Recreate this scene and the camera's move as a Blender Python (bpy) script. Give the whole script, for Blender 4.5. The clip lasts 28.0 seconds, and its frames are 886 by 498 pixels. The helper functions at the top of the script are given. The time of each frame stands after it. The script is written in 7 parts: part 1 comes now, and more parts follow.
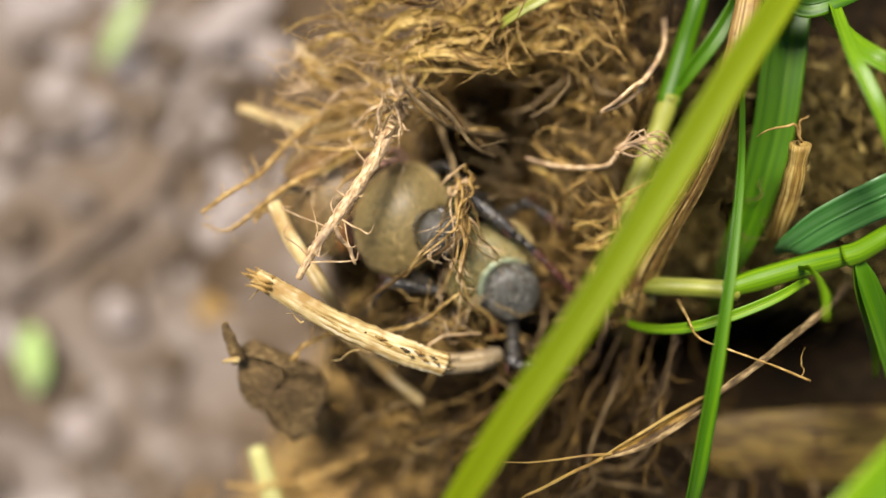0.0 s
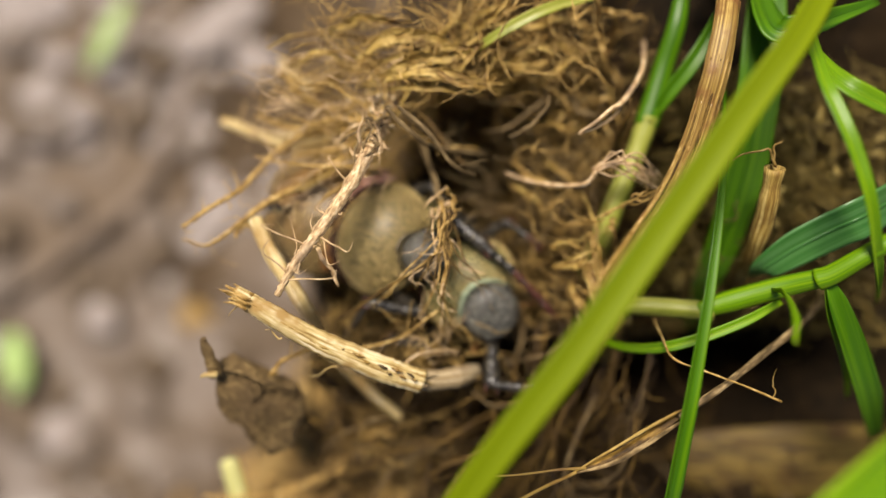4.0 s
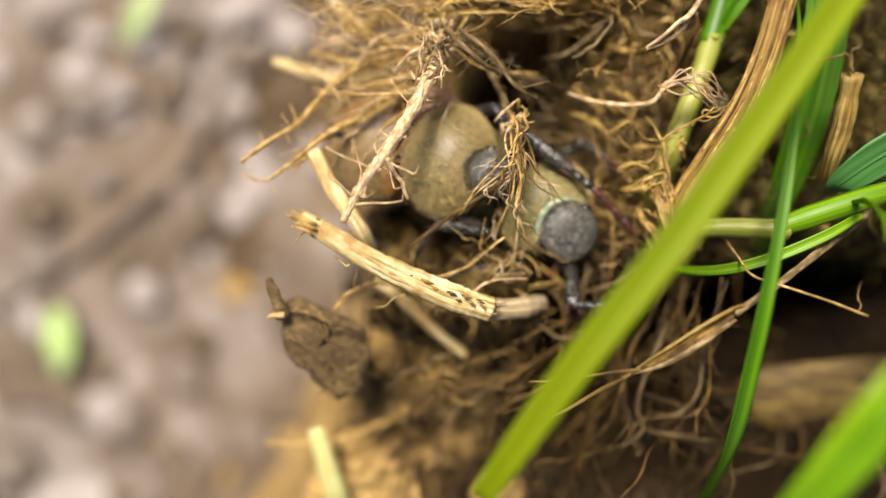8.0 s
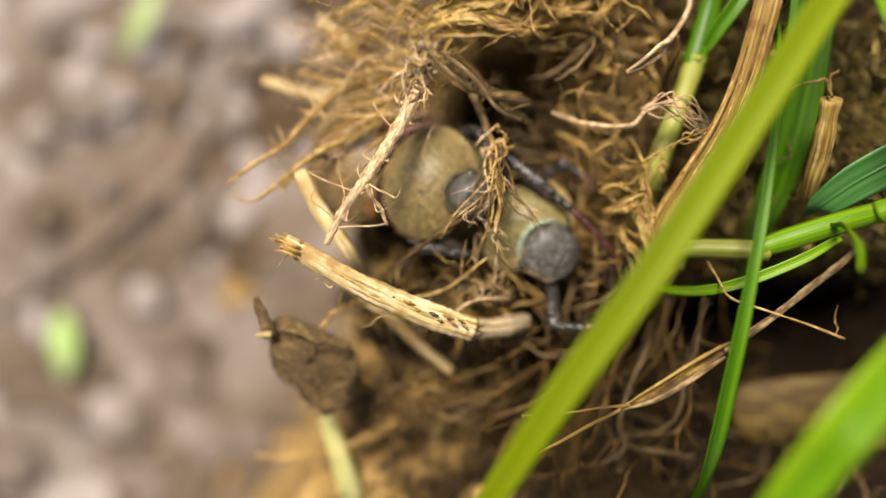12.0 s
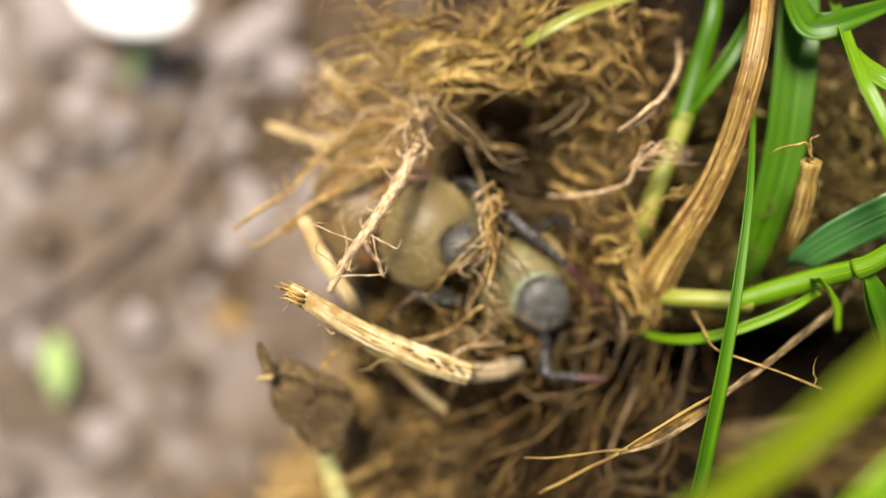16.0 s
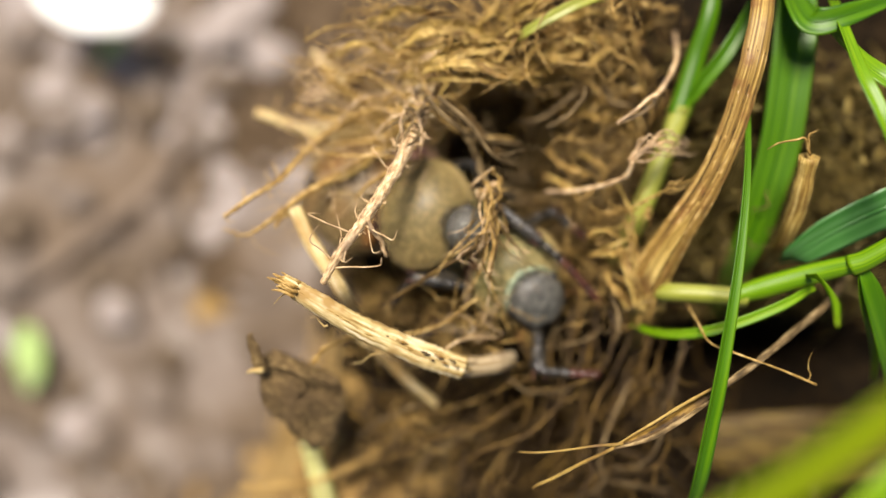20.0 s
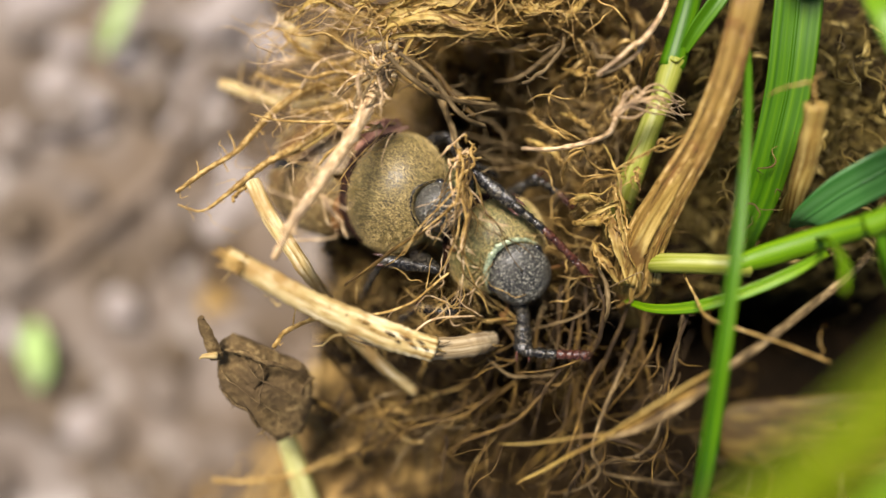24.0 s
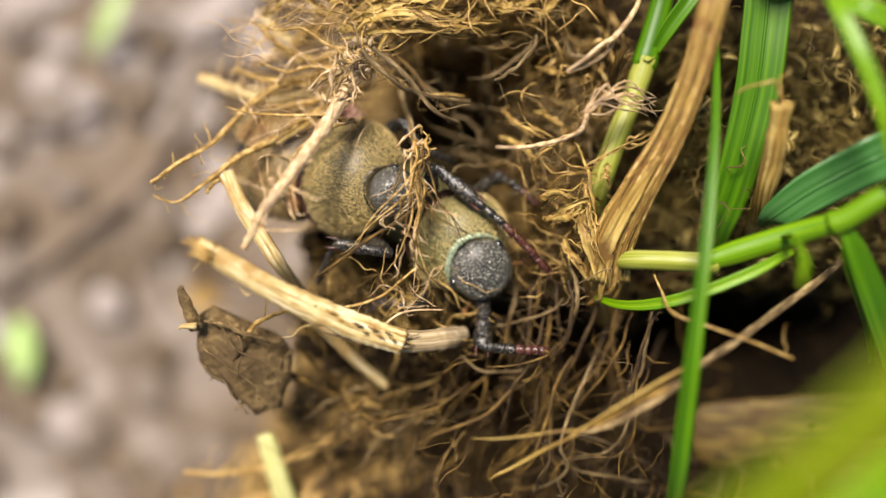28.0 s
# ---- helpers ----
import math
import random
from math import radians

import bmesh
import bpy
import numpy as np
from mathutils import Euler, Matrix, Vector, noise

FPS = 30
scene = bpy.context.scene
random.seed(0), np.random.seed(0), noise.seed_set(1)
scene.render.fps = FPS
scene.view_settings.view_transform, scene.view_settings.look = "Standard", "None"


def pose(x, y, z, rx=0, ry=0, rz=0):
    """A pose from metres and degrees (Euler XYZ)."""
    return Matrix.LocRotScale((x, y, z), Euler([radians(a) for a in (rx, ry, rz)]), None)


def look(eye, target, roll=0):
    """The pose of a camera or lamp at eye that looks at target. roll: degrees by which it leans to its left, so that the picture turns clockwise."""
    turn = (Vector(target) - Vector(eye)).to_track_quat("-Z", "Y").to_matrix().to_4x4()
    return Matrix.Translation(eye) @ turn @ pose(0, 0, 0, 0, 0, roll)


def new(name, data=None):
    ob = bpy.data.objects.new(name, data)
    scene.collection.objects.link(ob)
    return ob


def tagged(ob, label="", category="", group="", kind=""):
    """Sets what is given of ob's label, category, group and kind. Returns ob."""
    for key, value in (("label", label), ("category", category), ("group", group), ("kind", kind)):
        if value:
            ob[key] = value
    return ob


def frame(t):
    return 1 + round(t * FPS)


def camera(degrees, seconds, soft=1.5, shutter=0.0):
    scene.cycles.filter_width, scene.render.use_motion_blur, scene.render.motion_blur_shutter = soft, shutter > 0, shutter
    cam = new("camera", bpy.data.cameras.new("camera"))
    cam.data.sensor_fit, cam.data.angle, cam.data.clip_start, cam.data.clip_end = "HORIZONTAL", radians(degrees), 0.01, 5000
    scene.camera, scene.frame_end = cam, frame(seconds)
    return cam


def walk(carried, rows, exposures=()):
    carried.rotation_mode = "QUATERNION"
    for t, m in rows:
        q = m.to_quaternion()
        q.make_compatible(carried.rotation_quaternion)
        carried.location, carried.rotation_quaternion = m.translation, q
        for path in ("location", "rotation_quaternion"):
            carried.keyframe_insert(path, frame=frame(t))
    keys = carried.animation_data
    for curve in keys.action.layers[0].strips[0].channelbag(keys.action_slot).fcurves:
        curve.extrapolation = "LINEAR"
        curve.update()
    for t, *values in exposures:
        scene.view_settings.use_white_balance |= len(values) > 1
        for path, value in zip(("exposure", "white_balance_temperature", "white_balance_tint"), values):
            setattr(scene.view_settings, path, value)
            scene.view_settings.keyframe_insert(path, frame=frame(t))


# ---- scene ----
# Two scarab beetles on a lifted turf clod. All plan numbers are in millimetres, z = 0 on the soil.
MM = 0.001


def plan(x, y, z, rx=0, ry=0, rz=0):
    """A pose whose place is in millimetres."""
    return pose(x * MM, y * MM, z * MM, rx, ry, rz)


cam = camera(58, 28.0, soft=1.5)
cam.data.dof.use_dof = True
cam.data.dof.focus_distance = 0.0421
cam.data.dof.aperture_fstop = 9.8
EXPOSURES = [(0, 0.62, 6400, 14), (2, 0.68, 6450, 14), (3.5, 0.40, 6600, 14), (6, 0.56, 6750, 14), (7, 0.84, 6550, 14), (8, 0.84, 6550, 14), (11, 0.9, 6450, 14), (12, 0.66, 6700, 14), (15, 0.74, 6550, 14), (16, 0.76, 6500, 14), (18, 0.54, 6550, 14), (20, 0.7, 6550, 14), (21, 0.56, 6650, 14), (22, 0.52, 6550, 14), (25, 0.78, 6350, 14), (28, 0.82, 6450, 14)]
walk(cam, [
    (0, plan(1.524, 3.242, 90.289, -0.136, -0.177, 0.739)),
    (0.5, plan(0.221, 3.582, 90.030, -0.714, -0.672, 0.790)),
    (1, plan(0.246, 3.831, 90.443, -0.893, -0.798, 0.854)),
    (1.5, plan(0.552, 4.027, 90.742, -0.684, -1.274, 0.988)),
    (2, plan(0.716, 4.262, 90.839, -0.768, -1.075, 0.955)),
    (2.5, plan(-1.317, 3.890, 90.925, -0.244, -1.566, 1.278)),
    (3, plan(-0.579, 3.967, 90.683, 0.450, -0.608, 1.481)),
    (3.5, plan(2.236, 4.290, 90.667, -0.064, -0.932, 1.397)),
    (5.5, plan(1.393, 3.470, 90.703, 0.028, -0.170, 1.488)),
    (6, plan(1.582, 3.443, 90.796, -0.285, 0.722, 0.952)),
    (6.5, plan(1.970, 2.074, 89.815, -0.497, 1.126, 0.351)),
    (7, plan(-1.678, -1.901, 88.828, 2.186, -1.630, -0.902)),
    (7.5, plan(-1.984, -1.177, 88.736, 1.212, -1.433, -0.564)),
    (8, plan(-0.494, -0.063, 89.606, 0.155, 0.348, -0.257)),
    (8.5, plan(-0.632, -1.144, 89.453, 1.093, -0.385, 0.028)),
    (9, plan(0.417, -1.308, 88.943, 1.277, -0.029, 0.132)),
    (9.5, plan(1.657, 0.140, 89.321, 0.210, 0.889, -0.428)),
    (10, plan(0.765, -0.163, 89.082, 0.343, 0.682, -0.236)),
    (10.5, plan(0.679, 0.016, 89.113, 0.099, 0.742, -0.112)),
    (11, plan(0.530, 0.058, 89.102, -0.073, 0.656, 0.018)),
    (11.5, plan(0.855, 0.100, 89.170, 0.069, 0.667, -0.032)),
    (12, plan(1.141, 1.573, 90.233, -0.497, 1.247, -0.192)),
    (12.5, plan(0.700, 2.257, 90.338, -0.639, 1.388, -0.362)),
    (14.5, plan(1.972, 2.749, 90.968, -0.243, 0.623, 0.178)),
    (15, plan(1.445, 4.330, 92.303, -0.545, 0.376, -0.295)),
    (15.5, plan(1.527, 4.110, 92.686, 0.109, 1.023, 0.047)),
    (16, plan(0.462, 3.584, 92.052, 0.402, 0.220, 0.627)),
    (16.5, plan(0.186, 3.501, 91.514, 0.221, -0.020, 0.613)),
    (17, plan(-0.141, 3.427, 91.012, -0.308, -0.754, 0.862)),
    (17.5, plan(-0.135, 3.487, 91.508, -0.040, -1.331, 1.172)),
    (18, plan(-0.528, 3.065, 90.837, 0.215, -1.826, 1.484)),
    (18.5, plan(0.870, 3.082, 90.639, 0.116, -0.921, 1.074)),
    (19, plan(0.921, 3.036, 90.361, -0.165, -1.121, 1.009)),
    (19.5, plan(2.286, 3.409, 91.020, -0.176, -0.557, 0.893)),
    (20, plan(-0.942, 3.686, 91.282, -0.339, -1.917, 1.186)),
    (20.5, plan(1.015, 3.641, 90.942, 0.432, -0.814, 1.486)),
    (21, plan(3.272, 4.273, 90.142, 0.742, -0.773, 1.017)),
    (21.5, plan(2.596, 3.129, 88.568, 0.333, -0.138, 0.956)),
    (22, plan(3.481, 2.558, 87.796, 0.276, 1.285, 0.296)),
    (22.5, plan(3.384, 2.344, 87.419, 0.005, 1.827, 0.021)),
    (24.5, plan(3.641, 2.083, 87.369, -0.249, 1.698, -0.099)),
    (25, plan(3.367, 2.045, 87.462, -0.182, 1.332, -0.072)),
    (25.5, plan(3.356, 2.187, 87.515, -0.280, 1.178, -0.109)),
    (26, plan(3.369, 1.919, 87.528, -0.017, 1.143, 0.161)),
    (26.5, plan(4.109, 1.356, 87.766, 0.539, 1.555, 0.791)),
    (27, plan(4.212, 1.600, 87.549, 0.286, 1.371, 0.668)),
    (27.5, plan(4.733, 1.393, 87.536, 0.342, 1.614, 0.550)),
    (28, plan(5.181, 1.242, 87.655, 0.541, 1.790, 0.744)),
], EXPOSURES)

# ---- light ----
world = bpy.data.worlds.new("sky")
scene.world = world
world.use_nodes = True
sky = world.node_tree.nodes.new("ShaderNodeTexSky")
sky.sky_type, sky.sun_disc = "NISHITA", False
sky.sun_elevation, sky.sun_rotation = radians(60), radians(-19)
world.node_tree.links.new(sky.outputs[0], world.node_tree.nodes["Background"].inputs[0])
world.node_tree.nodes["Background"].inputs[1].default_value = 0.046
sun = new("sun", bpy.data.lights.new("sun", "SUN"))
sun.data.energy, sun.data.angle, sun.data.color = 5.0, radians(20), (1.0, 0.92, 0.80)
sun.matrix_world = look((-0.16, 0.46, 0.87), (0, 0, 0))

# ---- materials ----


def shader(name):
    m = bpy.data.materials.new(name)
    m.use_nodes = True
    return m, m.node_tree.nodes, m.node_tree.links, m.node_tree.nodes["Principled BSDF"]


def put(nodes, kind, **inputs):
    n = nodes.new(kind)
    for key, value in inputs.items():
        n.inputs[key.replace("_", " ")].default_value = value
    return n


def ramp(nodes, links, fac, stops):
    n = nodes.new("ShaderNodeValToRGB")
    n.color_ramp.elements[0].position, n.color_ramp.elements[0].color = stops[0][0], (*stops[0][1], 1)
    n.color_ramp.elements[1].position, n.color_ramp.elements[1].color = stops[-1][0], (*stops[-1][1], 1)
    for p, c in stops[1:-1]:
        n.color_ramp.elements.new(p).color = (*c, 1)
    links.new(fac, n.inputs[0])
    return n.outputs[0]


def blend(nodes, links, fac, a, b, how="MIX"):
    n = nodes.new("ShaderNodeMix")
    n.data_type, n.blend_type = "RGBA", how
    if isinstance(fac, (int, float)):
        n.inputs[0].default_value = fac
    else:
        links.new(fac, n.inputs[0])
    for socket, value in ((n.inputs[6], a), (n.inputs[7], b)):
        if isinstance(value, tuple):
            socket.default_value = (*value, 1)
        else:
            links.new(value, socket)
    return n.outputs[2]


def fibre(name, dark, mid, light, rough=0.6, across=6.0, along=0.25, bump=0.4, through_light=0.0, stain=None, wander=0.35, gloss=0.3, island=True, rich=1.03):
    """Plant tissue with fibres along its length; the map's u runs across in mm, v along in mm."""
    m, nodes, links, bsdf = shader(name)
    uv = nodes.new("ShaderNodeTexCoord")
    mp = put(nodes, "ShaderNodeMapping", Scale=(across, along, 1))
    links.new(uv.outputs["UV"], mp.inputs[0])
    fine = put(nodes, "ShaderNodeTexNoise", Scale=1.0, Detail=4.0, Roughness=0.6)
    links.new(mp.outputs[0], fine.inputs["Vector"])
    col = ramp(nodes, links, fine.outputs[0], [(0.36, dark), (0.5, mid), (0.64, light)])
    ob = put(nodes, "ShaderNodeMapping", Scale=(1000, 1000, 1000))
    links.new(uv.outputs["Object"], ob.inputs[0])
    blot = put(nodes, "ShaderNodeTexNoise", Scale=0.45, Detail=3.0, Roughness=0.65)
    links.new(ob.outputs[0], blot.inputs["Vector"])
    if stain:
        f = ramp(nodes, links, blot.outputs[0], [(0.5, (0, 0, 0)), (0.66, (1, 1, 1))])
        col = blend(nodes, links, f, col, stain)
    if island:
        geo = nodes.new("ShaderNodeNewGeometry")
        rnd = geo.outputs["Random Per Island"]
    else:
        rnd = nodes.new("ShaderNodeObjectInfo").outputs["Random"]
    vary = put(nodes, "ShaderNodeMapRange", To_Min=1 - wander, To_Max=1 + wander)
    links.new(rnd, vary.inputs["Value"])
    hsv = nodes.new("ShaderNodeHueSaturation")
    hsv.inputs["Saturation"].default_value = rich
    links.new(vary.outputs[0], hsv.inputs["Value"])
    links.new(col, hsv.inputs["Color"])
    col = hsv.outputs[0]
    links.new(col, bsdf.inputs["Base Color"])
    bsdf.inputs["Roughness"].default_value = rough
    bsdf.inputs["Specular IOR Level"].default_value = gloss
    bp = put(nodes, "ShaderNodeBump", Strength=bump, Distance=0.00008)
    links.new(fine.outputs[0], bp.inputs["Height"])
    links.new(bp.outputs[0], bsdf.inputs["Normal"])
    if through_light:
        tr = nodes.new("ShaderNodeBsdfTranslucent")
        warm = blend(nodes, links, 0.5, col, (0.35, 0.5, 0.03), "MIX") if through_light > 0.3 else col
        links.new(warm, tr.inputs[0])
        mix = nodes.new("ShaderNodeMixShader")
        mix.inputs[0].default_value = through_light
        links.new(bsdf.outputs[0], mix.inputs[1])
        links.new(tr.outputs[0], mix.inputs[2])
        links.new(mix.outputs[0], nodes["Material Output"].inputs[0])
    return m


def mottled(name, stops, scale, rough=0.8, bump=0.6, depth=0.0003, second=None, scale2=0.15, metal=0.0, gloss=0.3, coat=0.0, detail=6.0):
    """A grainy surface: colours by noise of that scale (per mm), a second colour in larger blots."""
    m, nodes, links, bsdf = shader(name)
    tc = nodes.new("ShaderNodeTexCoord")
    mp = put(nodes, "ShaderNodeMapping", Scale=(1000, 1000, 1000))
    links.new(tc.outputs["Object"], mp.inputs[0])
    n1 = put(nodes, "ShaderNodeTexNoise", Scale=scale, Detail=detail, Roughness=0.62)
    links.new(mp.outputs[0], n1.inputs["Vector"])
    col = ramp(nodes, links, n1.outputs[0], stops)
    if second:
        n2 = put(nodes, "ShaderNodeTexNoise", Scale=scale2, Detail=4.0, Roughness=0.6)
        links.new(mp.outputs[0], n2.inputs["Vector"])
        f = ramp(nodes, links, n2.outputs[0], [(0.42, (0, 0, 0)), (0.62, (1, 1, 1))])
        col = blend(nodes, links, f, col, second)
    links.new(col, bsdf.inputs["Base Color"])
    bsdf.inputs["Roughness"].default_value = rough
    bsdf.inputs["Metallic"].default_value = metal
    bsdf.inputs["Specular IOR Level"].default_value = gloss
    bsdf.inputs["Coat Weight"].default_value = coat
    bsdf.inputs["Coat Roughness"].default_value = 0.38
    bp = put(nodes, "ShaderNodeBump", Strength=bump, Distance=depth)
    links.new(n1.outputs[0], bp.inputs["Height"])
    links.new(bp.outputs[0], bsdf.inputs["Normal"])
    return m


SOIL = mottled("soil", [(0.38, (0.082, 0.064, 0.048)), (0.47, (0.160, 0.129, 0.105)), (0.55, (0.214, 0.182, 0.157)), (0.64, (0.41, 0.372, 0.342))], 0.085, rough=0.95, bump=0.2, second=(0.15, 0.112, 0.078), scale2=0.028, gloss=0.1, detail=3.5)
CRUMB = mottled("crumb", [(0.3, (0.118, 0.094, 0.074)), (0.7, (0.255, 0.214, 0.182))], 0.09, rough=0.95, gloss=0.1)
# The soil's uneven brightness is also put into these two colours.
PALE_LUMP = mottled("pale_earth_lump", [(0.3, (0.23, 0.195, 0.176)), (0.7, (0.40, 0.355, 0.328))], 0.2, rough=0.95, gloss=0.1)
DARK_LUMP = mottled("dark_earth_lump", [(0.3, (0.075, 0.056, 0.038)), (0.7, (0.165, 0.126, 0.09))], 0.2, rough=0.95, gloss=0.1)
# Near-black: the shade of the clod's gaps is put into this colour.
SHADE_EARTH = mottled("earth", [(0.32, (0.004, 0.003, 0.0016)), (0.52, (0.010, 0.0065, 0.003)), (0.75, (0.028, 0.017, 0.0065))], 0.9, rough=0.95, second=(0.017, 0.010, 0.0038), scale2=0.12, gloss=0.1)
SIDE = mottled("broken_earth", [(0.3, (0.03, 0.020, 0.011)), (0.5, (0.08, 0.055, 0.032)), (0.72, (0.17, 0.125, 0.08))], 0.35, rough=0.95, second=(0.06, 0.04, 0.024), scale2=0.1, gloss=0.1)
OCHRE = mottled("ochre_earth", [(0.3, (0.15, 0.09, 0.026)), (0.5, (0.36, 0.235, 0.078)), (0.75, (0.54, 0.39, 0.165))], 0.3, rough=0.9, second=(0.27, 0.17, 0.06), scale2=0.12, gloss=0.15)
STRAW = fibre("straw", (0.27, 0.165, 0.05), (0.60, 0.465, 0.205), (0.84, 0.73, 0.49), rough=0.55, across=4, along=0.3, bump=0.7, stain=(0.42, 0.27, 0.10), wander=0.06, through_light=0.12)
PALE_ROOT = fibre("pale_root", (0.20, 0.12, 0.055), (0.52, 0.36, 0.19), (0.78, 0.62, 0.40), rough=0.65, across=5, along=1.6, bump=0.9, stain=(0.26, 0.18, 0.11), wander=0.15)
GOLD_ROOT = fibre("gold_root", (0.13, 0.07, 0.017), (0.36, 0.225, 0.066), (0.62, 0.45, 0.19), rough=0.6, across=4, along=1.8, bump=0.8, wander=0.45, through_light=0.1)
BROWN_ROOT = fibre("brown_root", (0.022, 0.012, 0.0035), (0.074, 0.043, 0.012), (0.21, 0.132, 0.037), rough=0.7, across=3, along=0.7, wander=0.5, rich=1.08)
# Brown root made darker: shade low and deep in the clod, as colour.
SHADED_ROOT = fibre("shaded_root", (0.012, 0.007, 0.003), (0.038, 0.022, 0.008), (0.11, 0.068, 0.022), rough=0.75, across=3, along=0.7, wander=0.5)
GREY_ROOT = fibre("grey_root", (0.04, 0.026, 0.010), (0.125, 0.084, 0.036), (0.30, 0.22, 0.11), rough=0.72, across=3, along=0.7, wander=0.4)
DRY_STEM = fibre("dry_stem", (0.09, 0.046, 0.011), (0.27, 0.168, 0.042), (0.52, 0.365, 0.115), rough=0.42, across=7, along=0.05, bump=1.0, stain=(0.19, 0.09, 0.028), wander=0.12, gloss=0.45)
DRY_LEAF = fibre("dry_leaf", (0.20, 0.115, 0.028), (0.42, 0.285, 0.078), (0.64, 0.49, 0.18), rough=0.5, across=7, along=0.25, bump=0.9, stain=(0.17, 0.095, 0.03), wander=0.25, through_light=0.25)
DEAD = fibre("dead_leaf_tissue", (0.024, 0.015, 0.005), (0.082, 0.055, 0.019), (0.19, 0.14, 0.052), rough=0.6, across=3, along=0.3, bump=0.9, stain=(0.06, 0.035, 0.013), wander=0.05, rich=1.2)
GREEN = fibre("green_blade", (0.038, 0.115, 0.008), (0.072, 0.185, 0.014), (0.135, 0.265, 0.032), rough=0.4, across=2.6, along=0.02, bump=0.6, through_light=0.35, wander=0.05, gloss=0.45, rich=1.2)
BRIGHT = fibre("bright_blade", (0.15, 0.205, 0.003), (0.205, 0.27, 0.004), (0.265, 0.335, 0.008), rough=0.55, across=1.6, along=0.02, through_light=0.35, wander=0.05, gloss=0.2, rich=1.2)
DEEP = fibre("deep_blade", (0.045, 0.125, 0.038), (0.075, 0.175, 0.06), (0.11, 0.225, 0.095), rough=0.38, across=3.2, along=0.03, through_light=0.22, wander=0.05, gloss=0.5, rich=1.2)
PALE_GREEN = fibre("pale_green_leaf", (0.30, 0.44, 0.14), (0.40, 0.54, 0.20), (0.52, 0.64, 0.32), rough=0.4, across=1, along=0.2, through_light=0.2, wander=0.05)
PALE_STALK = fibre("pale_stalk", (0.42, 0.42, 0.10), (0.62, 0.60, 0.24), (0.80, 0.78, 0.48), rough=0.45, across=4, along=0.08, through_light=0.25, wander=0.05, gloss=0.4)
STALK = fibre("green_stalk", (0.075, 0.185, 0.010), (0.145, 0.285, 0.020), (0.26, 0.39, 0.055), rough=0.4, across=4, along=0.05, through_light=0.25, wander=0.05, gloss=0.45, rich=1.15)
YELLOW_STALK = fibre("yellow_stalk", (0.17, 0.20, 0.022), (0.31, 0.335, 0.052), (0.44, 0.44, 0.13), rough=0.42, across=4, along=0.08, through_light=0.2, wander=0.05, gloss=0.45)
POD = mottled("dry_pod", [(0.3, (0.045, 0.027, 0.010)), (0.5, (0.14, 0.09, 0.034)), (0.72, (0.33, 0.235, 0.10))], 2.4, rough=0.85, bump=1.0, depth=0.0002, second=(0.085, 0.054, 0.022), scale2=0.4)
BRONZE = mottled("bronze_shell", [(0.40, (0.032, 0.024, 0.008)), (0.52, (0.15, 0.11, 0.034)), (0.65, (0.43, 0.335, 0.12))], 10.0, rough=0.38, bump=1.0, depth=0.00009, second=(0.16, 0.125, 0.04), scale2=0.4, metal=0.45, gloss=0.5, coat=0.45)
GREEN_BRONZE = mottled("green_bronze_shell", [(0.36, (0.024, 0.022, 0.007)), (0.5, (0.14, 0.118, 0.035)), (0.66, (0.40, 0.36, 0.14))], 9.0, rough=0.34, bump=1.0, depth=0.00008, second=(0.12, 0.13, 0.04), scale2=0.5, metal=0.45, gloss=0.5, coat=0.3)
SOIL_ROOT = mottled("soil_stained_root", [(0.3, (0.15, 0.115, 0.085)), (0.7, (0.24, 0.185, 0.14))], 0.3, rough=0.9, bump=0.3)
MEMBRANE = mottled("red_membrane", [(0.3, (0.14, 0.055, 0.035)), (0.5, (0.40, 0.21, 0.145)), (0.7, (0.60, 0.43, 0.33))], 1.2, rough=0.45, bump=0.7, depth=0.00012)
# Red-brown taken nearly to black, with the gap's shade in the colour.
GAP_SHADE = mottled("gap_shade", [(0.3, (0.008, 0.004, 0.003)), (0.7, (0.04, 0.016, 0.008))], 4.0, rough=0.7, bump=0.5, depth=0.00006, gloss=0.12)
WHITE_BLOB = mottled("white_blob", [(0.3, (0.80, 0.80, 0.76)), (0.7, (0.88, 0.88, 0.85))], 1.0, rough=0.6, bump=0.2)
RIM = mottled("pale_green_rim", [(0.35, (0.10, 0.13, 0.07)), (0.65, (0.46, 0.54, 0.36))], 6.0, rough=0.4, metal=0.3, bump=0.4, depth=0.00005)
# The ramp's palest stop paints glints on the grains into the colour.
HEAD = mottled("granular_glint_head", [(0.40, (0.012, 0.013, 0.012)), (0.52, (0.062, 0.061, 0.051)), (0.63, (0.42, 0.40, 0.31))], 7.0, rough=0.22, bump=1.0, depth=0.00014, second=(0.075, 0.07, 0.055), scale2=0.6, metal=0.3, gloss=0.7, detail=5.0, coat=0.5)
BLACK = mottled("black_leg", [(0.38, (0.005, 0.005, 0.005)), (0.52, (0.018, 0.016, 0.012)), (0.66, (0.10, 0.085, 0.058))], 5.0, rough=0.26, bump=0.9, depth=0.00006, gloss=0.6)
REDLEG = mottled("red_leg", [(0.34, (0.018, 0.008, 0.006)), (0.55, (0.07, 0.022, 0.013)), (0.7, (0.17, 0.075, 0.042))], 5.0, rough=0.26, bump=0.9, depth=0.00006, gloss=0.6)
RUST = mottled("rusty_elytron", [(0.36, (0.042, 0.027, 0.010)), (0.5, (0.14, 0.09, 0.033)), (0.66, (0.29, 0.205, 0.085))], 6.0, rough=0.4, bump=0.5, depth=0.00006, second=(0.17, 0.085, 0.026), scale2=0.25, gloss=0.4)
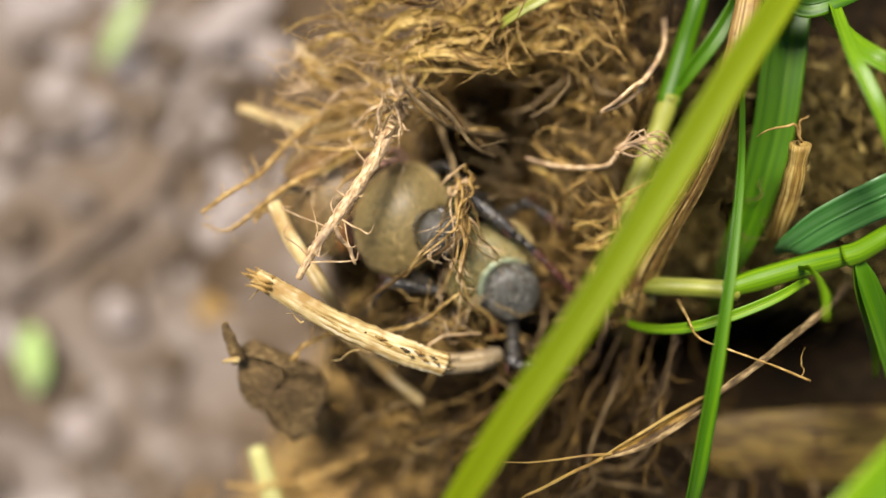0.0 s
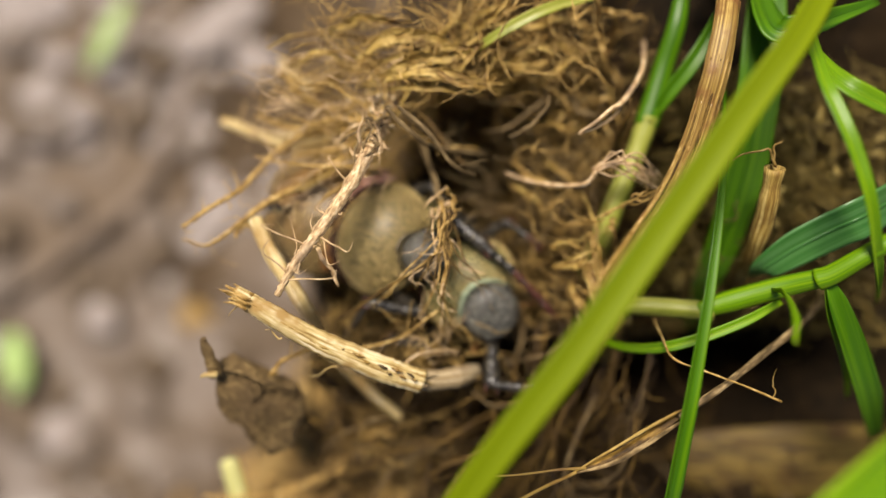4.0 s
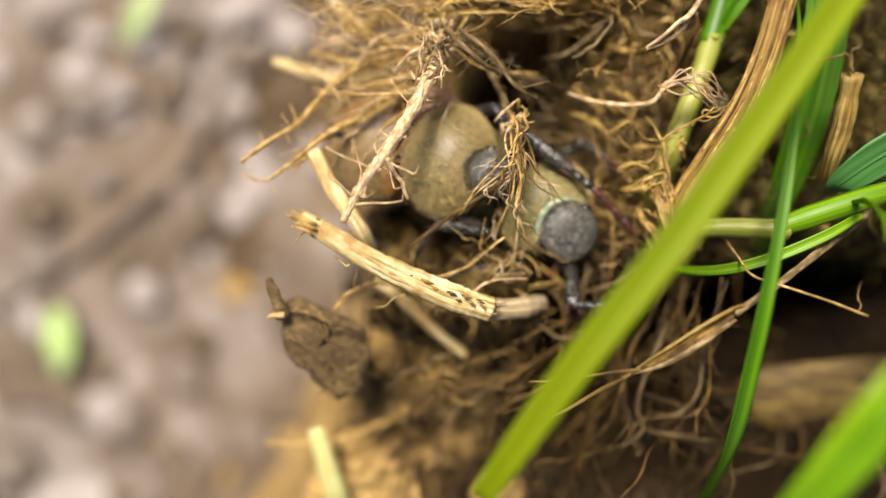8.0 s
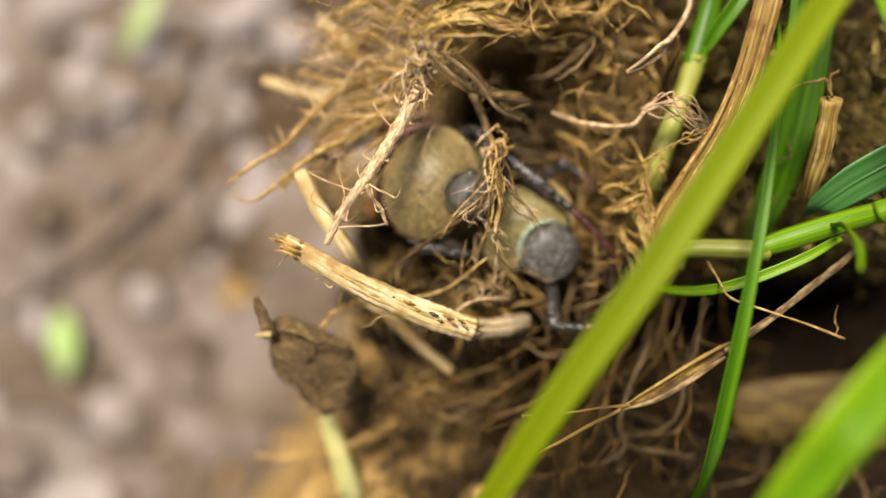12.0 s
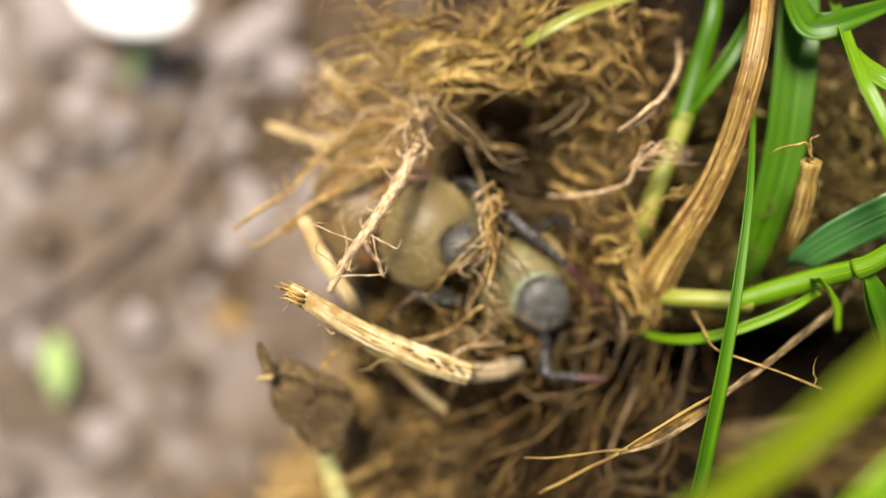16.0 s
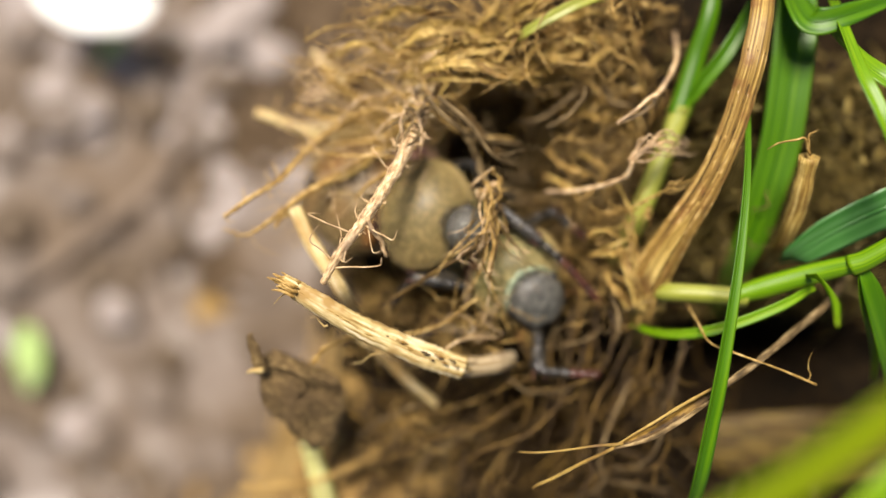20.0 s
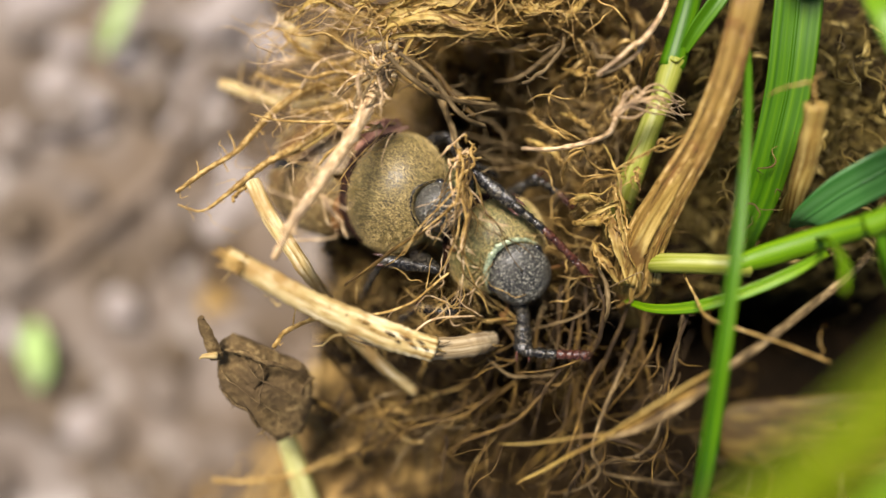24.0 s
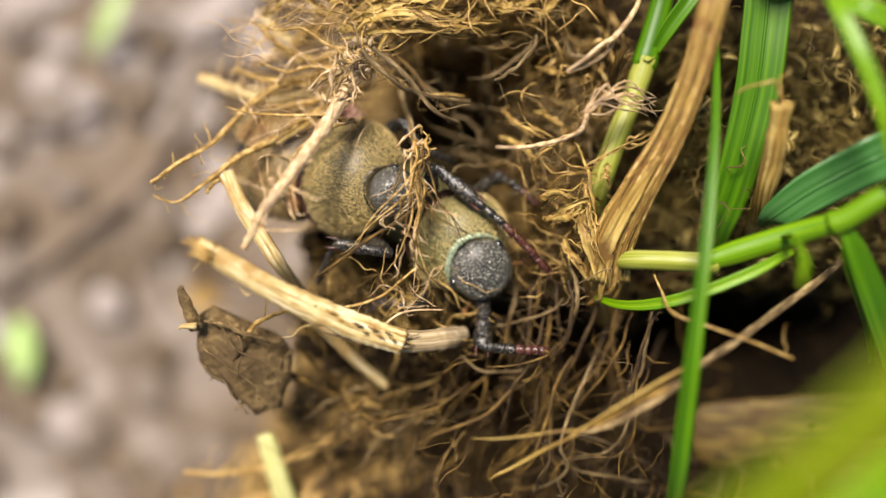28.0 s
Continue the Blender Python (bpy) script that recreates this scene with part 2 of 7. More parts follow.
HAIR = mottled("gold_hair", [(0.3, (0.36, 0.26, 0.08)), (0.7, (0.68, 0.52, 0.24))], 2.0, rough=0.4, bump=0.0)
EYE = mottled("black_eye", [(0.3, (0.006, 0.006, 0.007)), (0.7, (0.02, 0.02, 0.022))], 4.0, rough=0.12, bump=0.1, depth=0.00002, gloss=0.7)
AMBER = mottled("amber_antenna", [(0.3, (0.05, 0.020, 0.006)), (0.7, (0.21, 0.095, 0.022))], 2.0, rough=0.45, bump=0.6, depth=0.00006, gloss=0.4)
LITTER = fibre("litter", (0.034, 0.023, 0.007), (0.15, 0.11, 0.038), (0.42, 0.34, 0.15), rough=0.65, across=4, along=0.4, wander=0.55, rich=1.15, through_light=0.12)
GREY_SHEATH = fibre("grey_sheath", (0.20, 0.135, 0.065), (0.38, 0.29, 0.16), (0.58, 0.48, 0.32), rough=0.6, across=4, along=0.15, stain=(0.2, 0.14, 0.08), wander=0.1, through_light=0.1)

# ---- mesh tools ----
rnd = random.Random(7)


class Shape:
    """Points, faces and a map in mm, gathered before they become one mesh."""

    def __init__(self):
        self.v, self.f, self.uv = [], [], []

    def add(self, points, faces, maps):
        k = len(self.v)
        self.v += [tuple(p) for p in points]
        self.uv += maps
        self.f += [tuple(i + k for i in q) for q in faces]
        return self


def mesh_of(shape, name, material, origin=(0, 0, 0), smooth=True):
    me = bpy.data.meshes.new(name)
    co = (np.array(shape.v, float) - np.array(origin, float)) * MM
    me.from_pydata(co.tolist(), [], shape.f)
    layer = me.uv_layers.new(name="map")
    idx = np.empty(len(me.loops), dtype=np.int32)
    me.loops.foreach_get("vertex_index", idx)
    layer.data.foreach_set("uv", np.array(shape.uv, float)[idx].ravel())
    if smooth:
        me.polygons.foreach_set("use_smooth", [True] * len(me.polygons))
    me.materials.append(material)
    me.update()
    return me


ORIGIN = {}


def thing(name, origin, label, category, group="", kind=""):
    """An empty at the thing's base, for its parts."""
    ob = new(name)
    ob.empty_display_size = 0.002
    ob.location = Vector(origin) * MM
    ORIGIN[ob] = tuple(origin)
    return tagged(ob, label, category, group, kind)


def part(name, shape, material, parent, label="", smooth=True, kind=""):
    ob = new(name, mesh_of(shape, name, material, ORIGIN[parent], smooth))
    ob.parent = parent
    ORIGIN[ob] = ORIGIN[parent]
    return tagged(ob, label, kind=kind)


def solo(name, shape, material, label, category, group="", kind="", origin=None, smooth=True):
    """A thing of one mesh."""
    o = tuple(origin if origin is not None else shape.v[0])
    ob = new(name, mesh_of(shape, name, material, o, smooth))
    ob.location = Vector(o) * MM
    ORIGIN[ob] = o
    return tagged(ob, label, category, group, kind)


def spline(points, n):
    """n points along a smooth curve through the given ones."""
    p = np.array(points, float)
    if len(p) == 2:
        return p[0] + (p[1] - p[0]) * np.linspace(0, 1, n)[:, None]
    q = np.vstack([2 * p[0] - p[1], p, 2 * p[-1] - p[-2]])
    out = []
    for s in np.linspace(0, len(p) - 1 - 1e-9, n):
        i, u = int(s), s - int(s)
        a, b, c, d = q[i], q[i + 1], q[i + 2], q[i + 3]
        out.append(0.5 * (2 * b + (c - a) * u + (2 * a - 5 * b + 4 * c - d) * u * u + (3 * b - a - 3 * c + d) * u**3))
    return np.array(out)


def spread(values, n):
    return np.interp(np.linspace(0, 1, n), np.linspace(0, 1, len(values)), values)


def axes_along(path, up):
    tan = np.gradient(path, axis=0)
    tan /= np.linalg.norm(tan, axis=1, keepdims=True) + 1e-9
    side = np.cross(tan, np.array(up, float))
    bad = np.linalg.norm(side, axis=1) < 0.15
    side[bad] = np.cross(tan[bad], np.array((0.3, 1, 0.1)))
    side /= np.linalg.norm(side, axis=1, keepdims=True) + 1e-9
    return tan, side, np.cross(side, tan)


def tube(points, radii, sides=8, n=None, flat=1.0, up=(0, 0, 1), wobble=0.0, seed=0, lump=0.0, hollow=0.0, shape=None, smoothed=True):
    """A tapering strand through the points; flat < 1 presses it; hollow leaves an open end with that wall."""
    r = random.Random(seed * 131 + 17)
    n = n or max(6, 4 * len(points))
    path = spline(points, n) if smoothed else np.array(points, float)
    rad = spread(radii, n)
    if wobble:
        for k in range(3):
            ph, am = r.uniform(0, 6.28), wobble / (k + 1)
            w = np.sin(np.linspace(0, (k + 1.5) * 5.0, n) + ph)[:, None]
            path = path + am * w * np.array((r.uniform(-1, 1), r.uniform(-1, 1), r.uniform(-0.6, 0.6)))
    if lump:
        rad = rad * np.array([1 + lump * r.uniform(-1, 1) for _ in range(n)])
    tan, side, top = axes_along(path, up)
    length = np.r_[0, np.cumsum(np.linalg.norm(np.diff(path, axis=0), axis=1))]
    v, uv, f = [], [], []
    cols = sides + 1
    for i in range(n):
        for j in range(cols):
            a = 2 * math.pi * (j % sides) / sides
            v.append(path[i] + rad[i] * (math.cos(a) * side[i] + flat * math.sin(a) * top[i]))
            uv.append((j / sides * 6.28 * float(rad.mean()), float(length[i])))
    for i in range(n - 1):
        for j in range(sides):
            a = i * cols + j
            f.append((a, a + 1, a + 1 + cols, a + cols))
    v.append(path[0] - tan[0] * rad[0] * 0.3)
    uv.append((0, 0))
    for j in range(sides):
        f.append((j + 1, j, len(v) - 1))
    if hollow:
        k = len(v)
        for depth, s in ((0.0, 1 - hollow), (3.0, 1 - hollow)):
            for j in range(sides):
                a = 2 * math.pi * j / sides
                v.append(path[-1] - tan[-1] * rad[-1] * depth + s * rad[-1] * (math.cos(a) * side[-1] + flat * math.sin(a) * top[-1]))
                uv.append((j / sides * 2, float(length[-1]) - depth))
        e = (n - 1) * cols
        for j in range(sides):
            j2 = (j + 1) % sides
            f.append((e + j, e + j + 1, k + j2, k + j))
            f.append((k + j, k + j2, k + sides + j2, k + sides + j))
        f.append(tuple(k + sides + j for j in range(sides)))
    else:
        v.append(path[-1] + tan[-1] * rad[-1] * 0.5)
        uv.append((0, float(length[-1])))
        e = (n - 1) * cols
        for j in range(sides):
            f.append((e + j, e + j + 1, len(v) - 1))
    return (shape or Shape()).add(v, f, uv)


def blade(points, widths, up=(0, 0, 1), fold=0.25, thick=0.12, n=None, across=9, twist=0.0, ribs=0.02, shape=None, ragged=0.0, seed=0):
    """A grass blade: width and fold across, ribs along, real thickness."""
    r = random.Random(seed + 5)
    n = n or max(10, 6 * len(points))
    path = spline(points, n)
    wid = spread(widths, n)
    tan, side, top = axes_along(path, up)
    length = np.r_[0, np.cumsum(np.linalg.norm(np.diff(path, axis=0), axis=1))]
    v, uv, f = [], [], []
    for i in range(n):
        a = twist * i / (n - 1)
        s = math.cos(a) * side[i] + math.sin(a) * top[i]
        t = -math.sin(a) * side[i] + math.cos(a) * top[i]
        cut = 1 - ragged * r.random()
        for layer in (1, -1):
            for j in range(across):
                x = -1 + 2 * j / (across - 1)
                edge = 1 - 0.8 * abs(x) ** 6
                rib = ribs * (1 if j % 2 else -1)
                p = path[i] + s * (x * wid[i] / 2 * (cut if abs(x) > 0.9 else 1)) + t * (fold * abs(x) ** 1.4 * wid[i] / 2 + layer * (thick / 2 * edge + rib * edge))
                v.append(p)
                uv.append((x * wid[i] / 2 + 10, float(length[i])))
    row = 2 * across
    for i in range(n - 1):
        for j in range(across - 1):
            a = i * row + j
            f.append((a, a + 1, a + 1 + row, a + row))
            b = a + across
            f.append((b + 1, b, b + row, b + 1 + row))
        for a, b in ((0, across), (2 * across - 1, across - 1)):
            f.append((i * row + a, i * row + a + row, i * row + b + row, i * row + b))
    for i in (0, n - 1):
        for j in range(across - 1):
            a = i * row + j
            q = (a, a + across, a + across + 1, a + 1)
            f.append(q if i == 0 else q[::-1])
    return (shape or Shape()).add(v, f, uv)


def ball(centre, radii, turn=None, rings=14, sides=20, form=None, shape=None):
    """A rounded body; form(x, y, z) on the unit ball shapes it before it is stretched and turned."""
    v, f, uv = [], [], []
    m = turn or Matrix.Identity(3)
    for i in range(rings + 1):
        th = math.pi * i / rings
        for j in range(sides):
            ph = 2 * math.pi * j / sides
            p = (math.sin(th) * math.cos(ph), math.sin(th) * math.sin(ph), math.cos(th))
            if form:
                p = form(*p)
            q = m @ Vector((p[0] * radii[0], p[1] * radii[1], p[2] * radii[2]))
            v.append((q[0] + centre[0], q[1] + centre[1], q[2] + centre[2]))
            uv.append((j / sides * 4, i / rings * 4))
    for i in range(rings):
        for j in range(sides):
            a, b = i * sides + j, i * sides + (j + 1) % sides
            f.append((a, a + sides, b + sides, b))
    return (shape or Shape()).add(v, f, uv)


def crinkled(shape, depth, scale, seed=0):
    """The same shape with dents and ripples, as in dry papery tissue."""
    o = Vector((seed * 7.3, seed * 1.9, seed * 3.1))
    out = []
    for p in shape.v:
        n = noise.noise_vector(Vector(p) * scale + o) + 0.45 * noise.noise_vector(Vector(p) * scale * 2.7 + o)
        out.append((p[0] + depth * n[0] * 0.7, p[1] + depth * n[1] * 0.7, p[2] + depth * n[2]))
    shape.v = out
    return shape


def blade_of(points, widths, **more):
    return points, widths, more


def grass(spec, material, label, category, group, origin=None):
    """A grass leaf: its blade and the raised midrib on it."""
    points, widths, more = spec
    t = thing("grass", origin or points[0], label, category, group)
    part("blade", blade(points, widths, **more), material, t)
    up = np.array(more.get("up", (0, 0, 1)), float)
    lift = 0.07 if more.get("fold", 0.25) >= 0 else 0.2
    path = [np.array(p, float) + up / np.linalg.norm(up) * lift for p in points]
    part("midrib", tube(path, [max(0.03, 0.045 * w) for w in widths], sides=6, n=max(16, 6 * len(points)), flat=0.7, up=more.get("up", (0, 0, 1))), material, t)
    return t


def noise2(x, y, s=1.0, seed=0.0):
    return noise.noise(Vector((x * s + seed, y * s - seed, seed * 0.37)))


# ---- soil and clod ----
def clod_edge(y):
    edge = -7.5 + 2.5 * noise2(0, y, 0.16, 3) - 0.012 * (y - 2) ** 2 * (1 if y < 0 else -1.0)
    edge = min(edge, -3.0) + 4.5 * min(1.0, max(0.0, (y - 2) / 5))
    return edge


def clod_height(x, y):
    """The height of the clod's surface over the plan."""
    edge = clod_edge(y)
    far = min(1.0, max(0.0, (62 - abs(x - 14)) / 22)) * min(1.0, max(0.0, (56 - abs(y)) / 18))
    far = far * far * (3 - 2 * far)
    s = min(1.0, max(0.0, (x - edge + 4.5) / 7.5))
    s = s * s * (3 - 2 * s)
    top = 37.3 + 1.6 * noise2(x, y, 0.22, 1) + 0.9 * noise2(x, y, 0.7, 5) + 0.35 * noise2(x, y, 2.2, 9)
    for cx, cy, rx, ry, deep in ((3.2, 10.4, 4.2, 2.8, 14), (6.5, 7.6, 2.6, 2.4, 8), (23, -4.0, 6.5, 2.8, 17), (16, -7.0, 5.5, 3.2, 13), (13, -12, 6, 3, 12), (7.5, -8.5, 4.5, 3.0, 9), (1.5, 4.0, 7.0, 4.2, 8.0), (9, -9, 7, 4, 5), (19, 5.5, 3.5, 3.0, 4), (-2, -10, 6, 4, 1.5), (-1, -16, 7, 5, 2), (10.5, -6.5, 4.0, 3.0, 7), (11, -11.5, 5, 2.6, 8), (8.5, -3.5, 3.6, 2.4, 8), (4.2, 12.2, 3.4, 1.6, 6)):
        d = ((x - cx) / rx) ** 2 + ((y - cy) / ry) ** 2
        top -= deep * math.exp(-d * 1.2)
    return -0.6 + (top + 0.6) * s * far


def build_ground():
    s = Shape()
    steps = np.r_[-4000, -1200, -400, -180, np.arange(-110, 111, 2.2), 180, 400, 1200, 4000]
    pts, uv = [], []
    for y in steps:
        for x in steps:
            near = 1.0 if max(abs(x), abs(y)) < 150 else 0.0
            z = near * (0.9 * noise2(x, y, 0.06, 2) + 0.15 * noise2(x, y, 0.3, 4))
            pts.append((x, y, z - 0.6))
            uv.append((x, y))
    k = len(steps)
    s.add(pts, [(j * k + i, j * k + i + 1, (j + 1) * k + i + 1, (j + 1) * k + i) for j in range(k - 1) for i in range(k - 1)], uv)
    solo("ground", s, SOIL, "bare grey-brown crumbly garden soil", "soil", kind="structure", origin=(0, 0, 0))


def crumb_shape(radius, seed, rings=5, sides=7):
    r = random.Random(seed)
    ph = r.uniform(0, 50)

    def form(x, y, z):
        k = 1 + 0.35 * noise.noise(Vector((x * 1.3 + ph, y * 1.3, z * 1.3)))
        return x * k, y * k, z * k * 0.75

    return ball((0, 0, 0), (radius, radius * r.uniform(0.7, 1.0), radius), rings=rings, sides=sides, form=form)


def build_clod():
    s = Shape()
    xs = np.r_[np.arange(-26, 30, 0.45), np.arange(30, 79, 1.6)]
    ys = np.r_[np.arange(-58, -20, 1.6), np.arange(-20, 20, 0.45), np.arange(20, 59, 1.6)]
    pts = [(x, y, clod_height(x, y)) for y in ys for x in xs]
    k = len(xs)
    uv = [(p[0], p[1]) for p in pts]
    quads = [(j * k + i, j * k + i + 1, (j + 1) * k + i + 1, (j + 1) * k + i) for j in range(len(ys) - 1) for i in range(k - 1)]
    def lip(q):
        x, y = pts[q[0]][0], pts[q[0]][1]
        reach = 2.4 + 9.0 * min(1.0, max(0.0, (-5.5 - y) / 3))
        return x < clod_edge(y) + reach + 2.6 * noise2(x, y, 0.35, 8)

    upper = Shape().add(pts, [q for q in quads if lip(q) and pts[q[0]][1] > -4 + 3 * noise2(pts[q[0]][0], 0, 0.3, 6)], uv)
    lower = Shape().add(pts, [q for q in quads if lip(q) and pts[q[0]][1] <= -4 + 3 * noise2(pts[q[0]][0], 0, 0.3, 6)], uv)
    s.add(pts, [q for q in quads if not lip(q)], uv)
    clod = thing("turf_clod", (20, 0, 0), "earth clod full of grass roots, near-black for its gaps' shade, lying on soil", "turf")
    part("earth_body", s, SHADE_EARTH, clod)
    part("broken_side", upper, SIDE, clod, "broken grey-brown side")
    part("broken_side", lower, OCHRE, clod, "broken ochre-brown side")
    r = random.Random(31)
    for k in range(150):
        x, y = r.uniform(-10, 28), r.uniform(-15, 15)
        rad = r.choice((0.35, 0.5, 0.7, 0.9, 1.2))
        c = crumb_shape(rad, 500 + k, 6, 8)
        h = clod_height(x, y) + rad * 0.3
        c.v = [(p[0] + x, p[1] + y, p[2] + h) for p in c.v]
        part("earth_lump", c, OCHRE if (y < -7 and x < 2) else SHADE_EARTH, clod)
    for k, (x, y, rad) in enumerate(((-3.5, -10.5, 1.7), (0.5, -13.5, 2.2), (2.8, -16.5, 1.9), (-3.5, -16.5, 2.0), (-5.5, -19.5, 2.2))):
        c = crumb_shape(rad, 700 + k, 18, 24)
        h = clod_height(x, y) - rad * 0.15
        c.v = [(p[0] + x, p[1] + y, p[2] * 0.6 + h) for p in c.v]
        part("earth_lump", c, OCHRE, clod, "ochre-brown clay lump")


def build_crumbs():
    s = Shape()
    r = random.Random(21)
    pale, shaded = Shape(), Shape()
    for k in range(2500):
        x, y = r.uniform(-95, 25), r.uniform(-60, 60)
        if (x > -14 and abs(y) < 50) or noise2(x, y, 0.11, 31) < 0.02:
            continue
        # Ground light is painted by crumb colour: paler up the plan, darker down.
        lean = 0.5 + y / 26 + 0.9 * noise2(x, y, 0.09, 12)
        target = pale if lean > 0.95 else shaded if lean < 0.35 else s
        c = crumb_shape(r.choice((0.5, 0.8, 1.2, 2.0, 2.8) if target is not s else (0.4, 0.6, 1.0)), k, 5, 7)
        target.add([(p[0] + x, p[1] + y, p[2] * 0.4 - 0.45) for p in c.v], c.f, c.uv)
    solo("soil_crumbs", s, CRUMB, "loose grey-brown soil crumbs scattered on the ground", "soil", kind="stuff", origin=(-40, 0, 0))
    solo("soil_crumbs", pale, PALE_LUMP, "soil crumbs on the ground, coloured pale for its brighter side", "soil", kind="stuff", origin=(-40, 20, 0))
    solo("soil_crumbs", shaded, DARK_LUMP, "soil crumbs on the ground, coloured dark for its dimmer side", "soil", kind="stuff", origin=(-40, -20, 0))
    for k, (x, y, rad) in enumerate(((-41, 17, 3.2), (-31, 20, 2.4), (-37, -19, 3.0), (-30, -14, 2.2), (-46, -1, 3.4), (-27, -22, 2.6), (-39, 8, 2.0), (-45, 26, 2.8), (-29, 6, 2.0), (-22, -21, 2.4), (-50, -24, 3.5), (-34, -27, 2.6), (-47, 13, 2.3), (-25, 15, 1.8))):
        c = crumb_shape(rad, 300 + k, 8, 11)
        c.v = [(p[0] + x, p[1] + y, p[2] * 0.7 + rad * 0.05) for p in c.v]
        solo("pebble", c, CRUMB, "small pale grey-brown earth lump on the soil", "pebble", "pebbles on the soil", origin=(x, y, 0))


build_ground()
build_clod()
build_crumbs()
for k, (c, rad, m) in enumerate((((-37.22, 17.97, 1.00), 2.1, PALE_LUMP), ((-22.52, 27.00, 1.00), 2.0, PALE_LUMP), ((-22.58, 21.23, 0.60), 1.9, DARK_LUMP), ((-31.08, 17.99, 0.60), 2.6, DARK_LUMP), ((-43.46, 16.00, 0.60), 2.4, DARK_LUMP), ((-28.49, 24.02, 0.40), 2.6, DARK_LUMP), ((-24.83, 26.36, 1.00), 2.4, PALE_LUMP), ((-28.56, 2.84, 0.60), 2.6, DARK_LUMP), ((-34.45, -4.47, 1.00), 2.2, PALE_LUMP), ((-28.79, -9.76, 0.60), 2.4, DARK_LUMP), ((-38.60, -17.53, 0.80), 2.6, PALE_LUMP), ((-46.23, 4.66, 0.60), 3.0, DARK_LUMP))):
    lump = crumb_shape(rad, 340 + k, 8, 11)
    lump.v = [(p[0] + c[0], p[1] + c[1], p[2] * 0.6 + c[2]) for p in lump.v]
    solo("earth_lump", lump, m, ("pale-toned" if m is PALE_LUMP else "dark-toned") + " earth lump half sunk in the soil", "earth lump", "earth lumps on the soil", origin=c)
soil_root = thing("root", (-52, -6, 0), "long earth-stained brown root lying on the soil", "root", "roots")
part("strand", tube([(-52, -6, 0.3), (-40, 2, 0.6), (-31, 8, 0.7), (-27, 17, 0.6), (-24, 28, 0.4)], [0.5, 0.8, 0.9, 0.8, 0.5], n=24, wobble=0.4, seed=3), SOIL_ROOT, soil_root)
part("side_root", tube([(-31, 8, 0.6), (-29, -2, 0.5), (-24, -8, 0.3)], [0.7, 0.5, 0.35], n=14, wobble=0.3, seed=4), SOIL_ROOT, soil_root)
solo("seedling_leaf", blade([(-44.0, -6.3, 1.5), (-43.1, -8.2, 2.6), (-42.8, -11.0, 2.6), (-43.9, -13.6, 1.0)], [1.4, 3.2, 3.2, 0.8], fold=0.15, seed=1), PALE_GREEN, "small pale green seedling leaf on the soil", "leaf")
solo("petal", blade([(-47.4, -5.0, 1.0), (-46.6, -6.6, 1.6), (-46.2, -8.4, 1.6), (-46.4, -9.8, 1.0)], [0.6, 1.7, 1.8, 0.8], fold=0.2, thick=0.2, n=16), PALE_LUMP, "small withered whitish petal lying beside the seedling", "petal")
grass(blade_of([(-36.65, 23.08, 1.00), (-34.60, 24.38, 3.00), (-32.69, 27.10, 4.00), (-30.82, 29.76, 5.00)], [0.6, 1.8, 2.2, 1.2], seed=2), PALE_GREEN, "small pale green grass blade lying on the soil", "grass", "grass blades")


# ---- beetles ----
def basis(forward, up=(0, 0, 1)):
    x = Vector(forward).normalized()
    y = Vector(up).cross(x).normalized()
    return Matrix((x, y, x.cross(y))).transposed()


def hairs(centre, radii, turn, form, count, seed, length=0.16, lower=0.1, shape=None):
    """Short pointed hairs that lie back over a shell."""
    r = random.Random(seed)
    s = shape or Shape()
    back = turn @ Vector((-1, 0, 0.25))
    for _ in range(count):
        z, a = r.uniform(lower, 1), r.uniform(0, 6.283)
        q = math.sqrt(1 - z * z)
        p = Vector(form(q * math.cos(a), q * math.sin(a), z) if form else (q * math.cos(a), q * math.sin(a), z))
        base = turn @ Vector((p[0] * radii[0], p[1] * radii[1], p[2] * radii[2])) + Vector(centre)
        nrm = (turn @ Vector((p[0] / radii[0], p[1] / radii[1], p[2] / radii[2]))).normalized()
        d = (back * r.uniform(0.5, 1) + nrm * r.uniform(0.25, 0.7) + Vector((r.uniform(-0.3, 0.3), r.uniform(-0.3, 0.3), 0))).normalized()
        w = d.cross(nrm).normalized() * 0.014
        tip = base + d * length * r.uniform(0.6, 1.3)
        s.add([base - w, base + w, base + nrm * 0.02, tip], [(0, 1, 3), (1, 2, 3), (2, 0, 3)], [(0, 0), (0.1, 0), (0.05, 0), (0.05, 0.2)])
    return s


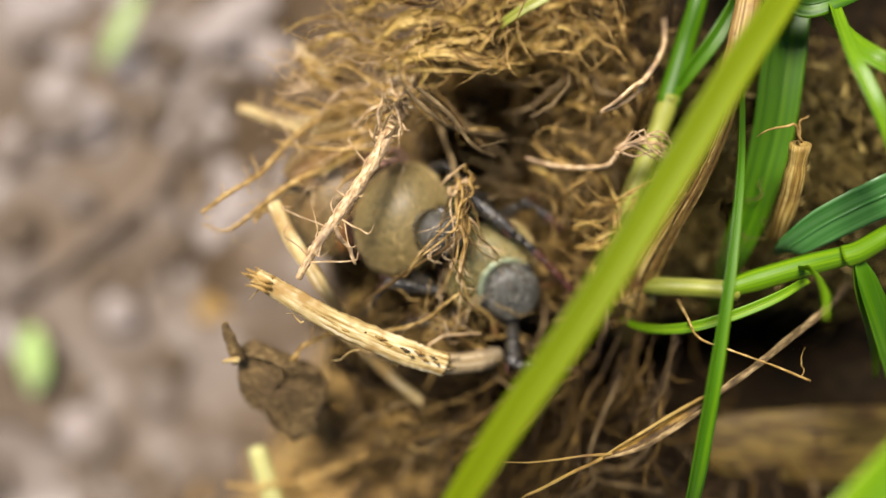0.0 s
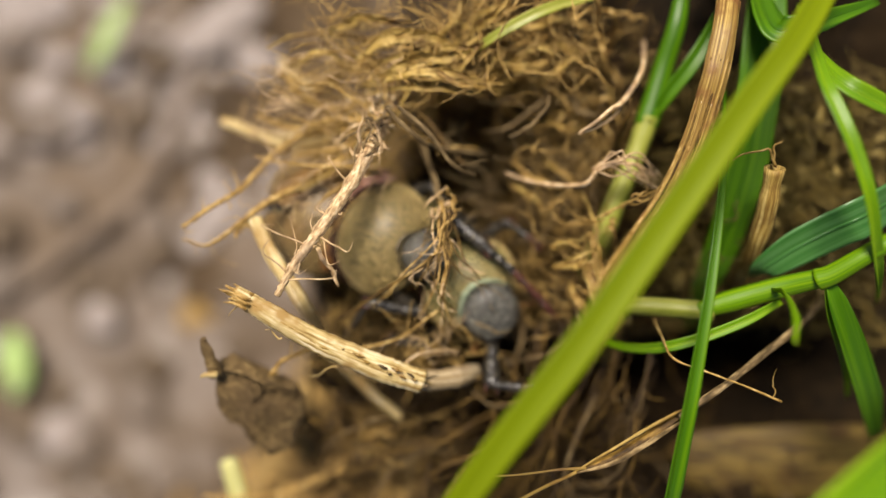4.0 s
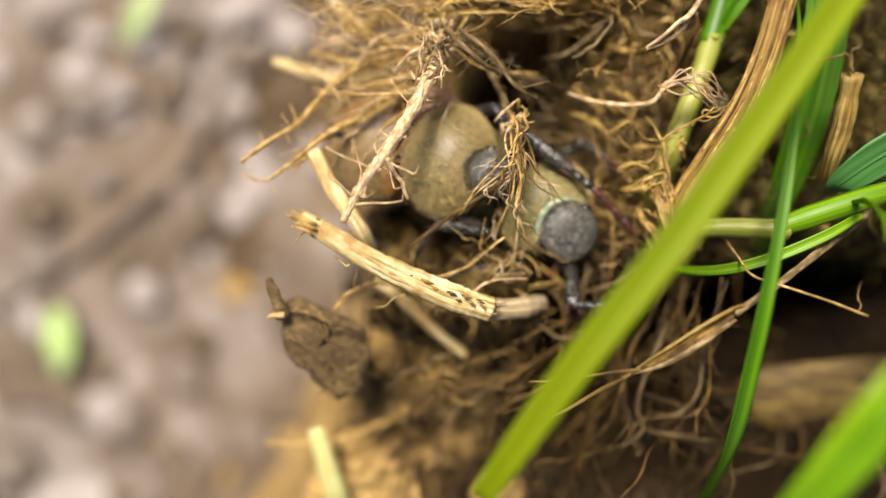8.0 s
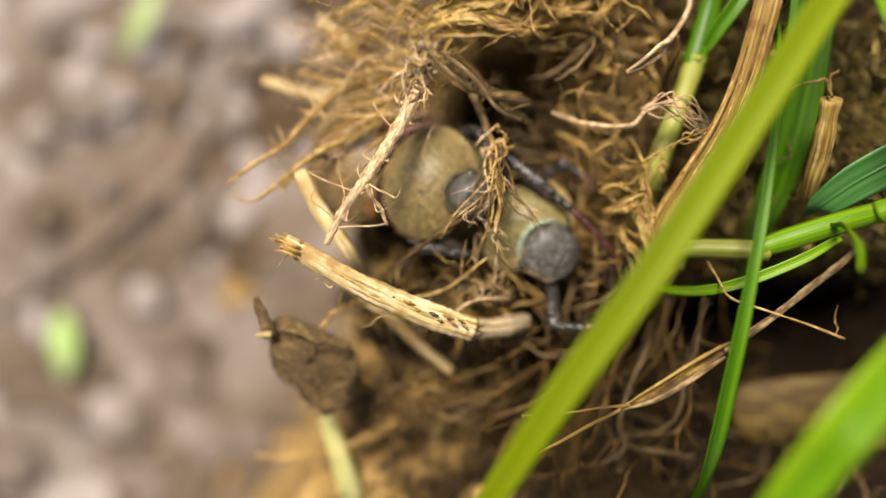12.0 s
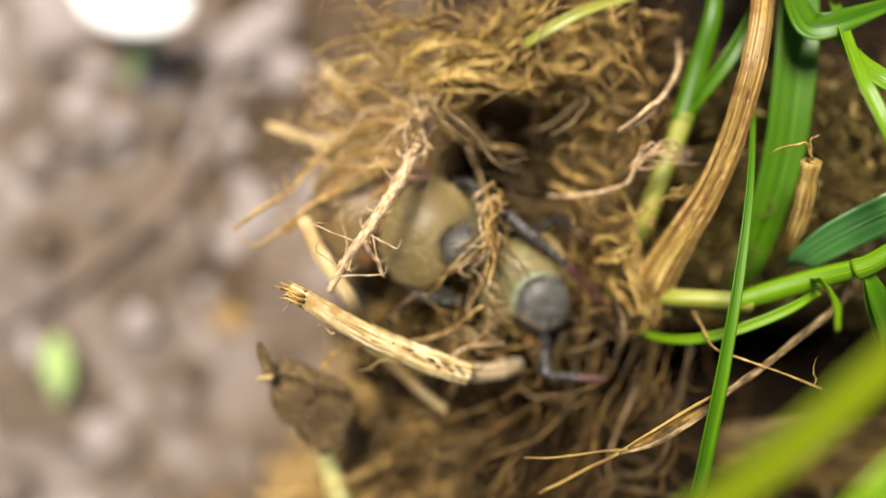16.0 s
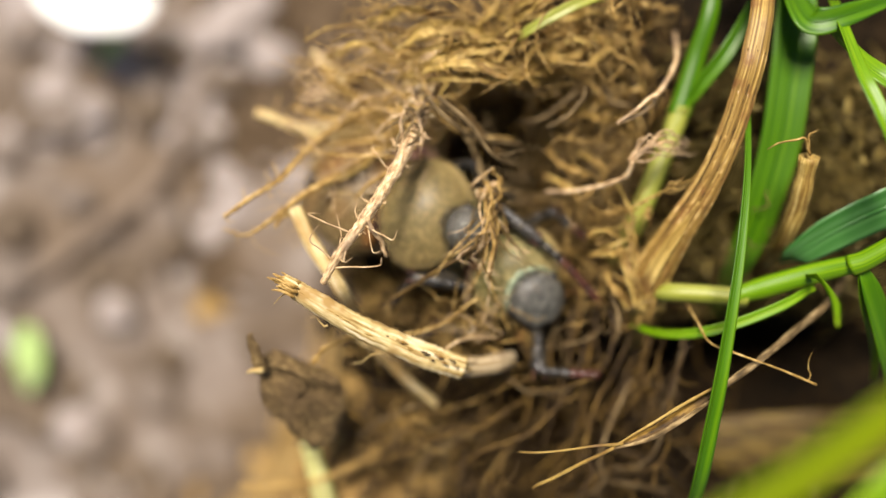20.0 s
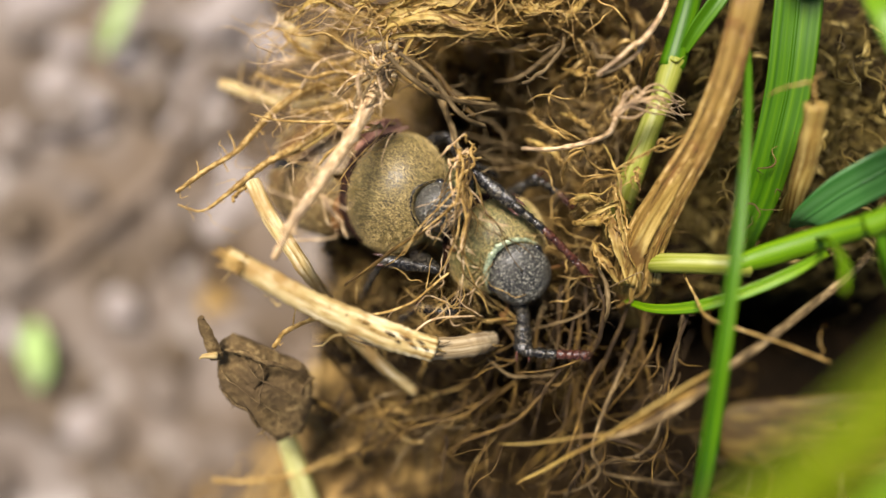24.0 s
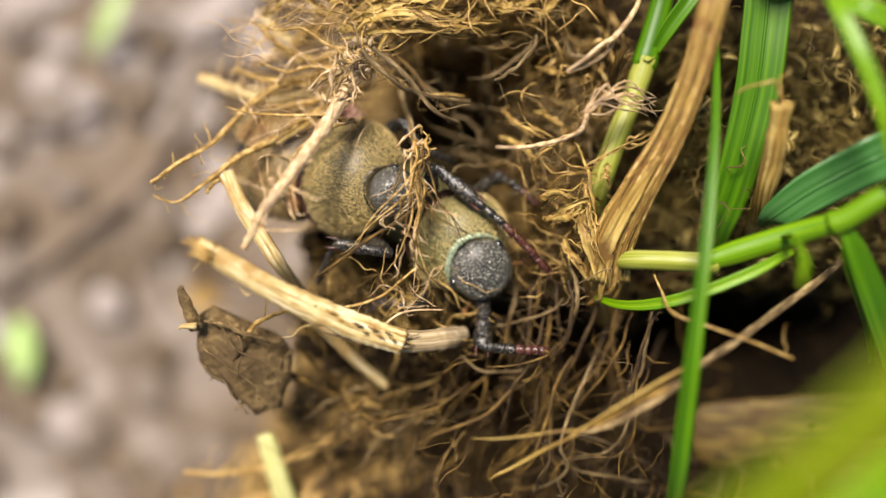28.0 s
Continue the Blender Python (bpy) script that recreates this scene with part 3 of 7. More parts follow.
def leg(parent, hip, knee, ankle, tip, seed, red=True, thick=0.46, via=None):
    """Thigh, spiny shin with two spurs and a bristly jointed foot with two claws; via bends the foot."""
    hip, knee, ankle, tip = (np.array(q, float) for q in (hip, knee, ankle, tip))
    part("thigh", tube([hip, (hip + knee) / 2, knee], [thick * 0.7, thick, thick * 0.55], n=14, sides=12, flat=0.75, lump=0.05, seed=seed), BLACK, parent, "shiny black thigh")
    shin = part("shin", tube([knee, knee * 0.6 + ankle * 0.4, knee * 0.15 + ankle * 0.85, ankle], [thick * 0.5, thick * 0.66, thick * 0.8, thick * 0.62], n=20, sides=12, flat=0.65, lump=0.08, seed=seed + 1), BLACK, parent, "black spiny shin")
    rs = random.Random(seed)
    run = (ankle - knee) / (np.linalg.norm(ankle - knee) + 1e-6)
    for q in spline([knee, ankle], 13)[1:-1]:
        d = np.array((rs.uniform(-1, 1), rs.uniform(-1, 1), rs.uniform(0.0, 0.8)))
        d = d / np.linalg.norm(d) * 0.34 + run * 0.22 + np.array((0, 0, thick * 0.35))
        part("spine", tube([q + np.array((0, 0, thick * 0.3)), q + d * 0.6, q + d], [0.05, 0.035, 0.008], sides=5, n=5), BLACK, shin)
    for k in (-1, 1):
        o = np.array((-run[1], run[0], 0)) * k * thick * 0.5
        part("spur", tube([ankle + o - run * 0.2, ankle + o * 1.2 + run * 0.3, ankle + o * 1.1 + run * 0.62 + np.array((0, 0, 0.1))], [0.09, 0.075, 0.012], sides=6, n=8), REDLEG, shin, "short pointed spur")
    bend = np.array(via, float) if via is not None else ankle * 0.4 + tip * 0.6 + np.array((0, 0, 0.25))
    p = spline([ankle, bend, tip], 8)
    base, foot = Shape(), Shape()
    for k, (a, b) in enumerate(zip(p[:-1], p[1:])):
        target = base if k < 3 else foot
        tube([a, a * 0.35 + b * 0.65, b], [thick * 0.34, thick * 0.45, thick * 0.38], n=7, sides=10, shape=target)
        d = b - a
        for _ in range(7):
            q = a + d * rs.random()
            o = np.array((rs.uniform(-1, 1), rs.uniform(-1, 1), rs.uniform(-0.2, 1)))
            o = o / (np.linalg.norm(o) + 1e-6)
            tube([q + o * thick * 0.3, q + o * (thick * 0.3 + 0.22) + d * 0.35], [0.022, 0.006], sides=4, n=3, shape=target)
    d = p[-1] - p[-2]
    side = np.array((-d[1], d[0], 0)) / (np.linalg.norm(d) + 1e-6)
    for k in (-1, 1):
        tube([p[-1], p[-1] + d * 0.5 + side * k * 0.18, p[-1] + d * 0.8 + side * k * 0.12 - np.array((0, 0, 0.2))], [0.06, 0.05, 0.012], sides=5, n=6, shape=foot)
    part("foot_base", base, BLACK, parent, "black bristly base of the foot")
    part("foot", foot, REDLEG if red else BLACK, parent, "dark red jointed foot with two claws" if red else "black jointed foot with two claws")


def pronotum_form(x, y, z, hollow=0.16):
    """Domed, wider behind, hollowed in front, with a flat underside."""
    w = 1.0 - 0.16 * max(0.0, x) ** 2 * (0.16 / hollow)
    front = -hollow * max(0.0, 1 - (y / 0.72) ** 2) * max(0.0, x) ** 2
    return x * (0.96 if x < 0 else 1.0) + front, y * w, (z if z > 0 else z * 0.45)


def head_form(x, y, z):
    """A domed granular shield with a raised front rim."""
    k = (abs(x) ** 3 + abs(y) ** 3) ** (1 / 3) + 1e-6
    rr = math.hypot(x, y)
    g = 0.03 * noise.noise(Vector((x * 8, y * 8, z * 8))) + 0.022 * noise.noise(Vector((x * 19, y * 19, z * 19)))
    s = 1.0 + 0.08 * (rr / k - 1) + g * 0.5
    dent = 0.10 * math.exp(-((x - 0.25) ** 2 + y * y) * 5)
    z += g - dent * (z > 0)
    return x * s, y * s, (z * (0.86 + 0.10 * max(0.0, x) ** 4) if z > 0 else z * 0.5)


def beetle(origin, pro, pro_dir, pro_r, head, head_dir, head_r, ely, ely_dir, ely_r, label, shell, head_up=(0, 0, 1), pro_up=(0, 0, 1), rusty=False, seed=1, border=0.06, edge=BLACK):
    tp, thd, te = basis(pro_dir, pro_up), basis(head_dir, head_up), basis(ely_dir)
    seat = tp.transposed() @ (Vector(head) - Vector(pro))
    bay = head_r[1] * 0.93

    def shield(x, y, z):
        """The dome, with a bay in which the head sits."""
        x, y, z = pronotum_form(x, y, z)
        d = math.hypot(x * pro_r[0] - seat[0], y * pro_r[1] - seat[1])
        k = min(1.0, max(0.0, (bay + 0.12 - d) / 0.24))
        return x, y, z * (1 - k) + min(z, 0.3) * k

    b = thing("beetle", origin, label, "beetle", "beetles on the turf")
    part("pronotum", ball(pro, pro_r, tp, 90, 132, shield), shell, b, "bronze-gold hairy pronotum")
    part("pronotum_hair", hairs(pro, pro_r, tp, shield, 5200, seed, 0.2, lower=-0.05), HAIR, b, "short golden hairs", kind="stuff")
    # a narrow raised border along the edge of the bay
    ring = []
    for k in range(25):
        a = radians(180 - 84 + 168 * k / 24)
        u, w = (seat[0] + bay * 1.17 * math.cos(a)) / pro_r[0], (seat[1] + bay * 1.17 * math.sin(a)) / pro_r[1]
        if u * u + w * w < 0.96:
            ring.append(tuple(tp @ Vector((u * pro_r[0], w * pro_r[1], pro_r[2] * math.sqrt(1 - u * u - w * w) + 0.02)) + Vector(pro)))
    part("pronotum_border", tube(ring, [0.02, border * 0.6, border, border * 0.8, 0.03], n=60, flat=0.45, lump=0.3, wobble=0.03, seed=seed), edge, b, "narrow metallic border")
    # A dark strip along the rear edge paints the shade of the gap.
    groove = []
    for k in range(17):
        a = radians(112 + 136 * k / 16)
        p = shield(math.cos(a), math.sin(a), 0.22)
        groove.append(tuple(tp @ Vector((p[0] * pro_r[0] * 1.0, p[1] * pro_r[1], p[2] * pro_r[2])) + Vector(pro)))
    part("wing_groove", tube(groove, [0.08, 0.36, 0.44, 0.36, 0.08], n=36, flat=0.8, lump=0.12, seed=seed + 3), GAP_SHADE, b, "dark red-brown strip that paints the shaded gap behind the pronotum")
    h = part("head", ball(head, head_r, thd, 60, 84, head_form), HEAD, b, "dark grey granular flat head")
    for k in (-1, 1):
        e = thd @ Vector((-0.25 * head_r[0], k * 0.93 * head_r[1], -0.05 * head_r[2])) + Vector(head)
        part("eye", ball(e, (0.34, 0.26, 0.32), thd, 10, 14), EYE, h, "glossy black eye")
        a = thd @ Vector((0.55 * head_r[0], k * 0.8 * head_r[1], -0.5 * head_r[2])) + Vector(head)
        d = thd @ Vector((0.5, k * 0.75, -0.1))
        an = tube([a, a + d * 0.5, a + d * 0.9], [0.07, 0.06, 0.08], n=7, sides=7)
        for q in (-0.12, 0.0, 0.12):
            ball(a + d * 1.15 + thd @ Vector((0, 0, q)), (0.34, 0.13, 0.06), thd, 6, 9, shape=an)
        part("antenna", an, AMBER, h, "short amber antenna with a leafed club")
    for k in (-1, 1):
        def half(x, y, z, k=k):
            y2 = y * 0.5 + 0.5 * k if y * k > -1 else y
            y2 = k * max(0.0, abs(y2) if y2 * k > 0 else 0.0)
            return x, y2 * (1 - 0.10 * max(0, -x) ** 2), (math.sqrt(max(0.0, 1 - x * x * 0.98 - y2 * y2 * 0.98)) if z > 0 else z * 0.2)
        e = part("elytron", ball(ely, ely_r, te, 24, 32, half), RUST if rusty else shell, b, "rusty-brown hairy wing case" if rusty else "bronze hairy wing case")
        part("elytron_hair", hairs(ely, ely_r, te, half, 900, seed + 5 + k, 0.24), HAIR, e, "short golden hairs", kind="stuff")
    under = te @ Vector((-0.1 * ely_r[0], 0, -0.35 * ely_r[2])) + Vector(ely)
    part("abdomen", ball(under, (ely_r[0] * 0.98, ely_r[1] * 0.9, ely_r[2] * 0.6), te, 14, 20), BLACK, b, "dark hairy underside")
    mid = (Vector(ely) + Vector(pro)) / 2
    part("scutellum", ball(mid + Vector((0, 0, 0.5)), (1.7, 1.1, 0.8), te, 10, 14), RUST if rusty else shell, b)
    return b


O1, O2 = (-0.54, 5.19, 41.00), (4.95, 2.07, 41.00)
back_beetle = beetle(O1, (-0.53, 4.95, 42.60), (1, -0.33, 0.10), (2.95, 3.4, 2.2), (1.84, 4.10, 44.10), (1, -0.3, -0.1), (1.38, 1.38, 1.35), (-4.96, 6.16, 40.30), (0.95, -0.25, 0.22), (3.6, 3.5, 2.4), "bronze hairy scarab beetle with a domed back and brown wing cases", BRONZE, pro_up=(0.05, 0, 1), rusty=True, seed=3)
front_beetle = beetle(O2, (5.11, 2.62, 42.10), (0.70, -0.71, -0.03), (2.7, 3.0, 2.0), (6.36, 1.03, 43.35), (0.62, -0.72, -0.22), (1.72, 1.74, 1.05), (2.12, 5.16, 37.20), (0.8, -0.6, 0.1), (3.4, 2.6, 1.5), "greenish bronze scarab beetle crawling beside another beetle", GREEN_BRONZE, seed=8, border=0.2, edge=RIM)
for k in range(7):
    rm = random.Random(70 + k)
    c = np.array((-1.55 + rm.uniform(-0.5, 0.5), 8.30 + 0.16 * (k - 3), 42.10 + rm.uniform(-0.25, 0.25)))
    d = np.array((1.25, 0.55 + rm.uniform(-0.25, 0.25), rm.uniform(-0.15, 0.1)))
    part("wing_fold", crinkled(blade([c - d, c - d * 0.3 + np.array((0, 0, 0.25)), c + d * 0.4 + np.array((0, 0, 0.2)), c + d], [0.15, 0.55, 0.5, 0.1], fold=rm.uniform(-0.6, 0.8), thick=0.06, n=24, across=9, ribs=0.0, twist=rm.uniform(-0.8, 0.8), seed=k), 0.14, 1.8, k), MEMBRANE, back_beetle, "crumpled reddish membrane at the wing base")
part("wing_base", ball((-3.84, 4.53, 41.90), (1.75, 0.62, 0.75), basis((-0.55, -2.90, -0.15)), 24, 30), AMBER, back_beetle, "rusty amber edge of the wing case")
leg(front_beetle, (3.16, 4.65, 42.40), (3.70, 6.60, 44.40), (5.95, 4.80, 44.50), (9.97, 1.07, 43.60), 11, thick=0.54, via=(7.80, 3.25, 44.40))
leg(front_beetle, (6.09, -0.13, 41.40), (6.57, -0.95, 42.80), (6.46, -3.14, 44.20), (9.81, -3.28, 44.40), 12, thick=0.66)
leg(back_beetle, (0.20, 1.54, 41.60), (1.71, 0.73, 44.20), (-1.23, 1.23, 44.40), (-2.85, -0.98, 41.00), 13, red=False)
leg(back_beetle, (0.54, 7.67, 41.00), (2.17, 8.27, 42.40), (3.16, 6.79, 42.40), (4.95, 6.14, 41.00), 14, red=False)
leg(front_beetle, (5.40, 4.89, 40.00), (6.76, 6.09, 41.40), (7.51, 6.35, 42.00), (9.46, 4.84, 41.80), 15, thick=0.5)
leg(front_beetle, (3.33, -0.31, 40.00), (2.58, -1.32, 41.00), (0.55, -0.99, 40.60), (-0.84, -2.07, 39.40), 16, red=False, thick=0.34)

# ---- straws, roots and pod by the beetles ----
main_straw = thing("dry_straw", (-0.78, -2.57, 43.00), "split pale yellow dry straw lying before the beetles", "straw", "dry straws")
part("stalk", tube([(-7.87, 1.62, 49.40), (-6.34, 0.65, 49.00), (-4.15, -0.69, 48.20), (-1.88, -1.79, 47.40), (0.18, -2.66, 46.80), (1.85, -3.24, 46.20)], [0.46, 0.56, 0.64, 0.70, 0.74, 0.66], n=60, sides=16, flat=0.6, lump=0.06, hollow=0.25, seed=5), STRAW, main_straw)
part("core", tube([(0.94, -3.16, 46.00), (2.66, -3.31, 45.20), (4.15, -3.20, 44.20), (5.03, -3.17, 42.80)], [0.6, 0.62, 0.62, 0.5], n=24, flat=0.7, lump=0.06, seed=6), GREY_SHEATH, main_straw, "greyish inner core of the straw")
for k, (x, y, z, l) in enumerate(((-2.70, -1.22, 48.05, 0.55), (-1.95, -1.50, 47.95, 0.8), (-1.35, -1.95, 47.8, 0.45), (-0.55, -2.15, 47.75, 0.6), (0.15, -2.30, 47.6, 0.7), (0.55, -2.75, 47.45, 0.5), (0.95, -2.62, 47.4, 0.55), (1.25, -2.95, 47.2, 0.35), (-3.5, -0.75, 48.4, 0.5), (-0.1, -2.62, 47.5, 0.4))):
    part("dark_fleck", crinkled(tube([(x, y, z - 0.14), (x + l * 0.45, y - l * 0.20, z - 0.14), (x + l * 0.9, y - l * 0.38, z - 0.24)], [0.02, 0.085, 0.02], n=14, flat=0.8, lump=0.4, seed=77 + k), 0.09, 2.5, k), GREY_ROOT if k % 3 == 0 else DRY_STEM, main_straw, "dark brown fleck on the straw")
for k in range(12):
    u, off = rnd.uniform(0.05, 0.6), rnd.uniform(-0.4, 0.4)
    q = spline([(-7.87, 1.62, 49.40), (-4.15, -0.69, 48.20), (-1.88, -1.79, 47.40), (1.85, -3.24, 46.20)], 40)
    a, b, c = q[int(u * 38)], q[int(u * 38) + 5 if u < 0.5 else int(u * 38) + 3], q[min(39, int(u * 38) + 9)]
    o = np.array((0.45 * off, 0.9 * off, 0.40 - 0.5 * abs(off)))
    part("fibre", tube([a + o, b + o * 1.02, c + o], [0.02, 0.05, 0.02], sides=5, n=14, wobble=0.03, seed=700 + k), (GOLD_ROOT, STRAW, DRY_LEAF)[k % 3], main_straw)
for k in range(4):
    a = np.array((1.84, -3.13, 46.40)) + np.array((rnd.uniform(-0.8, 0.2), rnd.uniform(-0.5, 0.4), rnd.uniform(-0.2, 0.3)))
    part("frayed_fibre", tube([a, a + np.array((0.4, rnd.uniform(-0.2, 0.15), -0.15)), a + np.array((rnd.uniform(0.6, 1.0), rnd.uniform(-0.4, 0.3), -0.5))], [0.08, 0.06, 0.02], sides=6, n=10, wobble=0.05, seed=k), (STRAW, GREY_SHEATH)[k % 2], main_straw)
for k, (a, b) in enumerate((((-7.57, 1.15, 49.20), (-8.38, 0.46, 48.40)), ((-5.57, -0.83, 48.40), (-6.49, -0.32, 48.00)), ((-2.78, -2.33, 47.20), (-4.38, -3.16, 46.00)), ((-0.72, -3.12, 46.60), (-1.27, -3.36, 46.20)))):
    part("frayed_fibre", tube([a, b], [0.06, 0.02], sides=5, n=6, wobble=0.1, seed=k), STRAW, main_straw)
for k in range(22):
    p = np.array((-7.73, 1.54, 49.40)) + np.array((rnd.uniform(-0.3, 0.2), rnd.uniform(-0.45, 0.45), rnd.uniform(-0.2, 0.3)))
    part("frayed_fibre", tube([p + np.array((0.6, -0.3, 0)), p, p + np.array((-rnd.uniform(0.2, 0.7), rnd.uniform(0, 0.4), 0.1))], [0.10, 0.08, 0.03], sides=5, n=6), GOLD_ROOT, main_straw)
solo("dry_straw", tube([(-4.89, -1.83, 41.00), (-3.16, -3.06, 41.40), (-1.32, -4.87, 41.20), (0.61, -6.41, 41.00)], [0.28, 0.34, 0.34, 0.28], n=20, flat=0.7, lump=0.06, seed=8), STRAW, "thin yellowish dry straw under the split straw", "straw", "dry straws")
solo("dry_straw", tube([(-8.05, 5.63, 44.50), (-7.03, 3.64, 44.60), (-5.81, 1.91, 44.80), (-5.06, 0.51, 44.00), (-4.55, -0.98, 41.00)], [0.42, 0.46, 0.46, 0.42, 0.3], n=20, flat=0.6, lump=0.06, seed=9), STRAW, "pale yellow dry straw crossing under a root", "straw", "dry straws")
bottom_straw = solo("dry_straw", tube([(-8.88, -10.91, 39.00), (-8.38, -12.86, 38.60), (-7.91, -14.82, 38.00), (-7.37, -17.86, 36.50), (-6.82, -22.63, 33.00)], [0.56, 0.66, 0.72, 0.72, 0.6], n=30, sides=14, flat=0.6, lump=0.04, hollow=0.3, seed=10), PALE_STALK, "pale yellow-green straw hanging below the clod", "straw", "dry straws")


def root(points, radii, material, label, seed, wobble=0.15, hairs_n=0, lump=0.17, n=None, group="roots"):
    """A root with small side rootlets as parts of it."""
    base = np.array(points[-1])
    t = thing("root", tuple(base), label, "root", group)
    part("strand", tube(points, radii, sides=8, n=n or 7 * len(points), wobble=wobble, lump=lump, seed=seed), material, t)
    r = random.Random(seed)
    p = spline(points, 40)
    for q in range(int(hairs_n * 2.2)):
        k = r.randrange(1, 37)
        a, d = p[k], p[k + 1] - p[k]
        d /= np.linalg.norm(d) + 1e-9
        out = np.array((-d[1], d[0], r.uniform(-0.5, 0.6))) * r.choice((-1, 1)) + d * r.uniform(-0.9, 0.9)
        l = r.choice((0.25, 0.4, 0.6, 1.0, 1.7)) * r.uniform(0.7, 1.2)
        w = min(0.06, max(0.018, radii[0] * r.uniform(0.2, 0.5)))
        bend = np.array((r.uniform(-0.4, 0.4), r.uniform(-0.4, 0.4), r.uniform(-0.1, 0.3))) * l
        part("rootlet", tube([a, a + out * l * 0.4 + bend * 0.5, a + out * l * 0.75 + bend, a + out * l + d * 0.3 * l], [w, w * 0.8, w * 0.6, 0.012], sides=5, n=12, wobble=0.05, seed=seed + k + q), material, t)
    return t


root([(-12.25, 4.95, 44.70), (-10.82, 6.07, 44.50), (-9.04, 7.29, 44.00), (-8.01, 8.56, 43.50), (-6.96, 9.79, 43.00), (-5.66, 10.95, 42.50), (-3.53, 11.74, 41.00), (-1.59, 12.66, 38.00)], [0.1, 0.14, 0.15, 0.17, 0.2, 0.22, 0.26, 0.26], GOLD_ROOT, "pale golden grass root reaching out over the soil", 21, hairs_n=9)
root([(-12.38, 4.36, 44.00), (-10.92, 4.06, 44.10), (-9.48, 4.90, 44.30), (-7.57, 6.46, 44.00), (-5.92, 7.53, 43.50), (-3.68, 9.11, 43.00), (-2.17, 10.55, 41.00), (-0.87, 11.94, 38.00)], [0.05, 0.07, 0.13, 0.19, 0.21, 0.24, 0.26, 0.26], GOLD_ROOT, "golden grass root running along the clod's edge", 23, hairs_n=10)
root([(-8.40, 5.50, 44.00), (-9.02, 4.95, 44.10), (-9.27, 4.48, 44.10)], [0.16, 0.13, 0.08], GOLD_ROOT, "short broken golden root fork", 22, hairs_n=1)
root([(-11.57, 11.96, 38.80), (-10.04, 11.49, 39.00), (-8.27, 11.07, 39.00), (-6.44, 11.30, 39.50), (-4.11, 12.30, 38.00), (-2.06, 13.21, 35.00)], [0.36, 0.34, 0.33, 0.3, 0.26, 0.26], STRAW, "thick pale yellow root stub sticking out", 24, hairs_n=4, wobble=0.08)
over_root = root([(-6.03, 1.40, 48.60), (-4.95, 3.16, 48.80), (-3.83, 4.74, 48.60), (-2.73, 6.55, 48.00), (-1.75, 8.64, 47.00), (-1.11, 10.64, 45.50), (-0.61, 12.90, 43.50), (-0.14, 15.94, 39.00)], [0.2, 0.27, 0.31, 0.33, 0.37, 0.46, 0.62, 0.6], PALE_ROOT, "thick pale root lying across the beetle's back", 25, hairs_n=16, wobble=0.12, lump=0.22, n=90)
hook_root = root([(-2.69, 2.43, 47.60), (-2.96, 3.07, 48.00), (-3.33, 3.70, 48.40), (-3.67, 4.43, 48.80)], [0.07, 0.11, 0.12, 0.14], PALE_ROOT, "short crooked pale rootlet on the beetle", 26, hairs_n=0)
root([(-6.97, -3.44, 44.40), (-6.25, -2.48, 44.60), (-5.42, -2.11, 44.40), (-3.71, -1.98, 43.00), (-2.17, -2.68, 41.00)], [0.12, 0.13, 0.13, 0.12, 0.12], GOLD_ROOT, "thin curved golden root under the straw", 27, hairs_n=3)
root([(-12.00, -12.24, 38.80), (-10.08, -12.39, 38.80), (-7.95, -12.10, 38.80), (-6.20, -11.55, 38.60), (-3.75, -10.60, 38.00), (-1.25, -9.52, 37.00), (0.61, -9.51, 35.00)], [0.14, 0.15, 0.17, 0.2, 0.26, 0.26, 0.22], GOLD_ROOT, "frayed golden root at the clod's lower edge", 28, hairs_n=10)
root([(-4.79, -3.95, 42.00), (-3.26, -5.85, 40.00), (-0.87, -7.54, 38.00), (2.10, -8.39, 36.00)], [0.1, 0.12, 0.14, 0.14], BROWN_ROOT, "thin brown root below the straw", 29, hairs_n=4)

knot = random.Random(333)
for k in range(46):
    u = knot.random()
    p = np.array((-1.55, 9.2, 46.6)) * (1 - u) + np.array((-0.45, 13.4, 43.6)) * u + np.array((knot.gauss(0, 0.35), knot.gauss(0, 0.4), 0.45 + knot.uniform(-0.2, 0.3)))
    d = np.array((knot.gauss(0, 0.8), knot.gauss(0.3, 0.9), knot.gauss(0, 0.3)))
    part("rootlet", tube([p - d * 0.7, p + np.array((knot.gauss(0, 0.15), knot.gauss(0, 0.15), 0.15)), p + d * 0.8], [0.02, knot.uniform(0.04, 0.11), 0.015], sides=6, n=14, wobble=0.14, lump=0.25, seed=350 + k), (GREY_ROOT, PALE_ROOT, GOLD_ROOT)[k % 3], over_root)
for k in range(18):
    u = knot.random()
    p = np.array((-1.5, 9.4, 46.7)) * (1 - u) + np.array((-0.5, 13.2, 44.0)) * u + np.array((knot.gauss(0, 0.3), knot.gauss(0, 0.3), 0.45))
    part("soil_crumb", ball(p, (knot.uniform(0.12, 0.3), knot.uniform(0.12, 0.26), knot.uniform(0.1, 0.2)), None, 6, 8, lambda x, y, z: (x * (1 + 0.3 * math.sin(5 * y)), y, z)), GREY_SHEATH if k % 2 else SIDE, over_root, "crumb of soil stuck to the root")
fringe = random.Random(515)
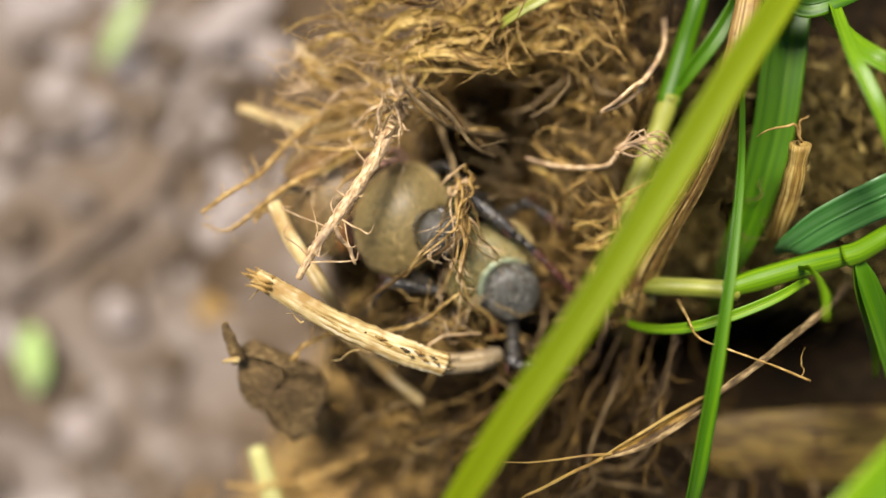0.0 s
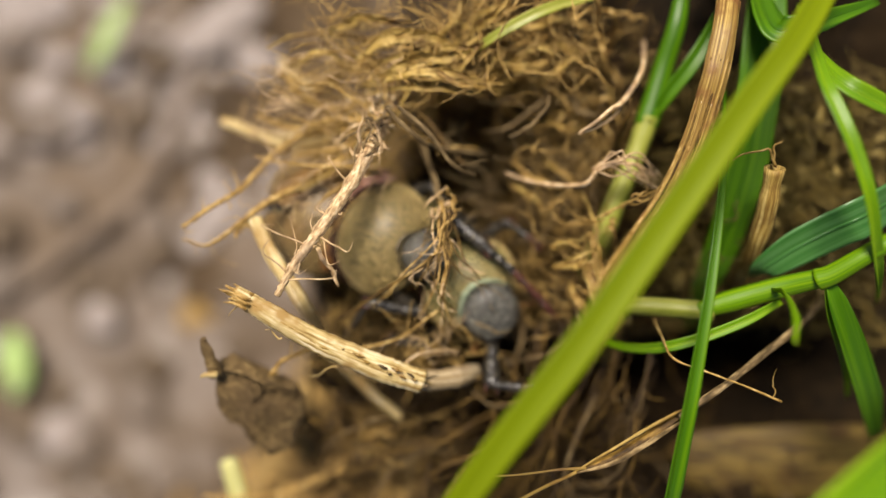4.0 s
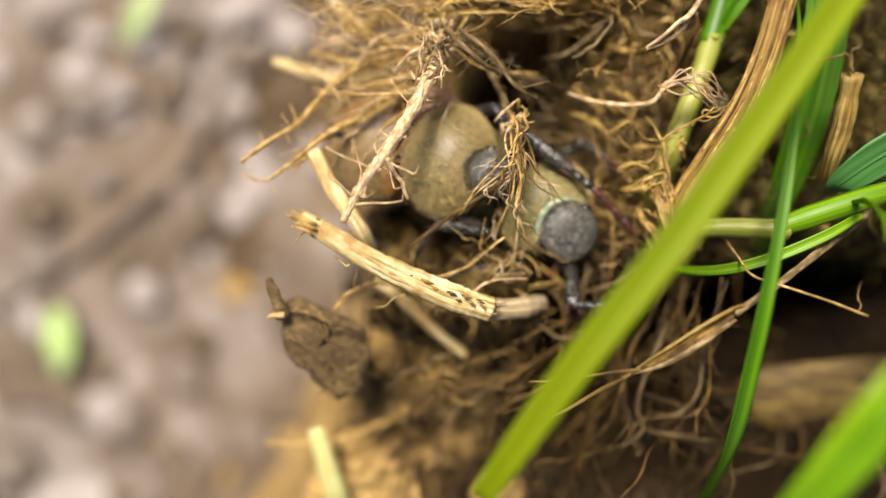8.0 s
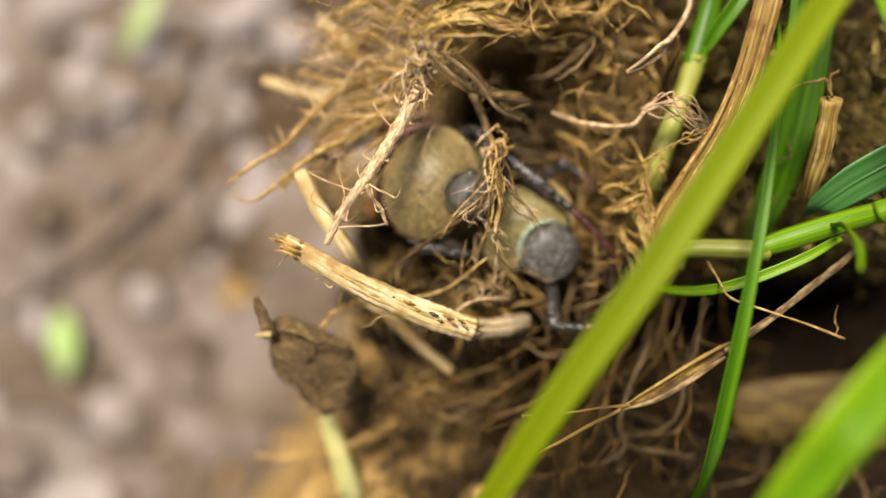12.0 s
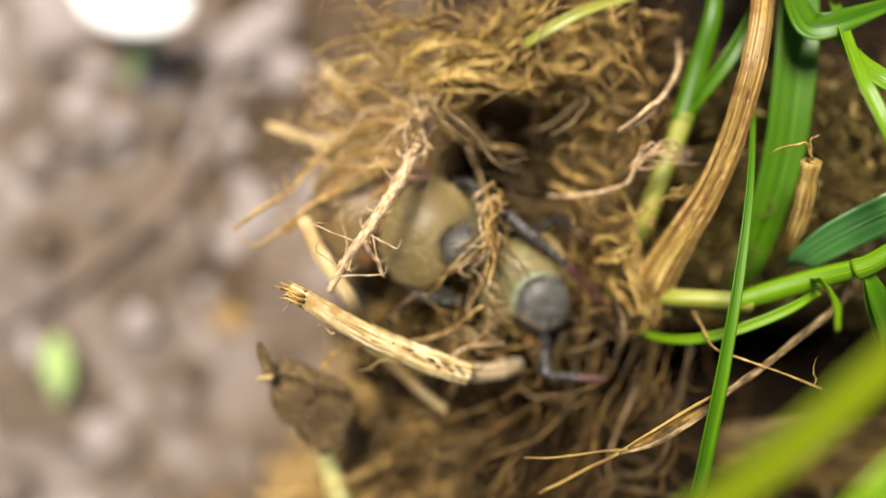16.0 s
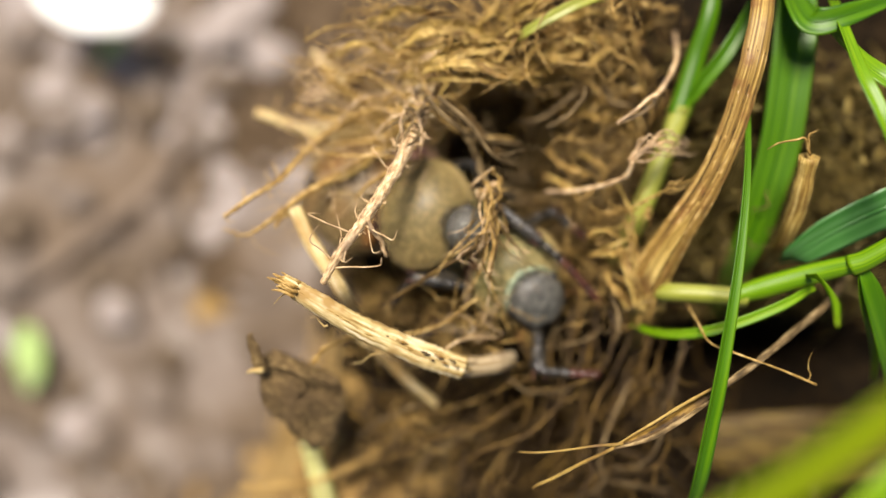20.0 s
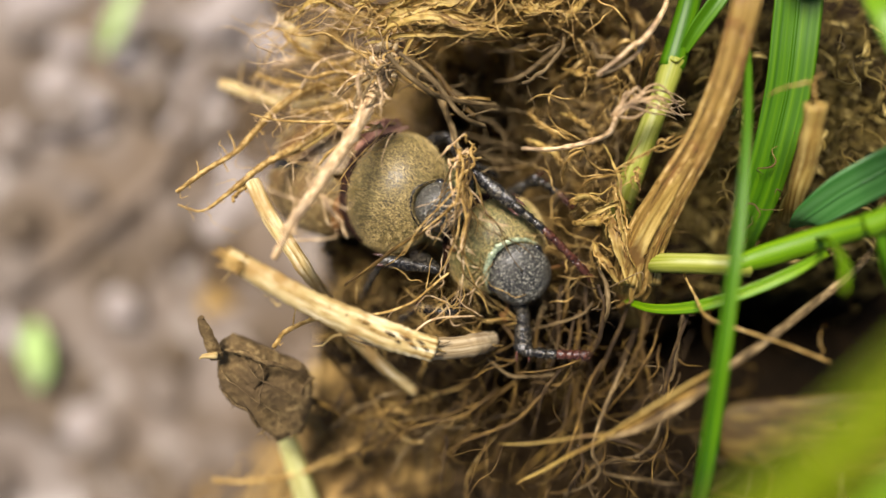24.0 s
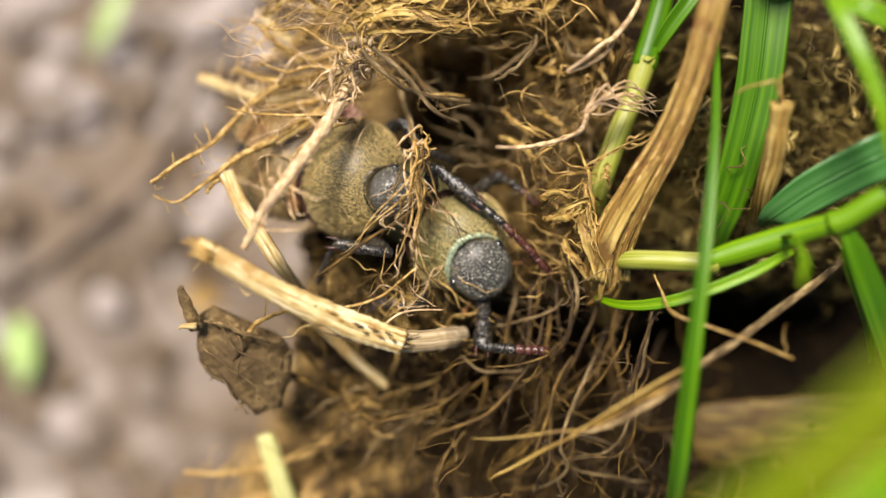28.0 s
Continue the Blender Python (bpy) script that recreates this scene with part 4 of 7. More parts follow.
for k in range(30):
    y = fringe.uniform(7.5, 16.5)
    p = np.array((-1.2 + fringe.uniform(-1.2, 1.0), y, fringe.uniform(40.0, 45.0)))
    a = radians(fringe.gauss(188, 22) if y < 13 else fringe.gauss(165, 22))
    l, pts = fringe.uniform(3.5, 8.5), [tuple(p)]
    for q in range(5):
        p = p + np.array((l / 5 * math.cos(a), l / 5 * math.sin(a), fringe.gauss(-0.1, 0.25)))
        a += fringe.gauss(0, 0.22)
        pts.append(tuple(p))
    rad = fringe.choice((0.03, 0.045, 0.06, 0.09, 0.13))
    root(pts[::-1], [rad * 0.35, rad * 0.8, rad, rad], (GOLD_ROOT, GOLD_ROOT, DRY_LEAF, PALE_ROOT)[k % 4], "wiry golden root fraying out over the clod's edge", 520 + k, hairs_n=3, wobble=0.16, lump=0.2)
for k in range(20):
    p = np.array((fringe.uniform(-1, 6), fringe.uniform(-9.5, -5.5), fringe.uniform(40.5, 43.0)))
    a = radians(fringe.gauss(205, 28))
    l, pts = fringe.uniform(3, 7), [tuple(p)]
    for q in range(5):
        p = p + np.array((l / 5 * math.cos(a), l / 5 * math.sin(a), fringe.gauss(-0.15, 0.2)))
        a += fringe.gauss(0, 0.3)
        pts.append(tuple(p))
    rad = fringe.choice((0.025, 0.04, 0.06, 0.08))
    root(pts[::-1], [rad * 0.35, rad * 0.8, rad, rad], (BROWN_ROOT, GOLD_ROOT, BROWN_ROOT, GREY_ROOT)[k % 4], "thin crooked root hanging over the ochre earth", 560 + k, hairs_n=3, wobble=0.18, lump=0.2)

pod = thing("seed_pod", (0.22, -9.23, 37.00), "dry brown angular seed husk on a thin stalk", "seed pod")


def husk_shape():
    """An angular dry husk: a creased upper side over a flatter lower one."""
    corners = [(-10.03, -3.26, 43.40), (-9.18, -2.54, 43.60), (-7.27, -3.54, 43.10), (-5.47, -4.35, 42.40), (-5.17, -6.64, 41.80), (-5.91, -8.38, 41.80), (-7.18, -8.67, 42.20), (-8.66, -7.18, 42.60), (-9.98, -5.82, 43.00), (-10.15, -4.65, 43.30)]
    c = np.mean(np.array(corners), axis=0)
    rim = []
    for a, b in zip(corners, corners[1:] + corners[:1]):
        for q in range(5):
            rim.append(np.array(a) + (np.array(b) - np.array(a)) * q / 5)
    n, sh = len(rim), Shape()
    v, f = [], []
    levels = ((1, 0.0), (1.0, 0.5), (0.86, 0.95), (0.6, 1.3), (0.32, 1.45), (0.02, 1.5), (0.02, -1.1), (0.6, -0.9), (0.95, -0.35))
    for scale, lift in levels:
        for i, p in enumerate(rim):
            q = c + (p - c) * scale
            g = 0.5 * noise.noise(Vector((q[0] * 0.8, q[1] * 0.8, lift))) + 0.22 * noise.noise(Vector((q[0] * 2.3, q[1] * 2.3, lift)))
            v.append((q[0] + 0.3 * g, q[1] - 0.2 * g, q[2] + lift + (g if lift > 0.4 else 0)))
    order = [6, 7, 8, 0, 1, 2, 3, 4, 5]
    for a, b in zip(order[:-1], order[1:]):
        for i in range(n):
            f.append((a * n + i, a * n + (i + 1) % n, b * n + (i + 1) % n, b * n + i))
    return sh.add(v, f, [(p[0], p[1]) for p in v])


part("husk", crinkled(husk_shape(), 0.3, 0.9, 4), POD, pod)
for k, (a, b, c) in enumerate((((-9.7, -4.4, 44.9), (-8.0, -5.6, 45.2), (-6.4, -7.6, 44.4)), ((-9.9, -5.3, 44.2), (-8.7, -6.6, 44.3), (-7.3, -8.3, 43.7)), ((-8.6, -3.6, 45.0), (-7.0, -5.0, 45.2), (-5.6, -6.4, 44.0)), ((-7.6, -4.2, 45.0), (-7.2, -5.6, 45.3), (-7.8, -6.8, 44.9)))):
    part("husk_vein", tube([a, b, c], [0.03, 0.06, 0.03], n=24, lump=0.5, wobble=0.2, seed=40 + k), POD, pod, "raised dark ridge")
for k in range(10):
    rp = random.Random(900 + k)
    a = np.array(((-10.0, -4.6, 43.6), (-9.2, -6.3, 43.1), (-8.0, -7.7, 42.8), (-6.2, -8.5, 42.3), (-5.3, -5.6, 42.8))[k % 5]) + np.array((rp.uniform(-0.5, 0.5), rp.uniform(-0.5, 0.5), 0.2))
    d = np.array((rp.uniform(-0.5, 0.1), rp.uniform(-0.5, 0.2), rp.uniform(0, 0.3)))
    part("husk_shred", tube([a - d * 0.4, a + d * 0.4, a + d], [0.1, 0.07, 0.015], sides=5, n=8, wobble=0.06, seed=k), POD, pod)
part("husk_ridge", tube([(-9.63, -3.25, 44.80), (-8.19, -3.57, 45.10), (-6.67, -4.08, 44.90), (-5.52, -4.62, 43.60)], [0.06, 0.12, 0.12, 0.06], n=20, lump=0.4, wobble=0.12, seed=4), POD, pod, "raised dark ridge")
part("husk_beak", tube([(-9.77, -3.76, 45.00), (-9.94, -2.73, 45.60), (-10.25, -1.64, 46.00), (-10.05, -1.42, 46.20)], [0.46, 0.36, 0.22, 0.05], n=14, flat=0.5, lump=0.15, seed=5), POD, pod, "withered pointed beak")
part("husk_tip", tube([(-9.57, -3.53, 45.60), (-10.20, -3.54, 45.80), (-10.45, -3.70, 45.80)], [0.2, 0.12, 0.03], n=8), STRAW, pod, "pale split tip")
part("stalk", tube([(-5.52, -6.45, 42.00), (-4.21, -7.26, 41.00), (-2.24, -8.47, 39.50), (0.22, -9.23, 37.00)], [0.26, 0.14, 0.14, 0.16], n=20, wobble=0.06, lump=0.1, seed=6), BROWN_ROOT, pod, "thin dark stalk")

# tuft of rootlets on the front beetle
tuft = thing("root_tuft", (3.61, 7.03, 45.00), "tangled tuft of pale fine rootlets hanging over the beetle", "roots")
r = random.Random(50)
part("crown", tube([(1.69, 11.17, 42.00), (2.45, 9.06, 43.40), (2.87, 7.53, 44.80), (3.05, 6.29, 45.80)], [0.16, 0.15, 0.2, 0.2], n=22, lump=0.35, wobble=0.15, seed=2), GREY_ROOT, tuft)
for k in range(26):
    p = np.array((3.04, 6.54, 46.00)) + np.array((r.uniform(-0.4, 0.5), r.uniform(-0.6, 0.5), r.uniform(-0.4, 0.5)))
    a = radians(-95 + r.gauss(0, 6))
    step = r.uniform(0.5, 1.25)
    pts, sway = [tuple(p)], r.uniform(-0.12, 0.12)
    for q in range(6):
        a += sway * 0.5 + r.gauss(0, 0.22)
        p = p + np.array((step * math.cos(a), step * math.sin(a), 0.45 - 0.26 * q + r.uniform(-0.15, 0.15)))
        p[2] = max(p[2], 44.3)
        pts.append(tuple(p))
    rad = r.uniform(0.025, 0.065)
    lock = part("rootlet", tube(pts, [rad, rad, rad * 0.7, rad * 0.3], sides=6, n=40, wobble=0.28, seed=60 + k), r.choice((PALE_ROOT, GOLD_ROOT, BROWN_ROOT, GOLD_ROOT, BROWN_ROOT)), tuft)
    if k % 3:
        m, e = np.array(pts[3]), np.array(pts[3]) - np.array(pts[2])
        part("side_rootlet", tube([m, m + e * 0.6 + np.array((0.3 * r.choice((-1, 1)), 0, 0.1)), m + e * 1.1 + np.array((0.8 * r.choice((-1, 1)), 0.1, -0.2))], [rad * 0.6, rad * 0.5, 0.02], sides=5, n=10, wobble=0.05, seed=k), PALE_ROOT, lock)
for k in range(13):
    p = np.array((3.07, 7.03, 45.60)) + np.array((r.uniform(-0.7, 0.7), r.uniform(-0.9, 0.9), r.uniform(-0.5, 0.5)))
    d = np.array((r.uniform(-1, 1), r.uniform(-1, 1), r.uniform(-0.2, 0.6)))
    part("rootlet", tube([p - d * 0.6, p, p + d * 0.8], [0.05, 0.09, 0.03], sides=6, n=10, wobble=0.2, seed=k), (GOLD_ROOT, PALE_ROOT)[k % 2], tuft)
for k in range(24):
    p = np.array((2.27, -0.44, 44.40)) + np.array((r.gauss(0, 1.0), r.gauss(0, 0.7), r.uniform(-0.4, 0.6)))
    a, pts = r.uniform(0, 6.28), []
    for q in range(6):
        pts.append(tuple(p))
        p = p + np.array((0.42 * math.cos(a), 0.42 * math.sin(a), r.uniform(-0.15, 0.15)))
        a += r.gauss(0.25, 0.5)
    part("curl", tube(pts, [0.02, 0.03, 0.026, 0.01], sides=5, n=22, wobble=0.08, seed=k), (GOLD_ROOT, BROWN_ROOT, PALE_ROOT)[k % 3], tuft)
root([(-2.92, 0.03, 45.00), (-1.35, 1.11, 45.60), (0.18, 2.15, 46.20), (1.99, 3.49, 46.40), (3.36, 4.57, 46.20)], [0.06, 0.09, 0.1, 0.1, 0.08], BROWN_ROOT, "thin brown root slanting over the beetles", 31, hairs_n=1)
root([(-4.26, -1.88, 44.00), (-1.38, -1.69, 44.60), (0.50, -0.90, 45.00), (2.63, 0.64, 45.80)], [0.05, 0.07, 0.07, 0.06], GOLD_ROOT, "fine root crossing before the beetles", 32, hairs_n=3)
root([(-2.98, -2.82, 44.20), (-0.44, -3.25, 44.80), (1.42, -1.97, 45.40), (3.90, -1.52, 45.20)], [0.04, 0.06, 0.06, 0.03], PALE_ROOT, "fine pale rootlet curling by the straw", 33, hairs_n=2)

# ---- the grass plant ----
plant = thing("dry_grass", (13.20, -1.05, 38.00), "bent dry brown grass stem with fibrous base", "grass", "grass stems")
part("stem", tube([(13.80, -2.28, 39.00), (12.75, 0.09, 43.00), (12.94, 2.42, 44.80), (13.97, 4.90, 46.20), (15.13, 7.25, 47.20), (16.05, 9.93, 48.00), (16.56, 12.26, 48.60), (16.94, 14.32, 49.00), (17.76, 17.95, 48.00), (20.40, 25.17, 40.00)], [0.9, 1.2, 1.15, 0.9, 0.76, 0.70, 0.68, 0.68, 0.66, 0.6], n=60, sides=16, flat=0.62, lump=0.03, seed=15), DRY_STEM, plant)
stem_path = np.array([(13.80, -2.28, 39.00), (12.75, 0.09, 43.00), (12.94, 2.42, 44.80), (13.97, 4.90, 46.20), (15.13, 7.25, 47.20), (16.05, 9.93, 48.00), (16.56, 12.26, 48.60), (16.94, 14.32, 49.00), (17.76, 17.95, 48.00), (20.40, 25.17, 40.00)])
stem_wide = (0.9, 1.2, 1.15, 0.9, 0.76, 0.70, 0.68, 0.68, 0.66, 0.6)
for k in range(15):
    a = radians(12 + 156 * k / 14)
    _, side_way, top_way = axes_along(stem_path, (0, 0, 1))
    ridge = [p + w * 0.98 * (math.cos(a) * sd + 0.62 * math.sin(a) * tp) for p, w, sd, tp in zip(stem_path, stem_wide, side_way, top_way)]
    first = k % 3
    part("stem_rib", tube(ridge[first:9 - (k * 7) % 4], [0.05, 0.075, 0.07, 0.05], sides=6, n=50, lump=0.3, wobble=0.02, seed=440 + k), (DRY_STEM, GOLD_ROOT, DRY_STEM, BROWN_ROOT)[k % 4], plant)
part("loose_sheath", blade([(12.14, -0.02, 44.40), (12.52, 2.11, 45.60), (13.57, 4.42, 46.80), (14.64, 6.35, 47.60)], [1.2, 1.0, 0.7, 0.2], fold=0.3, ragged=0.3, seed=3), DRY_LEAF, plant, "peeling dry sheath")
part("loose_sheath", blade([(13.64, -0.03, 43.60), (13.66, 2.13, 45.00), (14.54, 4.76, 46.20)], [0.9, 0.7, 0.15], fold=0.3, ragged=0.3, seed=4), DRY_LEAF, plant, "peeling dry sheath")
for k in range(14):
    o = np.array((rnd.uniform(-1.0, 1.2), rnd.uniform(-0.6, 0.8), rnd.uniform(-0.4, 0.9)))
    a, b, c = np.array((12.63, -0.21, 43.40)) + o, np.array((12.82, 2.12, 45.00)) + o * 0.8, np.array((13.69, 4.46, 46.20)) + o * 0.9
    part("base_fibre", tube([a + np.array((rnd.uniform(-0.8, 0.4), -0.6, -0.8)), a, b, b + (c - b) * rnd.uniform(0.2, 1.0)], [0.06, 0.12, 0.10, 0.03], sides=6, n=18, flat=0.5, wobble=0.1, seed=400 + k), (DRY_STEM, GOLD_ROOT)[k % 2], plant)
green_stem = thing("grass", (12.81, 3.90, 38.00), "yellow-green grass stem with a green leaf sheath", "grass", "grass stems")
part("stem", tube([(12.49, 2.49, 38.00), (12.48, 5.14, 42.50), (13.17, 7.57, 43.40), (14.04, 9.89, 43.50), (14.80, 12.20, 43.60)], [0.62, 0.64, 0.62, 0.60, 0.66], n=30, sides=12, lump=0.02, seed=16), YELLOW_STALK, green_stem)
part("sheath", tube([(14.64, 11.77, 43.70), (15.05, 13.22, 43.80), (15.57, 15.31, 44.00), (16.16, 17.87, 44.50), (16.67, 21.41, 44.00)], [0.72, 0.66, 0.6, 0.55, 0.3], n=24, sides=12, flat=0.7, lump=0.02, seed=17), GREEN, green_stem, "green sheath")
part("leaf", blade([(15.17, 12.50, 44.00), (15.76, 13.62, 44.60), (17.06, 15.54, 45.20), (18.67, 18.58, 45.00)], [0.5, 0.85, 0.95, 0.6], fold=0.5, seed=6), GREEN, green_stem, "narrow green leaf")
part("ligule", tube([(14.43, 12.11, 44.10), (14.74, 11.93, 44.35), (15.21, 12.23, 44.10)], [0.04, 0.09, 0.03], n=8), YELLOW_STALK, green_stem, "pale papery collar")

runner = thing("grass", (13.75, 1.09, 40.00), "green jointed grass runner with small side leaves", "grass", "grass stems")
part("lower_joint", tube([(13.25, 0.81, 40.00), (13.48, 1.16, 44.40), (15.61, 1.16, 45.60), (17.99, 1.04, 46.20)], [0.42, 0.52, 0.54, 0.56], n=20, sides=12, lump=0.03, seed=18), YELLOW_STALK, runner, "pale yellow-green lower joint")
part("sheath", tube([(17.19, 1.09, 46.20), (18.77, 1.64, 46.60), (21.18, 2.53, 47.60), (22.83, 3.13, 48.80)], [0.46, 0.62, 0.60, 0.52], n=24, sides=12, flat=0.85, seed=19), STALK, runner, "green leaf sheath")
part("upper_joint", tube([(22.57, 3.02, 48.80), (23.17, 3.34, 49.20), (24.53, 4.43, 50.00), (26.31, 5.65, 50.50), (29.50, 7.57, 48.00)], [0.62, 0.56, 0.50, 0.48, 0.4], n=20, sides=12, seed=20), STALK, runner, "bright green upper joint")
part("side_leaf", blade([(20.66, 2.38, 47.90), (20.52, 2.23, 49.50), (19.68, 1.34, 52.50), (18.79, 0.29, 54.60)], [0.3, 0.62, 0.62, 0.12], fold=0.4, seed=7), STALK, runner, "small green side leaf")
part("side_leaf", blade([(23.10, 3.03, 48.90), (23.74, 1.74, 48.60), (25.38, -0.76, 47.20), (27.49, -3.83, 45.00), (30.19, -6.93, 41.00)], [0.4, 1.1, 1.5, 1.6, 1.0], fold=0.4, seed=8), GREEN, runner, "hanging dark green leaf")
part("side_leaf", blade([(23.00, 2.94, 48.90), (23.75, 1.19, 48.00), (25.54, -1.42, 46.00), (27.93, -4.25, 42.00)], [0.3, 0.7, 0.8, 0.3], fold=0.5, seed=9), STALK, runner, "narrow hanging green leaf")

grass(blade_of([(12.02, -0.77, 42.00), (13.19, -1.20, 44.60), (14.89, -1.03, 46.40), (16.95, -0.37, 47.20), (19.30, 0.68, 47.60), (21.27, 1.75, 47.40)], [0.2, 0.45, 0.58, 0.6, 0.58, 0.4], fold=0.35, seed=10), STALK, "thin light green grass blade beside the runner", "grass", "grass blades")
upright_blade = grass(blade_of([(16.99, -17.29, 38.00), (15.64, -10.67, 47.00), (15.54, -5.02, 49.80), (15.88, -0.72, 50.40), (16.38, 3.47, 50.20), (16.95, 7.54, 49.20), (17.57, 11.18, 47.40), (18.17, 13.68, 45.50)], [1.15, 1.15, 0.98, 0.78, 0.62, 0.48, 0.34, 0.1], up=(0.35, 0.1, 1), fold=0.6, n=50, seed=11), GREEN, "upright narrow green grass blade with a fold", "grass", "grass blades", origin=(15.97, -1.19, 49.50))
grass(blade_of([(20.44, -1.02, 35.00), (19.28, 2.25, 41.00), (19.64, 5.33, 43.40), (20.37, 9.75, 44.60), (20.62, 13.18, 45.20), (20.84, 16.65, 45.40), (21.55, 21.39, 44.00)], [0.8, 1.5, 2.0, 2.3, 2.4, 2.4, 1.9], up=(-0.15, 0, 1), fold=0.16, across=17, ribs=0.05, n=50, seed=12), GREEN, "broad ribbed green grass blade", "grass", "grass blades")
grass(blade_of([(20.69, 3.09, 44.60), (20.97, 3.59, 46.00), (22.28, 4.68, 46.80), (23.94, 5.70, 47.40), (25.89, 6.73, 47.80), (31.27, 9.04, 44.00), (37.95, 11.09, 36.00)], [0.3, 1.6, 2.2, 2.3, 2.4, 2.2, 1.2], up=(0, -0.3, 1), fold=0.14, across=13, n=40, seed=13), DEEP, "dark blue-green broad grass leaf with a blunt tip", "grass", "grass blades")
grass(blade_of([(22.64, 18.18, 46.00), (21.39, 13.42, 51.00), (21.81, 11.08, 52.20), (22.59, 9.08, 52.40), (23.55, 6.71, 52.00), (25.36, 3.63, 49.50), (28.48, 1.78, 44.00)], [0.7, 0.76, 0.76, 0.72, 0.66, 0.6, 0.4], fold=0.5, n=40, seed=14), STALK, "bright green arching grass blade", "grass", "grass blades")
grass(blade_of([(22.27, 16.09, 47.00), (22.54, 13.42, 50.20), (24.04, 12.27, 50.80), (26.73, 11.41, 50.00), (31.21, 11.52, 45.00)], [0.8, 1.0, 1.0, 0.8, 0.3], fold=0.4, seed=15), STALK, "short bright green grass blade", "grass", "grass blades")
grass(blade_of([(20.80, 20.23, 44.00), (20.27, 17.30, 47.00), (20.74, 16.33, 48.00), (22.63, 16.83, 48.20), (26.42, 18.37, 47.00)], [1.0, 1.7, 1.6, 1.2, 0.4], fold=0.3, seed=16), GREEN, "curled green grass blade at the tuft's top", "grass", "grass blades")
stub = thing("straw_stub", (23.11, 2.69, 36.00), "broken brown hollow straw stub", "straw", "dry straws")
part("stalk", tube([(22.95, 1.97, 36.00), (20.71, 4.06, 44.50), (20.38, 6.32, 47.20), (20.26, 8.89, 48.60)], [0.45, 0.5, 0.52, 0.5], n=24, sides=14, hollow=0.3, lump=0.1, seed=22), DRY_LEAF, stub)
part("wisp", tube([(20.26, 9.02, 48.60), (19.79, 9.71, 49.20), (19.13, 9.65, 49.20), (18.01, 9.33, 48.60)], [0.08, 0.07, 0.06, 0.03], n=16, sides=6, wobble=0.12, seed=5), GOLD_ROOT, stub, "thin torn fibre")
part("wisp", tube([(20.31, 9.08, 48.60), (19.99, 9.89, 49.00), (20.46, 10.29, 49.00)], [0.08, 0.06, 0.02], n=10, sides=6, wobble=0.1, seed=6), GOLD_ROOT, stub, "thin torn fibre")

near_blade = grass(blade_of([(1.66, -11.65, 53.50), (2.82, -9.34, 54.60), (5.34, -5.05, 55.60), (8.89, 0.14, 56.00), (12.66, 5.93, 55.60), (15.77, 10.72, 55.00), (19.75, 16.32, 53.00), (26.02, 26.18, 46.00), (37.38, 40.09, 30.00)], [1.15, 1.3, 1.5, 1.55, 1.55, 1.5, 1.4, 1.25, 1.0], fold=0.2, n=60, seed=20), BRIGHT, "long bright green grass blade arching close over the clod", "grass", "grass blades", origin=(8.89, 0.14, 56.00))
low_blade = grass(blade_of([(12.74, -12.11, 56.00), (13.72, -10.00, 57.50), (15.01, -7.74, 58.50), (16.88, -5.28, 59.00), (22.30, -1.84, 56.00), (33.60, 0.67, 44.00), (43.36, 1.65, 32.00)], [1.6, 1.9, 2.2, 2.3, 2.2, 2.0, 1.4], fold=0.2, n=40, seed=21), STALK, "wide fresh green grass blade near the clod's corner", "grass", "grass blades", origin=(15.01, -7.74, 58.50))

# ---- dry twigs and sheaths ----
sheath = thing("dry_sheath", (27.26, 2.38, 38.00), "split dry grass sheath on a grey stalk", "straw", "dry straws")
part("stalk", tube([(27.98, 3.28, 38.00), (22.90, 1.43, 45.00), (19.78, -0.27, 47.00), (17.19, -1.85, 48.20), (14.59, -3.37, 49.00)], [0.16, 0.21, 0.21, 0.2, 0.2], n=30, lump=0.1, seed=30), GREY_ROOT, sheath)
# A brown strip paints the shade of the hollow between the split edges.
part("husk", blade([(14.76, -3.25, 48.70), (13.24, -4.23, 48.80), (11.54, -5.37, 48.80), (9.45, -6.40, 48.60)], [0.3, 0.62, 0.6, 0.12], fold=0.9, n=26, seed=31), BROWN_ROOT, sheath, "brown strip that paints the shade inside the husk")
part("husk_edge", tube([(15.16, -2.94, 49.00), (14.03, -3.19, 49.40), (11.65, -4.73, 49.40), (9.27, -6.39, 48.80)], [0.07, 0.085, 0.085, 0.05], n=24, wobble=0.05, lump=0.2, seed=34), DRY_LEAF, sheath, "pale split edge")
part("husk_edge", blade([(14.59, -3.70, 49.00), (12.83, -4.81, 49.20), (11.17, -5.84, 49.10), (9.27, -6.51, 48.80)], [0.16, 0.30, 0.28, 0.08], fold=0.3, n=24, ragged=0.3, seed=35), GREY_ROOT, sheath, "grey-brown papery edge")
part("tail", tube([(9.81, -6.15, 48.90), (7.31, -6.60, 48.60), (4.25, -7.02, 47.80)], [0.08, 0.06, 0.025], n=16, wobble=0.06, lump=0.15, seed=32), DRY_LEAF, sheath)
part("tail", tube([(9.27, -6.45, 48.80), (7.67, -7.47, 48.20), (5.91, -8.74, 47.40), (5.23, -9.18, 47.00)], [0.09, 0.09, 0.08, 0.04], n=16, wobble=0.06, lump=0.15, seed=33), DRY_LEAF, sheath)
